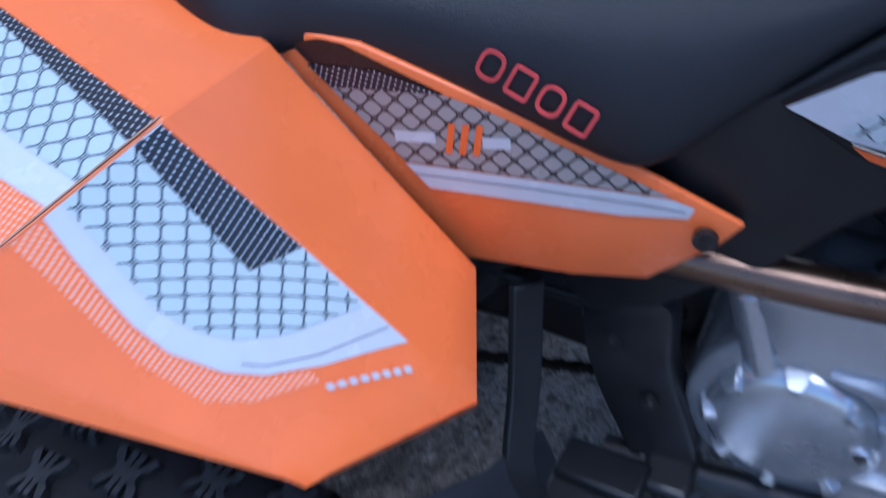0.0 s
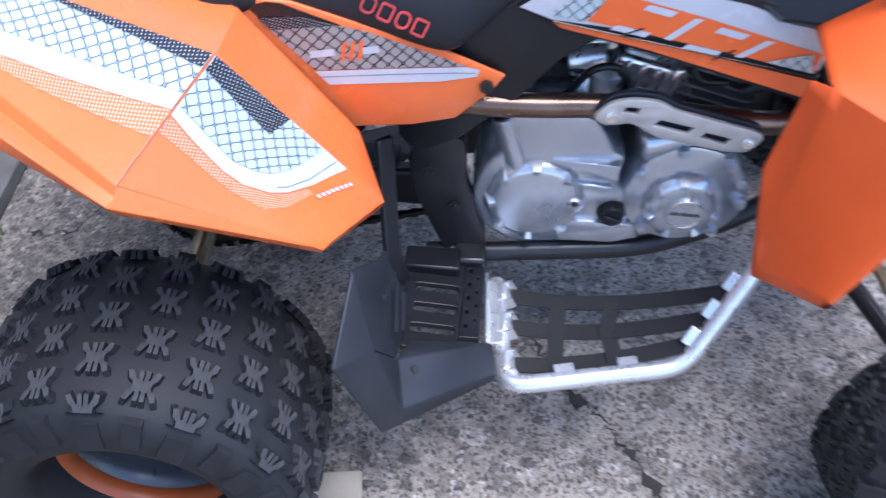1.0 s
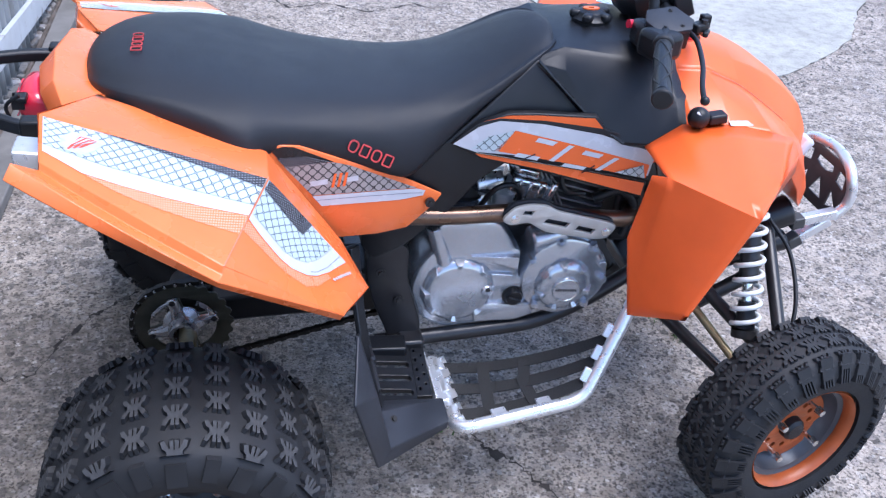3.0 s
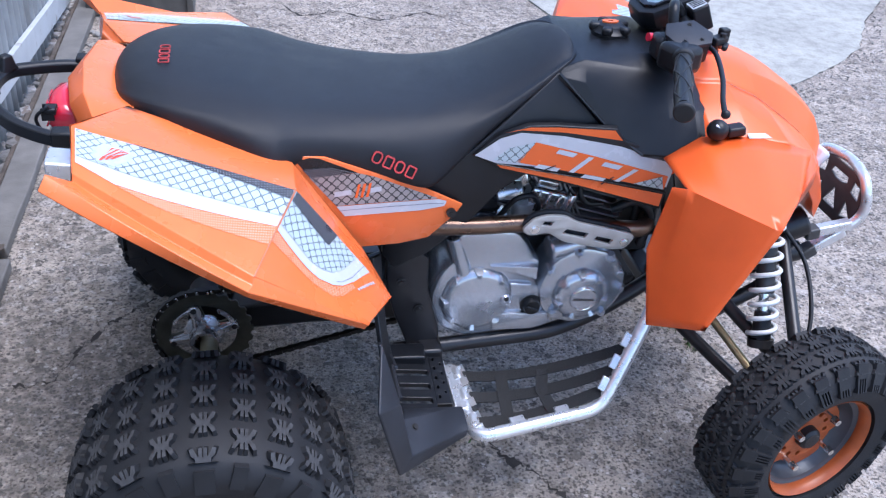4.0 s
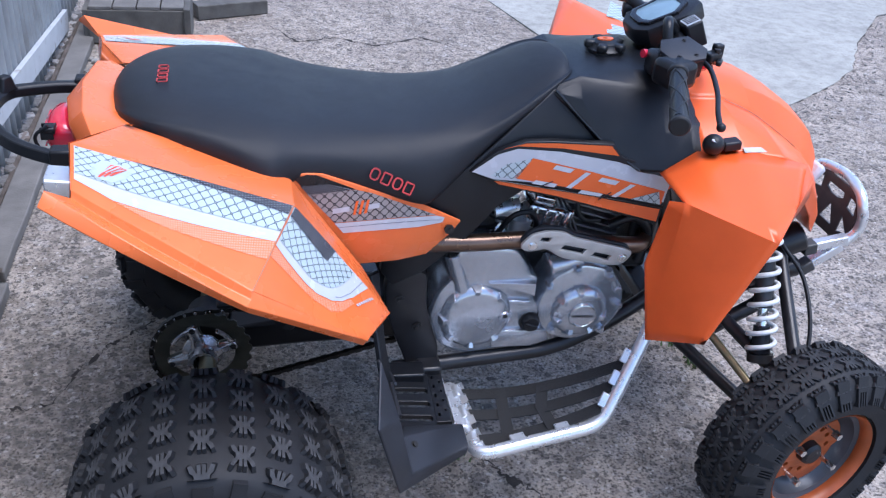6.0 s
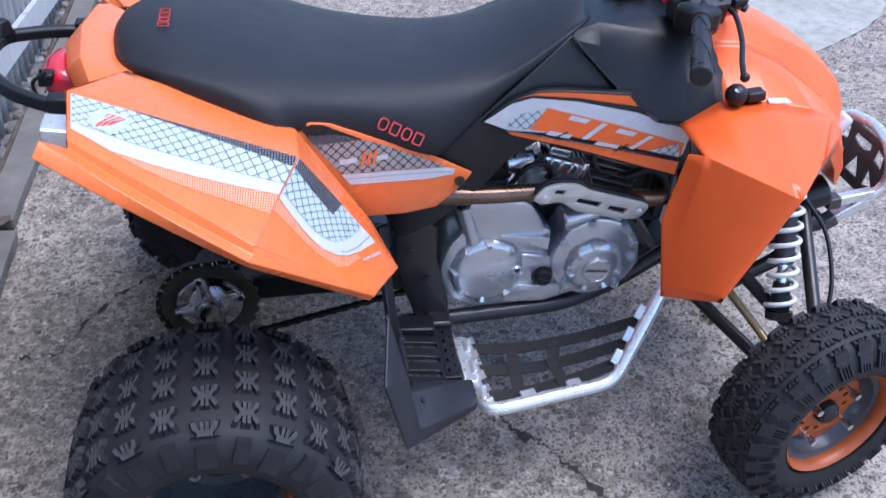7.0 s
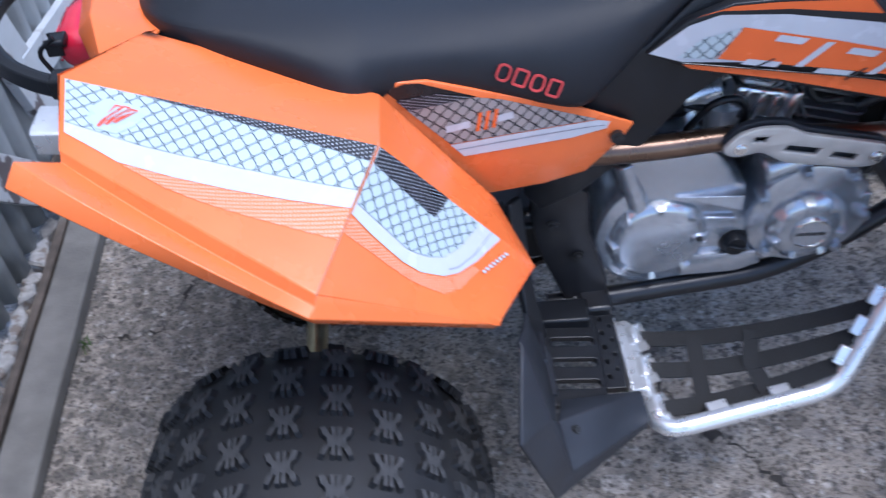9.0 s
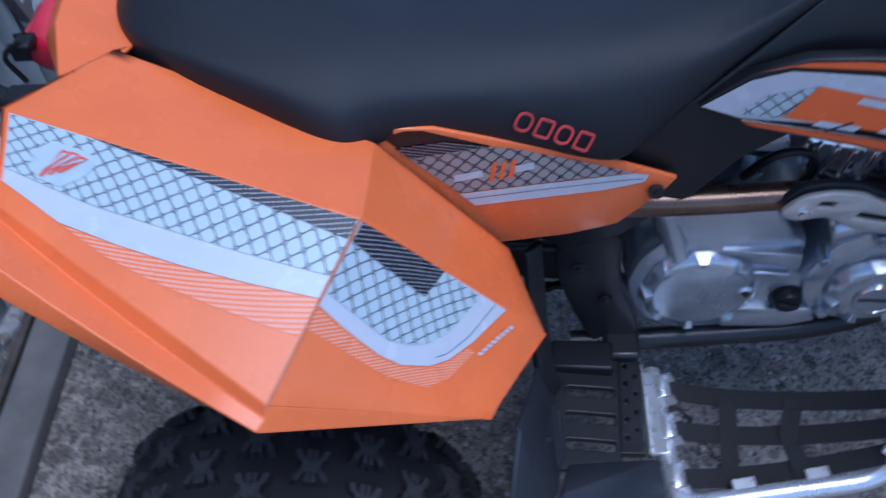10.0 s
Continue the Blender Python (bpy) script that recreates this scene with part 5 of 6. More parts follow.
for turn in (1, -1):
    spin = Matrix.Rotation(radians(STEER), 4, "Z")
    c = Vector((FRONT_C[0], FRONT_C[1] * turn, FRONT_C[2]))
    tyre, rim = wheel("front", c, spin, -turn, 0.214, 0.068, 0.124, 0.060, 26, FRONT_ROWS, FRONT_KNOBS, "knobbly black front tyre", 0.060, rim_grey, 1.5)
    place = Matrix.Translation(c) @ spin
    for k in range(52):
        # a lug down each shoulder below every edge block, slit at its foot
        side = 1 if k % 2 else -1
        slope = Matrix(((-0.906, 0, 0.423, 0), (0.423 * side, 0, 0.906 * side, 0), (0, 1, 0, 0), (0, 0, 0, 1)))
        lug = new("shoulder_lug", LUGS[(k // 2) % 2])
        lug.parent, lug.matrix_basis = tyre, place @ Matrix.Rotation(-math.tau * (k // 2) / 26, 4, "Y") @ Matrix.Translation((0.1815, side * 0.0655, 0)) @ slope
    holes = [[(0.052 * math.cos(a) + 0.007 * math.cos(b), 0.052 * math.sin(a) + 0.007 * math.sin(b)) for b in [math.tau * q / 8 for q in range(8)]] for a in [math.tau * p / 12 for p in range(12)]]
    disc_outline = [((0.084 if k % 10 < 6 else 0.070) * math.cos(math.tau * k / 40), (0.084 if k % 10 < 6 else 0.070) * math.sin(math.tau * k / 40)) for k in range(40)]
    hub = part("hub_plate", plate(disc_outline, 0.006, place @ Matrix.Translation((0, turn * -0.014, 0)) @ SIDE, holes, 0.0008), rim_orange, rim, "orange drilled hub plate")
    part("hub_cap", lathe([(0.0, -0.016), (0.018, -0.016), (0.024, -0.010), (0.026, 0.02), (0.0, 0.02)], 24, place @ Matrix.Translation((0, turn * -0.022, 0)) @ Matrix.Rotation(0 if turn == 1 else math.pi, 4, "Z")), black_plastic, rim)
    for k in range(4):
        a = math.tau * (k + 0.62) / 4
        base = place @ Vector((0.062 * math.cos(a), turn * -0.016, 0.062 * math.sin(a)))
        bm = bmesh.new()
        out = (place.to_3x3() @ Vector((0, -turn, 0))).normalized()
        add_rod(bm, base, base + out * 0.030, 0.0055, seg=10)
        add_rod(bm, base + out * 0.022, base + out * 0.036, 0.009, 0.007, seg=12)
        part("lug_nut", bm, chrome, rim, "chrome lug nut")

# ---- drive: axle, sprocket, chain, swingarm ----
part("rear_axle", rod((-0.014, -0.40, 0.236), (-0.014, 0.40, 0.236), 0.018), gold_metal, quad, "dull gold rear axle")
part("axle_housing", rod((-0.014, 0.02, 0.236), (-0.014, 0.13, 0.236), 0.045, seg=24), dark_metal, quad)
teeth = []
for k in range(96):
    a, r = math.tau * k / 96, 0.102 if k % 4 < 2 else 0.096
    teeth.append((r * math.cos(a), r * math.sin(a)))
gaps = []
for k in range(4):
    a0, a1 = math.tau * (k + 0.30) / 4, math.tau * (k + 1.06) / 4
    line = [(0.068 * math.cos(a0 + (a1 - a0) * q / 8), 0.068 * math.sin(a0 + (a1 - a0) * q / 8)) for q in range(9)]
    inner0, inner1 = a0 + 0.16, a1 - 0.16
    line += [(0.040 * math.cos(inner1 + (inner0 - inner1) * q / 4), 0.040 * math.sin(inner1 + (inner0 - inner1) * q / 4)) for q in range(5)]
    gaps.append(line)
SPROCKET = (-0.024, -0.014, 0.236)
sprocket = part("rear_sprocket", plate(teeth, 0.006, Matrix.Translation(SPROCKET) @ SIDE, gaps, 0.0008), sprocket_steel, quad, "dull olive toothed rear sprocket with a bright carrier")
part("sprocket_carrier", lathe([(0.020, -0.036), (0.027, -0.036), (0.030, -0.030), (0.031, -0.010), (0.042, -0.002), (0.042, 0.008), (0.020, 0.008)], 40, Matrix.Translation((SPROCKET[0], SPROCKET[1] - 0.006, SPROCKET[2])), True), carrier_metal, sprocket, "bright cast carrier")
for k in range(4):
    a = math.tau * (k + 0.18) / 4
    m = Matrix.Translation((SPROCKET[0], SPROCKET[1] - 0.006, SPROCKET[2])) @ Matrix.Rotation(-a, 4, "Y")
    arm = loft([[m @ Vector((r, y, z)) for y, z in ((-d, -w * 0.6), (-d, w * 0.6), (-d * 0.5, w), (0.004, w * 1.1), (0.004, -w * 1.1), (-d * 0.5, -w))] for r, w, d in ((0.026, 0.017, 0.018), (0.040, 0.012, 0.013), (0.056, 0.010, 0.009), (0.070, 0.011, 0.008), (0.074, 0.008, 0.005))])
    part("carrier_arm", arm, carrier_metal, sprocket, bevel=0.002)
    hub_bolt = m @ Vector((0.066, -0.008, 0))
    add_bolt(sprocket, hub_bolt, 0.005, (0, -1, 0), dark_metal)
links_bm = bmesh.new()
chain_line = [(SPROCKET[0] + 0.104 * math.cos(a), SPROCKET[2] + 0.104 * math.sin(a)) for a in [radians(d) for d in range(80, 285, 6)]]
lower = [(0.0 + k * 0.0125, 0.133 + k * 0.0125 * 0.27) for k in range(1, 33)]
upper = [(-0.01 + k * 0.0125, 0.341 + k * 0.0125 * 0.02) for k in range(0, 34)]
for run in (chain_line, lower, upper):
    for k, ((x0, z0), (x1, z1)) in enumerate(zip(run, run[1:])):
        a = math.atan2(z1 - z0, x1 - x0)
        add_box(links_bm, (0.0135, 0.014 if k % 2 else 0.009, 0.009), Matrix.Translation(((x0 + x1) / 2, SPROCKET[1], (z0 + z1) / 2)) @ Matrix.Rotation(-a, 4, "Y"))
chain = part("drive_chain", links_bm, chain_black, quad, "oily black drive chain with bright pins", smooth=None)
pins = bmesh.new()
for run in (chain_line, upper):
    for (x0, z0), (x1, z1) in list(zip(run, run[1:]))[::2]:
        x, z = (x0 + x1) / 2, (z0 + z1) / 2
        add_rod(pins, (x, SPROCKET[1] - 0.006, z), (x, SPROCKET[1] - 0.0095, z), 0.0034, 0.0026, 8)
part("chain_pins", pins, carrier_metal, chain, "bright worn pin heads")
# the bright rim of the carrier, broken between the arms
for a0, a1 in ((1.75, 2.65), (0.45, 1.1)):
    part("carrier_rim", tube([(SPROCKET[0] + 0.066 * math.cos(a), SPROCKET[1] - 0.010, SPROCKET[2] + 0.066 * math.sin(a)) for a in [a0 + (a1 - a0) * q / 8 for q in range(9)]], 0.005, curve=True, seg=10), carrier_metal, sprocket)
part("swingarm", loft([[(x, y0, z - h), (x, y1, z - h), (x, y1, z + h), (x, y0, z + h)] for x, y0, y1, z, h in ((0.03, 0.03, 0.10, 0.228, 0.030), (0.20, 0.02, 0.12, 0.250, 0.036), (0.42, -0.04, 0.14, 0.300, 0.040))]), frame_black, quad, "black steel swingarm", bevel=0.008)
part("chain_guard", box((0.30, 0.05, 0.012), Matrix.Translation((0.16, -0.01, 0.355)) @ Matrix.Rotation(radians(3), 4, "Y")), black_plastic, quad, bevel=0.004)
part("air_box", box((0.30, 0.20, 0.16), Matrix.Translation((0.22, 0.02, 0.60))), black_plastic, quad, "black air box under the seat", bevel=0.02)
part("rear_frame", box((0.46, 0.26, 0.03), Matrix.Translation((0.02, 0.0, 0.735))), frame_black, quad, bevel=0.01)
part("rear_shock", tube([(0.14, 0.0, 0.30), (0.34, 0.0, 0.58)], 0.035, 0.01, 18), frame_black, quad)

# ---- frame ----
for turn in (1, -1):
    part("lower_frame_tube", tube([(0.36, -0.145 * turn, 0.262), (0.47, -0.145 * turn, 0.268), (0.70, -0.140 * turn, 0.282), (0.80, -0.135 * turn, 0.325), (0.90, -0.125 * turn, 0.385), (0.985, -0.12 * turn, 0.46)], 0.0165, 0.05, 14), frame_black, quad, "black lower frame tube")
    part("tube_collar", rod((0.40, -0.145 * turn, 0.2635), (0.455, -0.145 * turn, 0.267), 0.021, seg=18), black_plastic, quad)
    part("down_tube", tube([(0.86, -0.08 * turn, 0.80), (0.93, -0.10 * turn, 0.55), (0.985, -0.12 * turn, 0.30)], 0.016, 0.05, 12), frame_black, quad)
    part("upper_frame_tube", tube([(0.36, -0.12 * turn, 0.50), (0.44, -0.12 * turn, 0.62), (0.62, -0.10 * turn, 0.74), (0.86, -0.06 * turn, 0.80)], 0.016, 0.05, 12), frame_black, quad)
    bracket = [(0.340, 0.480), (0.412, 0.500), (0.414, 0.415), (0.432, 0.360), (0.448, 0.305), (0.440, 0.252), (0.400, 0.254), (0.384, 0.300), (0.362, 0.355), (0.346, 0.410)]
    plate_ = part("pivot_bracket", side_plate(bracket, -0.135 * turn, 0.035, bend=0.02, bevel=0.006), frame_black, quad, "black cast pivot bracket")
    add_bolt(plate_, (0.403, -0.155 * turn, 0.373), 0.008, (0, -turn, 0), dark_metal)
    add_bolt(plate_, (0.365, -0.153 * turn, 0.440), 0.008, (0, -turn, 0), dark_metal)
part("front_crossmember", box((0.05, 0.26, 0.03), Matrix.Translation((0.985, 0, 0.30))), frame_black, quad, bevel=0.006)
for y in (-0.10, 0.10):
    part("front_frame_tube", tube([(0.97, y, 0.62), (1.10, y * 0.8, 0.52), (1.22, y * 0.7, 0.43), (1.24, y * 0.7, 0.33), (1.05, y, 0.25)], 0.017, 0.04, 12), frame_black, quad)
part("front_bulkhead", side_plate([(1.00, 0.30), (1.22, 0.36), (1.26, 0.46), (1.15, 0.54), (1.02, 0.60)], 0.0, 0.12, bevel=0.01), frame_black, quad)

# ---- engine ----
engine = part("crankcase", side_plate([(0.480, 0.470), (0.482, 0.530), (0.505, 0.537), (0.592, 0.530), (0.612, 0.500), (0.628, 0.468), (0.642, 0.464), (0.634, 0.428), (0.642, 0.402), (0.664, 0.388), (0.664, 0.345), (0.672, 0.318), (0.640, 0.308), (0.560, 0.300), (0.505, 0.294), (0.458, 0.322), (0.438, 0.385), (0.452, 0.440)], -0.085, 0.118, bend=0.018, bevel=0.010), silver, quad, "silver painted engine crankcase with round covers")
part("crankcase_half", side_plate([(0.45, 0.33), (0.46, 0.50), (0.62, 0.52), (0.80, 0.50), (0.84, 0.40), (0.78, 0.30), (0.55, 0.28)], 0.045, 0.14, bend=0.03, bevel=0.01), fin_metal, quad, "dull cast crankcase half")


def round_cover(x, z, y, r, high, parent, name, tabs):
    """A dished round cover with a rounded shoulder and wedge-shaped tabs at the given angles."""
    ob = part(name, lathe([(0.0, -high), (r - 0.020, -high), (r - 0.012, -high + 0.002), (r - 0.005, -high + 0.008), (r, -high + 0.018), (r, 0.02), (0.0, 0.02)], 64, Matrix.Translation((x, y, z))), silver, parent, smooth=40)
    for angle in tabs:
        m = Matrix.Translation((x, y - high + 0.007, z)) @ Matrix.Rotation(-radians(angle), 4, "Y") @ Matrix.Translation((r - 0.0125, -0.001, 0)) @ Matrix.Rotation(radians(-26), 4, "Z")
        part("cover_tab", loft([[(m @ Vector(p)) for p in ((sx, -0.008, -0.0036 * q), (sx, -0.008, 0.0036 * q), (sx, 0.012, 0.0078 * q), (sx, 0.012, -0.0078 * q))] for sx, q in ((-0.020, 0.30), (-0.005, 1.0), (0.009, 1.6))]), silver, ob, smooth=15, bevel=0.0015)
    return ob


round_cover(0.524, 0.383, -0.138, 0.077, 0.020, engine, "clutch_cover", (138, 92, 45, 181, -5, -50, -95, -138))
part("cover_boss", lathe([(0.0, -0.004), (0.009, -0.004), (0.012, 0.0), (0.012, 0.01), (0.0, 0.01)], 20, Matrix.Translation((0.582, -0.158, 0.386))), silver, engine)
add_bolt(engine, (0.583, -0.162, 0.391), 0.004, (0, -1, 0), dark_metal)
part("filler_boss", rod((0.470, -0.126, 0.526), (0.497, -0.132, 0.438), 0.019, 0.021, seg=24), silver, engine, bevel=0.003)
part("filler_bolt", rod((0.470, -0.135, 0.522), (0.466, -0.142, 0.534), 0.006, seg=10), dark_metal, engine)
part("case_wedge", loft([[(x, -0.150 - d, z - h), (x, -0.150 - d, z + h * 0.3), (x, -0.120, z + h * 0.4), (x, -0.120, z - h * 1.2)] for x, z, h, d in ((0.545, 0.465, 0.001, 0.0), (0.60, 0.461, 0.012, 0.006), (0.641, 0.457, 0.022, 0.009))]), silver, engine, smooth=20, bevel=0.002)
part("case_rib", loft([[(x, -0.152, z - h), (x, -0.152, z + h), (x, -0.125, z + h * 1.6), (x, -0.125, z - h * 1.6)] for x, z, h in ((0.590, 0.418, 0.004), (0.636, 0.411, 0.006))]), silver, engine, bevel=0.002)
part("plug_recess", lathe([(0.0, -0.001), (0.023, -0.001), (0.023, 0.01), (0.0, 0.01)], 24, Matrix.Translation((0.643, -0.1445, 0.362))), dark_metal, engine)
part("oil_plug", lathe([(0.0, -0.012), (0.016, -0.012), (0.018, -0.008), (0.018, 0.02), (0.0, 0.02)], 24, Matrix.Translation((0.643, -0.148, 0.362))), black_plastic, engine, "black oil filler plug")
part("plug_ridge", box((0.028, 0.006, 0.006), Matrix.Translation((0.643, -0.162, 0.362)) @ Matrix.Rotation(radians(20), 4, "Y")), black_plastic, engine, bevel=0.002)
part("lower_case", side_plate([(0.560, 0.345), (0.630, 0.340), (0.676, 0.338), (0.684, 0.318), (0.650, 0.306), (0.568, 0.308)], -0.146, 0.014, bevel=0.004), silver, engine)
part("flywheel_case", side_plate([(0.690, 0.335), (0.666, 0.372), (0.664, 0.412), (0.676, 0.440), (0.690, 0.468), (0.735, 0.492), (0.790, 0.478), (0.826, 0.440), (0.834, 0.385), (0.806, 0.338), (0.748, 0.316)], -0.105, 0.094, bend=0.02, bevel=0.010), silver, engine, "silver flywheel case")
round_cover(0.744, 0.390, -0.146, 0.061, 0.024, engine, "flywheel_cover", (143, 98, 52, -14, -60, -110, -160))
part("cover_emblem", lathe([(0.0, -0.003), (0.028, -0.003), (0.030, 0.0), (0.030, 0.004), (0.0, 0.004)], 40, Matrix.Translation((0.746, -0.1715, 0.388))), silver, engine)
for k in range(9):
    part("emblem_bar", box((0.0036, 0.0012, 0.0048), Matrix.Translation((0.7245 + 0.0052 * k, -0.1750, 0.3895 - 0.0004 * k))), black_vinyl, engine, "small dark bars of print", smooth=None)
for a0 in (0.6, 3.9):
    arc = [(0.746 + 0.026 * math.cos(a0 + k * 0.24), -0.1745, 0.388 + 0.026 * math.sin(a0 + k * 0.24)) for k in range(9)]
    part("emblem_arc", tube(arc, 0.0018, curve=True, seg=8), chrome, engine)
for x, z in ((0.672, 0.448), (0.728, 0.488), (0.800, 0.470), (0.828, 0.400), (0.798, 0.340), (0.690, 0.345)):
    bm = bmesh.new()
    add_rod(bm, (x, -0.135, z), (x, -0.160, z), 0.011, 0.009, 14)
    add_rod(bm, (x, -0.160, z), (x, -0.166, z), 0.006, seg=6)
    part("case_bolt", bm, silver, engine)
part("starter_housing", rod((0.668, -0.128, 0.485), (0.742, -0.118, 0.500), 0.028, seg=28), silver, engine, bevel=0.006)
part("starter_cap", rod((0.742, -0.118, 0.500), (0.800, -0.112, 0.492), 0.024, seg=28), silver, engine, bevel=0.006)
for a, b in (((0.796, -0.150, 0.484), (0.822, -0.148, 0.436)),):
    part("bracket_arm", rod(a, b, 0.008, seg=12), silver, engine)
    part("arm_bolt", rod((b[0], b[1] + 0.01, b[2]), (b[0], b[1] - 0.012, b[2]), 0.009, seg=12), silver, engine, bevel=0.002)

# cylinder with cooling fins, head and intake
cyl = part("cylinder", tube([(0.66, 0.0, 0.48), (0.74, 0.0, 0.66)], 0.055, 0.01, 24), fin_metal, quad, "dark finned engine cylinder")
axis = Vector((0.36, 0.0, 0.93)).normalized()
for k in range(11):
    at = Vector((0.725, -0.005, 0.500)) + axis * (0.0145 * k)
    m = Matrix.Translation(at) @ Matrix.Rotation(radians(18), 4, "Y")
    outline = [(p.x, p.y) for p in rounded([(-0.075, -0.085, 0), (0.095, -0.080, 0), (0.100, 0.080, 0), (-0.075, 0.085, 0)], 0.03, 4, True)]
    part("cooling_fin", plate(outline, 0.0042, m, bevel=0.0012), fin_metal, cyl, smooth=30)
for k in range(7):
    m = Matrix.Translation((0.655 + 0.011 * k, -0.05, 0.600 - 0.004 * k)) @ Matrix.Rotation(radians(65), 4, "Y")
    part("head_fin", plate([(p.x, p.y) for p in rounded([(-0.045, -0.045, 0), (0.045, -0.045, 0), (0.045, 0.06, 0), (-0.045, 0.06, 0)], 0.015, 3, True)], 0.004, m, bevel=0.001), fin_metal, cyl, smooth=30)
lean = Matrix.Translation((0.655, -0.082, 0.590)) @ Matrix.Rotation(radians(16), 4, "Y")
intake = part("intake_body", box((0.080, 0.066, 0.050), lean), polished, quad, "bright polished intake on the cylinder head", bevel=0.008)
part("intake_flange", box((0.012, 0.082, 0.070), lean @ Matrix.Translation((0.046, 0.0, -0.004))), polished, intake, bevel=0.004)
part("intake_top", box((0.046, 0.050, 0.018), lean @ Matrix.Translation((-0.008, 0.004, 0.032))), polished, intake, bevel=0.005)
for k in range(3):
    part("intake_rib", box((0.006, 0.008, 0.044), lean @ Matrix.Translation((-0.024 + 0.022 * k, -0.035, -0.002))), polished, intake, bevel=0.002)
part("intake_neck", rod((0.612, -0.082, 0.600), (0.560, -0.075, 0.588), 0.020, 0.024, seg=20), aluminium, intake, bevel=0.003)
for x, z in ((-0.026, 0.0), (0.024, 0.010)):
    add_bolt(intake, lean @ Vector((x, -0.034, z)), 0.006, (0, -0.8, 0.6), dark_metal)
part("intake_bowl", lathe([(0.0, -0.024), (0.020, -0.024), (0.024, -0.016), (0.024, 0.03), (0.0, 0.03)], 24, Matrix.Translation((0.612, -0.098, 0.556)) @ Matrix.Rotation(radians(90), 4, "X")), shield_metal, quad, "dull metal float bowl")
part("clutch_hose", tube([(0.560, -0.11, 0.556), (0.585, -0.125, 0.604), (0.618, -0.128, 0.612), (0.634, -0.126, 0.586), (0.628, -0.12, 0.548)], 0.0055, curve=True), black_plastic, quad)
part("intake_hose", tube([(0.545, -0.03, 0.560), (0.590, -0.06, 0.600), (0.630, -0.08, 0.580), (0.640, -0.09, 0.545)], 0.008, curve=True), black_plastic, quad)
part("vent_hose", tube([(0.520, -0.05, 0.600), (0.555, -0.09, 0.588), (0.600, -0.10, 0.575), (0.605, -0.10, 0.540)], 0.006, curve=True), black_plastic, quad)
part("carburettor", box((0.07, 0.08, 0.07), Matrix.Translation((0.545, -0.03, 0.575))), dark_metal, quad, bevel=0.014)
part("spark_lead", tube([(0.745, -0.085, 0.640), (0.725, -0.10, 0.610), (0.740, -0.105, 0.580), (0.780, -0.095, 0.570)], 0.005, curve=True), black_plastic, quad)
part("coil_hose", tube([(0.800, -0.10, 0.560), (0.850, -0.105, 0.580), (0.890, -0.10, 0.540), (0.880, -0.10, 0.470)], 0.010, curve=True), black_plastic, quad)
part("oil_cooler", box((0.05, 0.16, 0.12), Matrix.Translation((0.885, 0.0, 0.500))), black_plastic, quad, bevel=0.008)

# exhaust pipe and its guard
part("exhaust_pipe", tube([(0.30, -0.190, 0.600), (0.40, -0.165, 0.575), (0.50, -0.158, 0.566), (0.62, -0.150, 0.566), (0.78, -0.150, 0.545), (0.88, -0.12, 0.520), (0.90, -0.05, 0.53)], 0.0175, 0.05, 18), pipe_metal, quad, "heat-tinted exhaust header pipe")
SHIELD = [(0.588, 0.568), (0.610, 0.592), (0.638, 0.598), (0.672, 0.595), (0.695, 0.581), (0.807, 0.551), (0.820, 0.543), (0.804, 0.519), (0.772, 0.520), (0.676, 0.541), (0.640, 0.565), (0.606, 0.558)]


def slot(cx, cz, length, high, lean):
    pts = rounded([(-length / 2, -high / 2, 0), (length / 2, -high / 2, 0), (length / 2, high / 2, 0), (-length / 2, high / 2, 0)], high * 0.4, 3, True)
    return [(cx + p.x * math.cos(lean) - p.y * math.sin(lean), cz + p.x * math.sin(lean) + p.y * math.cos(lean)) for p in pts]


SLOTS = [[(0.621, 0.577), (0.628, 0.590), (0.652, 0.588), (0.645, 0.573)], [(0.664, 0.557), (0.676, 0.571), (0.728, 0.558), (0.718, 0.543)], [(0.732, 0.539), (0.741, 0.552), (0.782, 0.541), (0.773, 0.526)]]
part("shield_backing", side_plate([(x + 0.001, z + 0.004) for x, z in SHIELD], -0.166, 0.010, (), 0.0015, 0.008), grey_plastic, quad, "dark grey backing of the exhaust guard")
shield = part("exhaust_shield", side_plate(SHIELD, -0.180, 0.009, SLOTS, 0.0032, 0.010), shield_metal, quad, "satin metal exhaust guard with three slots")
for x, z in ((0.611, 0.571), (0.801, 0.534)):
    add_bolt(shield, (x, -0.183, z), 0.0075, (0, -1, 0))
    part("shield_stay", rod((x, -0.150, z), (x, -0.178, z), 0.006, seg=10), shield_metal, shield)

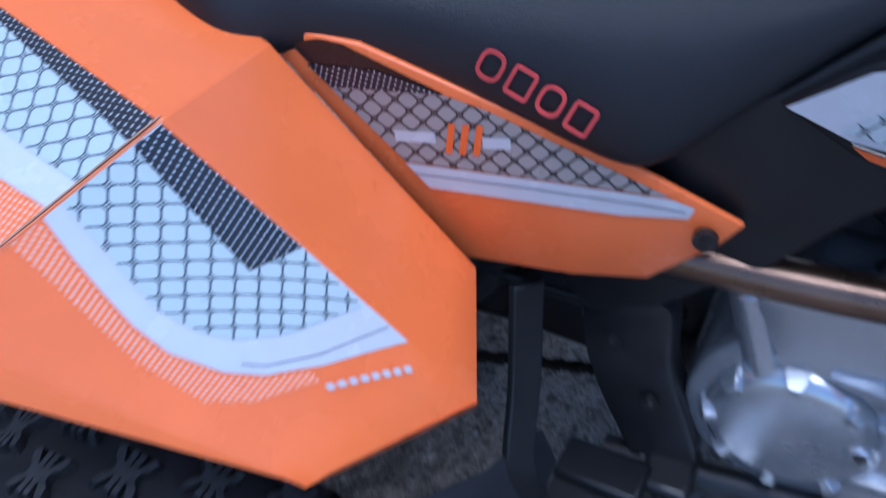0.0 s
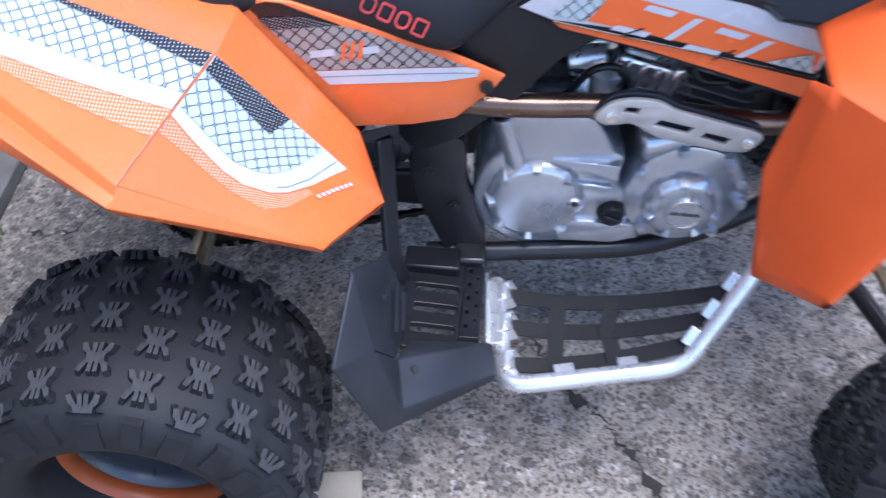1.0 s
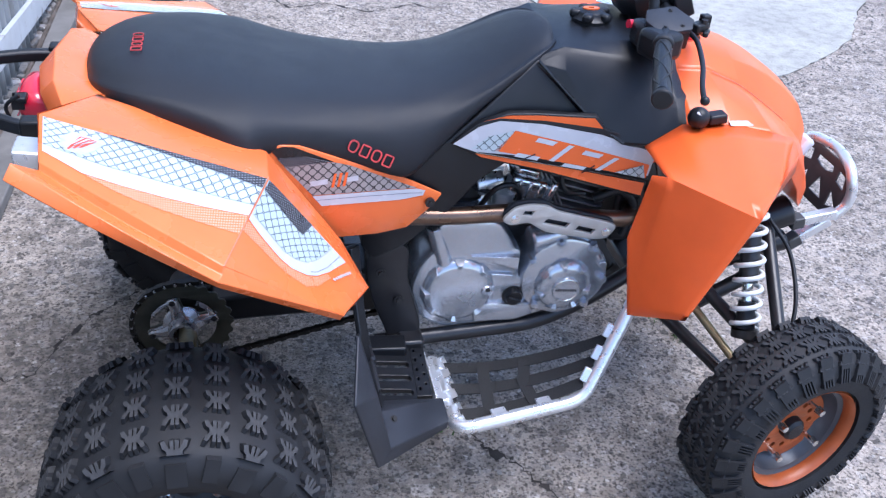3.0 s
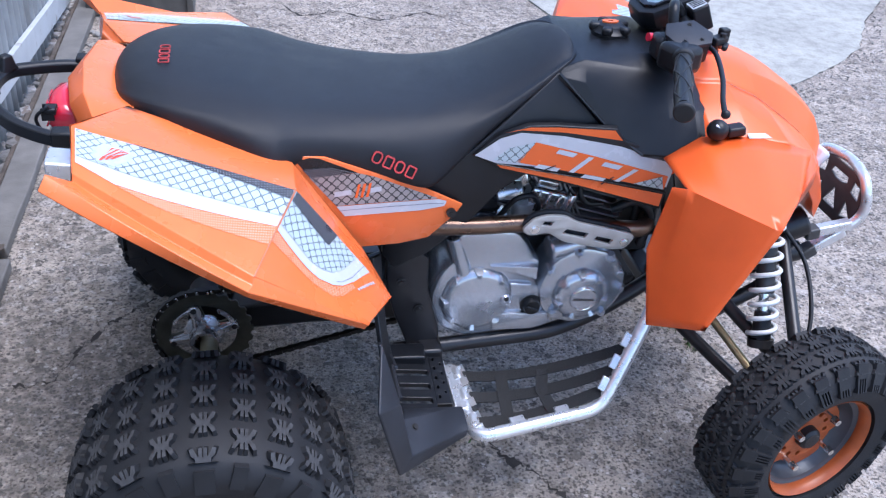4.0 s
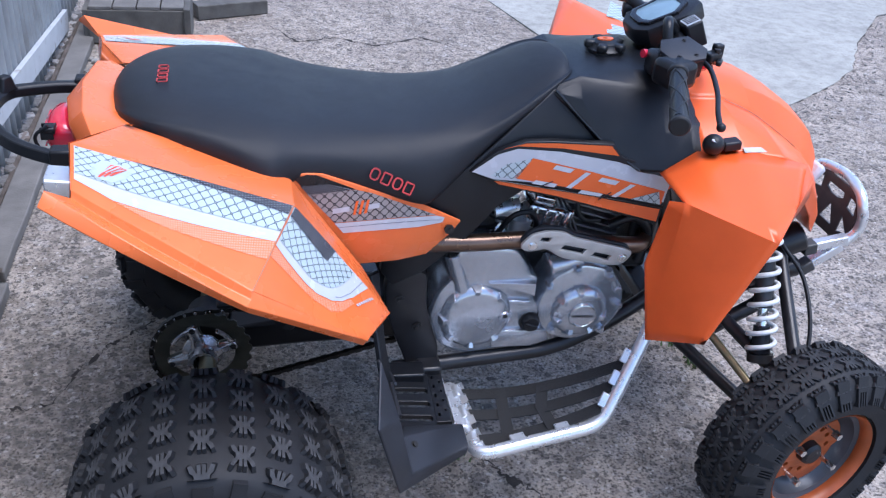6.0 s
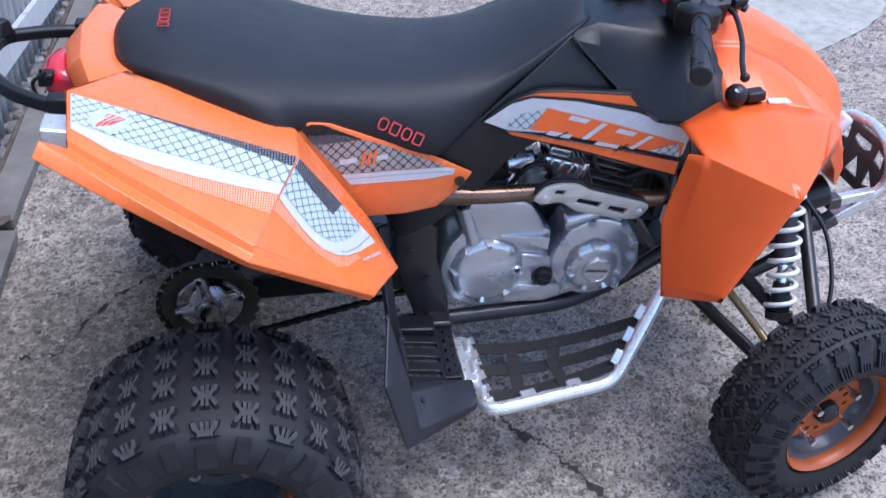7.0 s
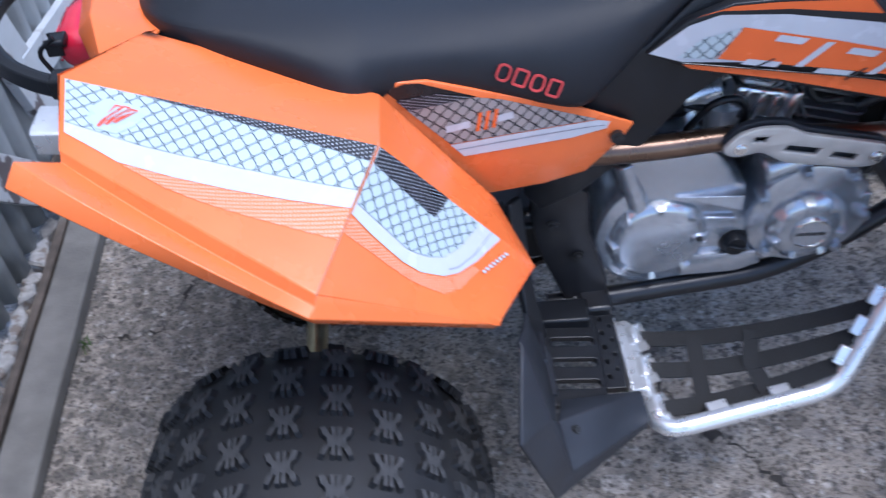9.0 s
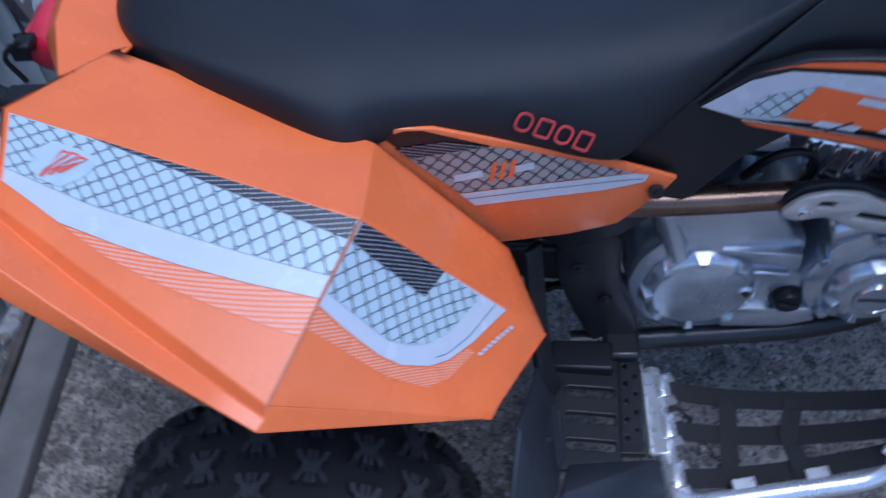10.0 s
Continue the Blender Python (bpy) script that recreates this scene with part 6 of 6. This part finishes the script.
# ---- front suspension ----
for turn in (1, -1):
    for name, a, b, r, material in (
            ("lower_arm", (0.985, -0.10, 0.285), (1.120, -0.365, 0.215), 0.014, frame_black), ("lower_arm", (1.230, -0.09, 0.285), (1.135, -0.365, 0.215), 0.014, frame_black),
            ("upper_arm", (1.005, -0.12, 0.420), (1.105, -0.345, 0.345), 0.0135, frame_black), ("upper_arm", (1.190, -0.13, 0.500), (1.140, -0.345, 0.375), 0.0135, frame_black),
            ("tie_rod", (1.000, -0.12, 0.375), (1.060, -0.355, 0.315), 0.0085, gold_metal)):
        p, q = Vector(a), Vector(b)
        p.y, q.y = p.y * turn, q.y * turn
        part(name, rod(p, q, r), material, quad)
    part("steering_knuckle", box((0.05, 0.05, 0.16), Matrix.Translation((1.13, -0.36 * turn, 0.28))), frame_black, quad, bevel=0.012)
    top, low = Vector((1.092, -0.205 * turn, 0.600)), Vector((1.082, -0.318 * turn, 0.352))
    shock = part("front_shock", rod(top, low, 0.010, seg=14), chrome, quad, "front shock absorber with a white coil spring")
    bm = bmesh.new()
    add_rod(bm, top + (low - top) * 0.18, top + (low - top) * 0.58, 0.019, seg=20)
    part("shock_body", bm, dark_metal, shock)
    part("shock_seat", rod(top + (low - top) * 0.93, top + (low - top) * 0.99, 0.026, seg=20), dark_metal, shock)
    part("shock_boot", rod(top + (low - top) * 0.72, top + (low - top) * 0.92, 0.016, 0.02, seg=18), black_plastic, shock)
    frame_ = between(top, low)
    length = (low - top).length
    coil = [frame_ @ Vector((0.0265 * math.cos(a), 0.0265 * math.sin(a), length * (0.08 + 0.86 * a / (math.tau * 8)))) for a in [math.tau * 8 * k / 160 for k in range(161)]]
    bm = bmesh.new()
    add_sweep(bm, coil, circle(0.0052, 8))
    part("coil_spring", bm, spring_white, shock, "white coil spring", smooth=60)
    part("brake_hose", tube([(1.185, -0.14 * turn, 0.52), (1.215, -0.20 * turn, 0.47), (1.205, -0.28 * turn, 0.40), (1.170, -0.34 * turn, 0.33)], 0.0045, curve=True), black_plastic, quad)

# ---- nerf bar with webbing, footpeg, heel guard ----
for turn in (1, -1):
    def p(x, y, z):
        return Vector((x, y * turn, z))

    nerf = part("nerf_bar", tube([p(0.474, -0.175, 0.225), p(0.486, -0.384, 0.230), p(0.742, -0.356, 0.255), p(0.826, -0.290, 0.392), p(0.870, -0.250, 0.470)], 0.0135, 0.035, 16), aluminium, quad, "bright aluminium nerf bar with black webbing")
    part("inner_plate", box((0.026, 0.130, 0.006), Matrix.Translation(p(0.472, -0.250, 0.240)) @ Matrix.Rotation(radians(-12), 4, "Y")), aluminium, nerf, bevel=0.002)
    part("inner_flange", box((0.004, 0.130, 0.026), Matrix.Translation(p(0.458, -0.245, 0.242))), aluminium, nerf, bevel=0.0015)
    starts = [p(0.490, -0.212, 0.236), p(0.491, -0.275, 0.236), p(0.494, -0.345, 0.232)]
    ends = [p(0.806, -0.300, 0.364), p(0.782, -0.318, 0.326), p(0.756, -0.336, 0.288)]
    sags = [0.026, 0.026, 0.020]
    webs = []
    for a, b, sag in zip(starts, ends, sags):
        line = []
        for k in range(13):
            t = k / 12
            q = a.lerp(b, t)
            q.z -= sag * 4 * t * (1 - t) * (1 - 0.25 * t)
            line.append(q)
        webs.append(line)
        part("webbing_strap", strip(line, 0.026, 0.0025, up=(-0.25, -0.1 * turn, 1), curve=False), nylon, nerf, "black nylon strap", smooth=40)
    for t0, t1 in ((3, 3), (6, 7)):
        part("cross_strap", strip([webs[0][t0] + Vector((0, 0, 0.003)), webs[1][t0] + Vector((0, 0, 0.003)), webs[2][t1] + Vector((0, 0, 0.002)), webs[2][t1] + p(0.012, -0.03, -0.004)], 0.024, 0.0025, up=(-0.2, 0, 1), curve=False), nylon, nerf, smooth=40)
    # clips folded round the bar: three on its rise, two on its lower run
    low_a, low_b, rise = p(0.486, -0.384, 0.230), p(0.742, -0.356, 0.255), p(0.826, -0.290, 0.392)
    for a, b, t, inward in ((low_b, rise, 0.24, (-0.9, 0.1 * turn, -0.2)), (low_b, rise, 0.52, (-0.9, 0.2 * turn, -0.3)), (low_b, rise, 0.80, (-0.9, 0.3 * turn, -0.3)), (low_a, low_b, 0.34, (-0.1, 1.0 * turn, 0.0)), (low_a, low_b, 0.70, (-0.1, 1.0 * turn, 0.0))):
        along = (b - a).normalized()
        side = (Vector(inward) - along * along.dot(Vector(inward))).normalized()
        m = Matrix((along, side, along.cross(side))).transposed().to_4x4()
        m.translation = a.lerp(b, t) + side * 0.010 + Vector((0, 0, 0.007))
        part("strap_clip", box((0.030, 0.027, 0.007), m), aluminium, nerf, bevel=0.002)
    for at in starts:
        part("strap_hook", lathe([(0.0075, -0.017), (0.012, -0.017), (0.013, -0.014), (0.013, 0.014), (0.012, 0.017), (0.0075, 0.017)], 16, Matrix.Translation(at + p(-0.006, 0, 0.0)), True), aluminium, nerf)
        for q in (-1, 1):
            part("hook_ear", box((0.020, 0.003, 0.022), Matrix.Translation(at + p(0.002, 0.018 * q, 0.002)) @ Matrix.Rotation(radians(-25), 4, "Y")), aluminium, nerf, smooth=None)
    # footpeg: drilled black bar
    holes = []
    for k in range(6):
        holes.append([(-0.0065 + 0.0042 * math.cos(a), -0.075 + 0.028 * k + 0.0070 * math.sin(a)) for a in [math.tau * q / 6 + 0.5 for q in range(6)]])
        holes.append([(0.0065 + 0.0036 * math.cos(a), -0.062 + 0.028 * k + 0.0055 * math.sin(a)) for a in [math.tau * q / 6 for q in range(6)] if k < 5 or q < 6])
    bar_ = [(-0.0135, -0.095), (0.0135, -0.095), (0.0135, 0.080), (-0.0135, 0.080)]
    m = Matrix.Translation(p(0.436, -0.234, 0.268)) @ Matrix.Rotation(radians(-3 * turn), 4, "Z")
    peg = part("footpeg", plate(bar_, 0.012, m, holes, 0.0015), matte_black, quad, "drilled black metal footpeg", smooth=12)
    part("peg_stay", box((0.05, 0.05, 0.03), Matrix.Translation(p(0.430, -0.165, 0.275))), frame_black, peg, bevel=0.006)
    # heel guard platform with slots
    slots = [slot(0.014, -0.064 + 0.040 * k, 0.068, 0.019, 0.0) for k in range(3)]
    top = [(-0.048, -0.100), (0.052, -0.100), (0.052, 0.085), (-0.036, 0.085)]
    m = Matrix.Translation(p(0.366, -0.256, 0.276)) @ Matrix.Rotation(radians(-3 * turn), 4, "Z") @ Matrix.Rotation(radians(4), 4, "Y")
    guard = part("heel_guard", plate(top, 0.010, m, slots, 0.0015), matte_black, quad, "dusty black plastic heel guard", smooth=12)
    wing = {"a": p(0.286, -0.424, 0.509), "l": p(0.270, -0.530, 0.451), "t": p(0.319, -0.496, 0.268), "c": p(0.314, -0.475, 0.420), "c1": p(0.334, -0.408, 0.318), "d": p(0.344, -0.467, 0.284), "r": p(0.474, -0.368, 0.241), "r1": p(0.465, -0.338, 0.273),
            "r2": p(0.472, -0.364, 0.218), "f": p(0.346, -0.356, 0.296)}
    bm = shell(wing, ["a l c", "l t d c", "c d c1", "c1 d r r1", "d t r2 r", "c1 r1 f"])
    part("outer_wing", outward(bm, (0.5, -0.6 * turn, 0.6)), grey_plastic, guard, smooth=12, bevel=0.005, thick=0.006)
    back = {"a": p(0.284, -0.422, 0.508), "c": p(0.312, -0.473, 0.420), "c1": p(0.332, -0.406, 0.317), "f": p(0.338, -0.354, 0.297), "g": p(0.330, -0.200, 0.298), "h": p(0.318, -0.205, 0.352), "i": p(0.306, -0.300, 0.405)}
    bm = shell(back, ["a c c1", "a c1 f i", "i f g h"])
    part("heel_wall", outward(bm, (1.0, 0.0, 0.5)), grey_plastic, guard, smooth=12, bevel=0.004, thick=0.006)
    for q0, q1 in ((p(0.312, -0.395, 0.430), p(0.318, -0.310, 0.385)), (p(0.326, -0.390, 0.350), p(0.322, -0.310, 0.360)), (p(0.332, -0.360, 0.318), p(0.330, -0.300, 0.330))):
        part("wall_rib", strip([q0 + Vector((0.006, 0, 0.002)), q1 + Vector((0.006, 0, 0.002))], 0.006, 0.004, up=(1, 0, 0.4), curve=False), grey_plastic, guard, smooth=None)
    post = [p(0.330, -0.262, 0.312), p(0.318, -0.262, 0.372), p(0.310, -0.222, 0.440), p(0.304, -0.192, 0.530)]
    part("guard_post", strip(post, 0.030, 0.010, up=(0.8, -0.6 * turn, 0.1), curve=True), black_plastic, guard, smooth=30, bevel=0.002)
    part("platform_step", box((0.086, 0.046, 0.026), Matrix.Translation(p(0.372, -0.190, 0.284)) @ Matrix.Rotation(radians(-3 * turn), 4, "Z")), matte_black, guard, bevel=0.004)
    add_bolt(guard, p(0.356, -0.412, 0.301), 0.0055, (0.35, -0.55 * turn, 0.75), chain_black)

# ---- handlebar ----
handlebar = part("handlebar", tube([(0.752, -0.375, 0.914), (0.824, -0.20, 0.932), (0.885, -0.08, 0.945), (0.890, 0.0, 0.945), (0.885, 0.08, 0.945), (0.850, 0.20, 0.965), (0.770, 0.375, 0.975)], 0.011, 0.05, 14), black_plastic, quad, "black handlebar with grips and levers")
for turn, (g0, g1) in ((1, ((0.823, -0.205, 0.928), (0.750, -0.385, 0.908))), (-1, ((0.847, 0.205, 0.965), (0.766, 0.385, 0.975)))):
    a, b = Vector(g0), Vector(g1)
    grip = part("grip", rod(a, b, 0.0145, seg=24), grip_rubber, handlebar, "black ribbed rubber grip", bevel=0.003)
    f = between(a, b)
    span = (b - a).length
    for hand_turn in (1, -1):
        for start in (0.0, 2.1, 4.2):
            line = [f @ Vector((0.0150 * math.cos(start + hand_turn * 4.2 * t), 0.0150 * math.sin(start + hand_turn * 4.2 * t), span * (0.08 + 0.82 * t))) for t in [k / 24 for k in range(25)]]
            bm = bmesh.new()
            add_sweep(bm, line, circle(0.0016, 6))
            part("grip_rib", bm, grip_rubber, grip, smooth=60)
    part("grip_end", rod(b - (b - a).normalized() * 0.008, b + (b - a).normalized() * 0.005, 0.0175, seg=24), grip_rubber, grip, bevel=0.003)
    part("grip_collar", rod(a + (a - b).normalized() * 0.004, a - (a - b).normalized() * 0.012, 0.0185, seg=24), grip_rubber, grip, bevel=0.003)
    x0, y0 = a.x, a.y
    lever = part("lever", tube([(x0 + 0.070, y0 + 0.060 * turn, 0.930), (x0 + 0.068, y0 + 0.01 * turn, 0.928), (x0 + 0.044, y0 - 0.07 * turn, 0.918), (x0 + 0.018, y0 - 0.13 * turn, 0.908), (x0 + 0.006, y0 - 0.166 * turn, 0.900)], 0.0046, curve=True), black_plastic, handlebar, "black hand brake lever")
    bm = bmesh.new()
    bmesh.ops.create_uvsphere(bm, u_segments=16, v_segments=10, radius=0.0078, matrix=Matrix.Translation((x0 + 0.006, y0 - 0.170 * turn, 0.899)))
    part("lever_ball", bm, black_plastic, lever, smooth=60)
    part("lever_perch", box((0.055, 0.045, 0.03), Matrix.Translation((x0 + 0.035, y0 + 0.065 * turn, 0.932)) @ Matrix.Rotation(radians(20 * turn), 4, "Z")), black_plastic, handlebar, bevel=0.007)
lid = [(0.040, -0.014), (0.030, 0.030), (-0.022, 0.036), (-0.040, 0.010), (-0.034, -0.030), (0.022, -0.036)]
place = Matrix.Translation((0.853, -0.150, 0.946)) @ Matrix.Rotation(radians(14), 4, "Z") @ Matrix.Rotation(radians(14), 4, "X") @ Matrix.Rotation(radians(-8), 4, "Y")
reservoir = part("brake_reservoir", plate([(x * 0.9, y * 0.9) for x, y in lid], 0.036, place @ Matrix.Translation((0, 0, -0.020)), [], 0.004), black_plastic, handlebar, "black brake fluid reservoir with a flat screwed lid")
part("reservoir_lid", plate(lid, 0.008, place @ Matrix.Translation((0, 0, 0.002)), [], 0.002), grey_plastic, reservoir)
for x, y in ((-0.020, -0.018), (0.012, -0.024), (0.016, 0.022)):
    add_bolt(reservoir, place @ Vector((x, y, 0.006)), 0.0035, place.to_3x3() @ Vector((0, 0, 1)), dark_metal)
part("throttle_case", box((0.062, 0.060, 0.05), Matrix.Translation((0.830, -0.180, 0.918)) @ Matrix.Rotation(radians(20), 4, "Z")), black_plastic, handlebar, bevel=0.012)
switch = part("switch_case", box((0.055, 0.045, 0.045), Matrix.Translation((0.832, -0.120, 0.915))), black_plastic, handlebar, bevel=0.010)
part("red_button", rod((0.810, -0.102, 0.925), (0.799, -0.104, 0.926), 0.008, seg=14), red_lens, switch, "red button")
part("hose_joint", tube([(0.846, -0.100, 0.945), (0.848, -0.085, 0.972), (0.862, -0.060, 0.972), (0.885, -0.06, 0.945)], 0.010, curve=True), black_plastic, handlebar)
place = Matrix.Translation((0.908, -0.072, 0.955)) @ Matrix.Rotation(radians(-25), 4, "Y")
riser = part("mirror_block", box((0.034, 0.036, 0.050), place), black_plastic, handlebar, "black clamp block with a pale caution label", bevel=0.004)
part("caution_label", box((0.028, 0.030, 0.0012), place @ Matrix.Translation((0, 0, 0.0258))), white_vinyl, riser, smooth=None)
for k in range(4):
    part("label_line", box((0.024, 0.0026, 0.0012), place @ Matrix.Translation((0, -0.010 + 0.0066 * k, 0.0270))), black_vinyl, riser, smooth=None)
tilt = Matrix.Rotation(radians(-24), 4, "Y")
pod = [(0.066, -0.026), (0.066, 0.026), (0.028, 0.056), (-0.046, 0.050), (-0.062, 0.026), (-0.062, -0.026), (-0.046, -0.050), (0.028, -0.056)]
screen_outline = [(x * 0.64 - 0.004, y * 0.72) for x, y in pod]
place = Matrix.Translation((0.886, 0.036, 0.962)) @ tilt
meter = part("instrument", plate(pod, 0.040, place @ Matrix.Translation((0, 0, -0.018)), [], 0.008), black_plastic, handlebar, "black instrument pod with a pale screen")
part("screen_bezel", plate([(x * 0.80 - 0.004, y * 0.82) for x, y in pod], 0.008, place @ Matrix.Translation((0, 0, 0.004)), [screen_outline], 0.001), black_vinyl, meter)
part("instrument_screen", plate(screen_outline, 0.004, place @ Matrix.Translation((0, 0, 0.004)), [], 0.0005), screen_glass, meter, "pale blue screen")
part("meter_stay", box((0.080, 0.085, 0.085), Matrix.Translation((0.893, 0.030, 0.905)) @ tilt), black_plastic, meter, bevel=0.016)
part("key_lock", lathe([(0.0, -0.004), (0.014, -0.004), (0.018, 0.0), (0.018, 0.02), (0.0, 0.02)], 20, Matrix.Translation((0.905, -0.125, 0.905)) @ Matrix.Rotation(radians(60), 4, "X")), red_lens, handlebar)
for k, (dx, dz) in enumerate(((0.0, 0.0), (0.012, -0.006), (0.006, -0.014))):
    part("control_cable", tube([(0.918 + dx, -0.128, 0.930 + dz), (0.938 + dx, -0.100, 0.912 + dz), (0.940 + dx, -0.05, 0.895), (0.925, 0.0, 0.86)], 0.0036, curve=True), black_plastic, handlebar)
for size, at, turn in (((0.034, 0.022, 0.016), (0.918, -0.140, 0.934), 30), ((0.018, 0.016, 0.026), (0.934, -0.128, 0.940), 10), ((0.026, 0.010, 0.010), (0.930, -0.150, 0.926), 55)):
    part("lever_joint", box(size, Matrix.Translation(at) @ Matrix.Rotation(radians(turn), 4, "Z")), black_plastic, handlebar, bevel=0.003)
part("joint_bolt", rod((0.926, -0.142, 0.940), (0.926, -0.142, 0.948), 0.006, seg=8), dark_metal, handlebar)
part("steering_stem", rod((0.93, 0, 0.60), (0.885, 0, 0.95), 0.022), frame_black, quad)

# shift knob on the right front fender
bm = bmesh.new()
bmesh.ops.create_uvsphere(bm, u_segments=24, v_segments=16, radius=0.0195, matrix=Matrix.Translation((0.900, -0.248, 0.808)))
knob = part("shift_knob", bm, black_plastic, quad, "round black shift knob beside the fender", smooth=60)
part("knob_mark", strip([(0.889, -0.258, 0.8225), (0.898, -0.262, 0.8185)], 0.004, 0.002, up=(0, -0.6, 0.8), curve=False), white_vinyl, knob, smooth=None)
part("knob_rod", rod((0.902, -0.245, 0.79), (0.93, -0.21, 0.72), 0.007), chrome, knob)
part("shift_gate", box((0.034, 0.026, 0.018), Matrix.Translation((0.936, -0.244, 0.806)) @ Matrix.Rotation(radians(-8), 4, "Y")), black_plastic, quad, bevel=0.004)
part("warning_sticker", box((0.050, 0.012, 0.0012), Matrix.Translation((0.985, -0.254, 0.7984)) @ Matrix.Rotation(radians(22), 4, "X")), shield_metal, quad, "small grey warning sticker", smooth=None)

# ---- front bumper: an upright hoop across the nose with a cut-out plate in it, on two bars a side ----
hoop = []
for q in (-1, 1):
    leg = [(1.366, 0.100 * q, 0.492), (1.388, 0.102 * q, 0.520), (1.392, 0.101 * q, 0.552), (1.386, 0.093 * q, 0.584), (1.390, 0.066 * q, 0.602)]
    hoop += leg if q < 0 else [(1.402, 0.0, 0.606)] + leg[::-1]
bumper = part("front_bumper", tube(hoop, 0.0115, curve=True, seg=14), aluminium, quad, "bright aluminium front bumper with a cut-out plate")
pm = Matrix(((0, 0.06, 1, 1.384), (1, 0, 0, 0), (0, 1, -0.06, 0.545), (0, 0, 0, 1)))  # local x across the quad, local y up
rim_line = [(-0.092, -0.050), (-0.060, -0.074), (0.060, -0.074), (0.092, -0.050), (0.094, 0.030), (0.070, 0.052), (-0.070, 0.052), (-0.094, 0.030)]
cuts = [[(-0.026, -0.052), (0.026, -0.052), (0.0, -0.004)], [(-0.080, -0.044), (-0.044, -0.056), (-0.048, -0.012)], [(0.080, -0.044), (0.048, -0.012), (0.044, -0.056)],
        [(-0.034, 0.020), (-0.012, 0.012), (0.012, 0.012), (0.034, 0.020), (0.030, 0.034), (-0.030, 0.034)], [(-0.084, 0.000), (-0.050, 0.008), (-0.052, 0.036), (-0.078, 0.030)], [(0.084, 0.000), (0.078, 0.030), (0.052, 0.036), (0.050, 0.008)]]
part("bumper_plate", plate(rim_line, 0.005, pm, cuts, 0.001), plate_metal, bumper, "dark metal plate with triangular cut-outs", smooth=25)
for q in (-1, 1):
    for a, b in (((1.276, 0.100 * q, 0.484), (1.370, 0.100 * q, 0.502)), ((1.284, 0.100 * q, 0.434), (1.360, 0.100 * q, 0.486))):
        a, b = Vector(a), Vector(b)
        part("bumper_bar", box((0.022, 0.022, (b - a).length), between(a, b) @ Matrix.Translation((0, 0, (b - a).length / 2))), aluminium, bumper, bevel=0.003)
        part("bar_socket", box((0.030, 0.026, 0.030), between(a, b) @ Matrix.Translation((0, 0, 0.004))), plate_metal, bumper, bevel=0.003)
    part("bumper_mount", rod((1.17, 0.085 * q, 0.470), (1.262, 0.092 * q, 0.512), 0.034, seg=20), frame_black, quad, bevel=0.006)
    part("bumper_mount", rod((1.15, 0.085 * q, 0.405), (1.270, 0.096 * q, 0.436), 0.024, seg=20), frame_black, quad, bevel=0.005)
for turn in (1, -1):
    part("headlight", box((0.020, 0.045, 0.050), Matrix.Translation((1.240, -0.086 * turn, 0.662)) @ Matrix.Rotation(radians(35), 4, "Y")), white_vinyl, quad, bevel=0.008)
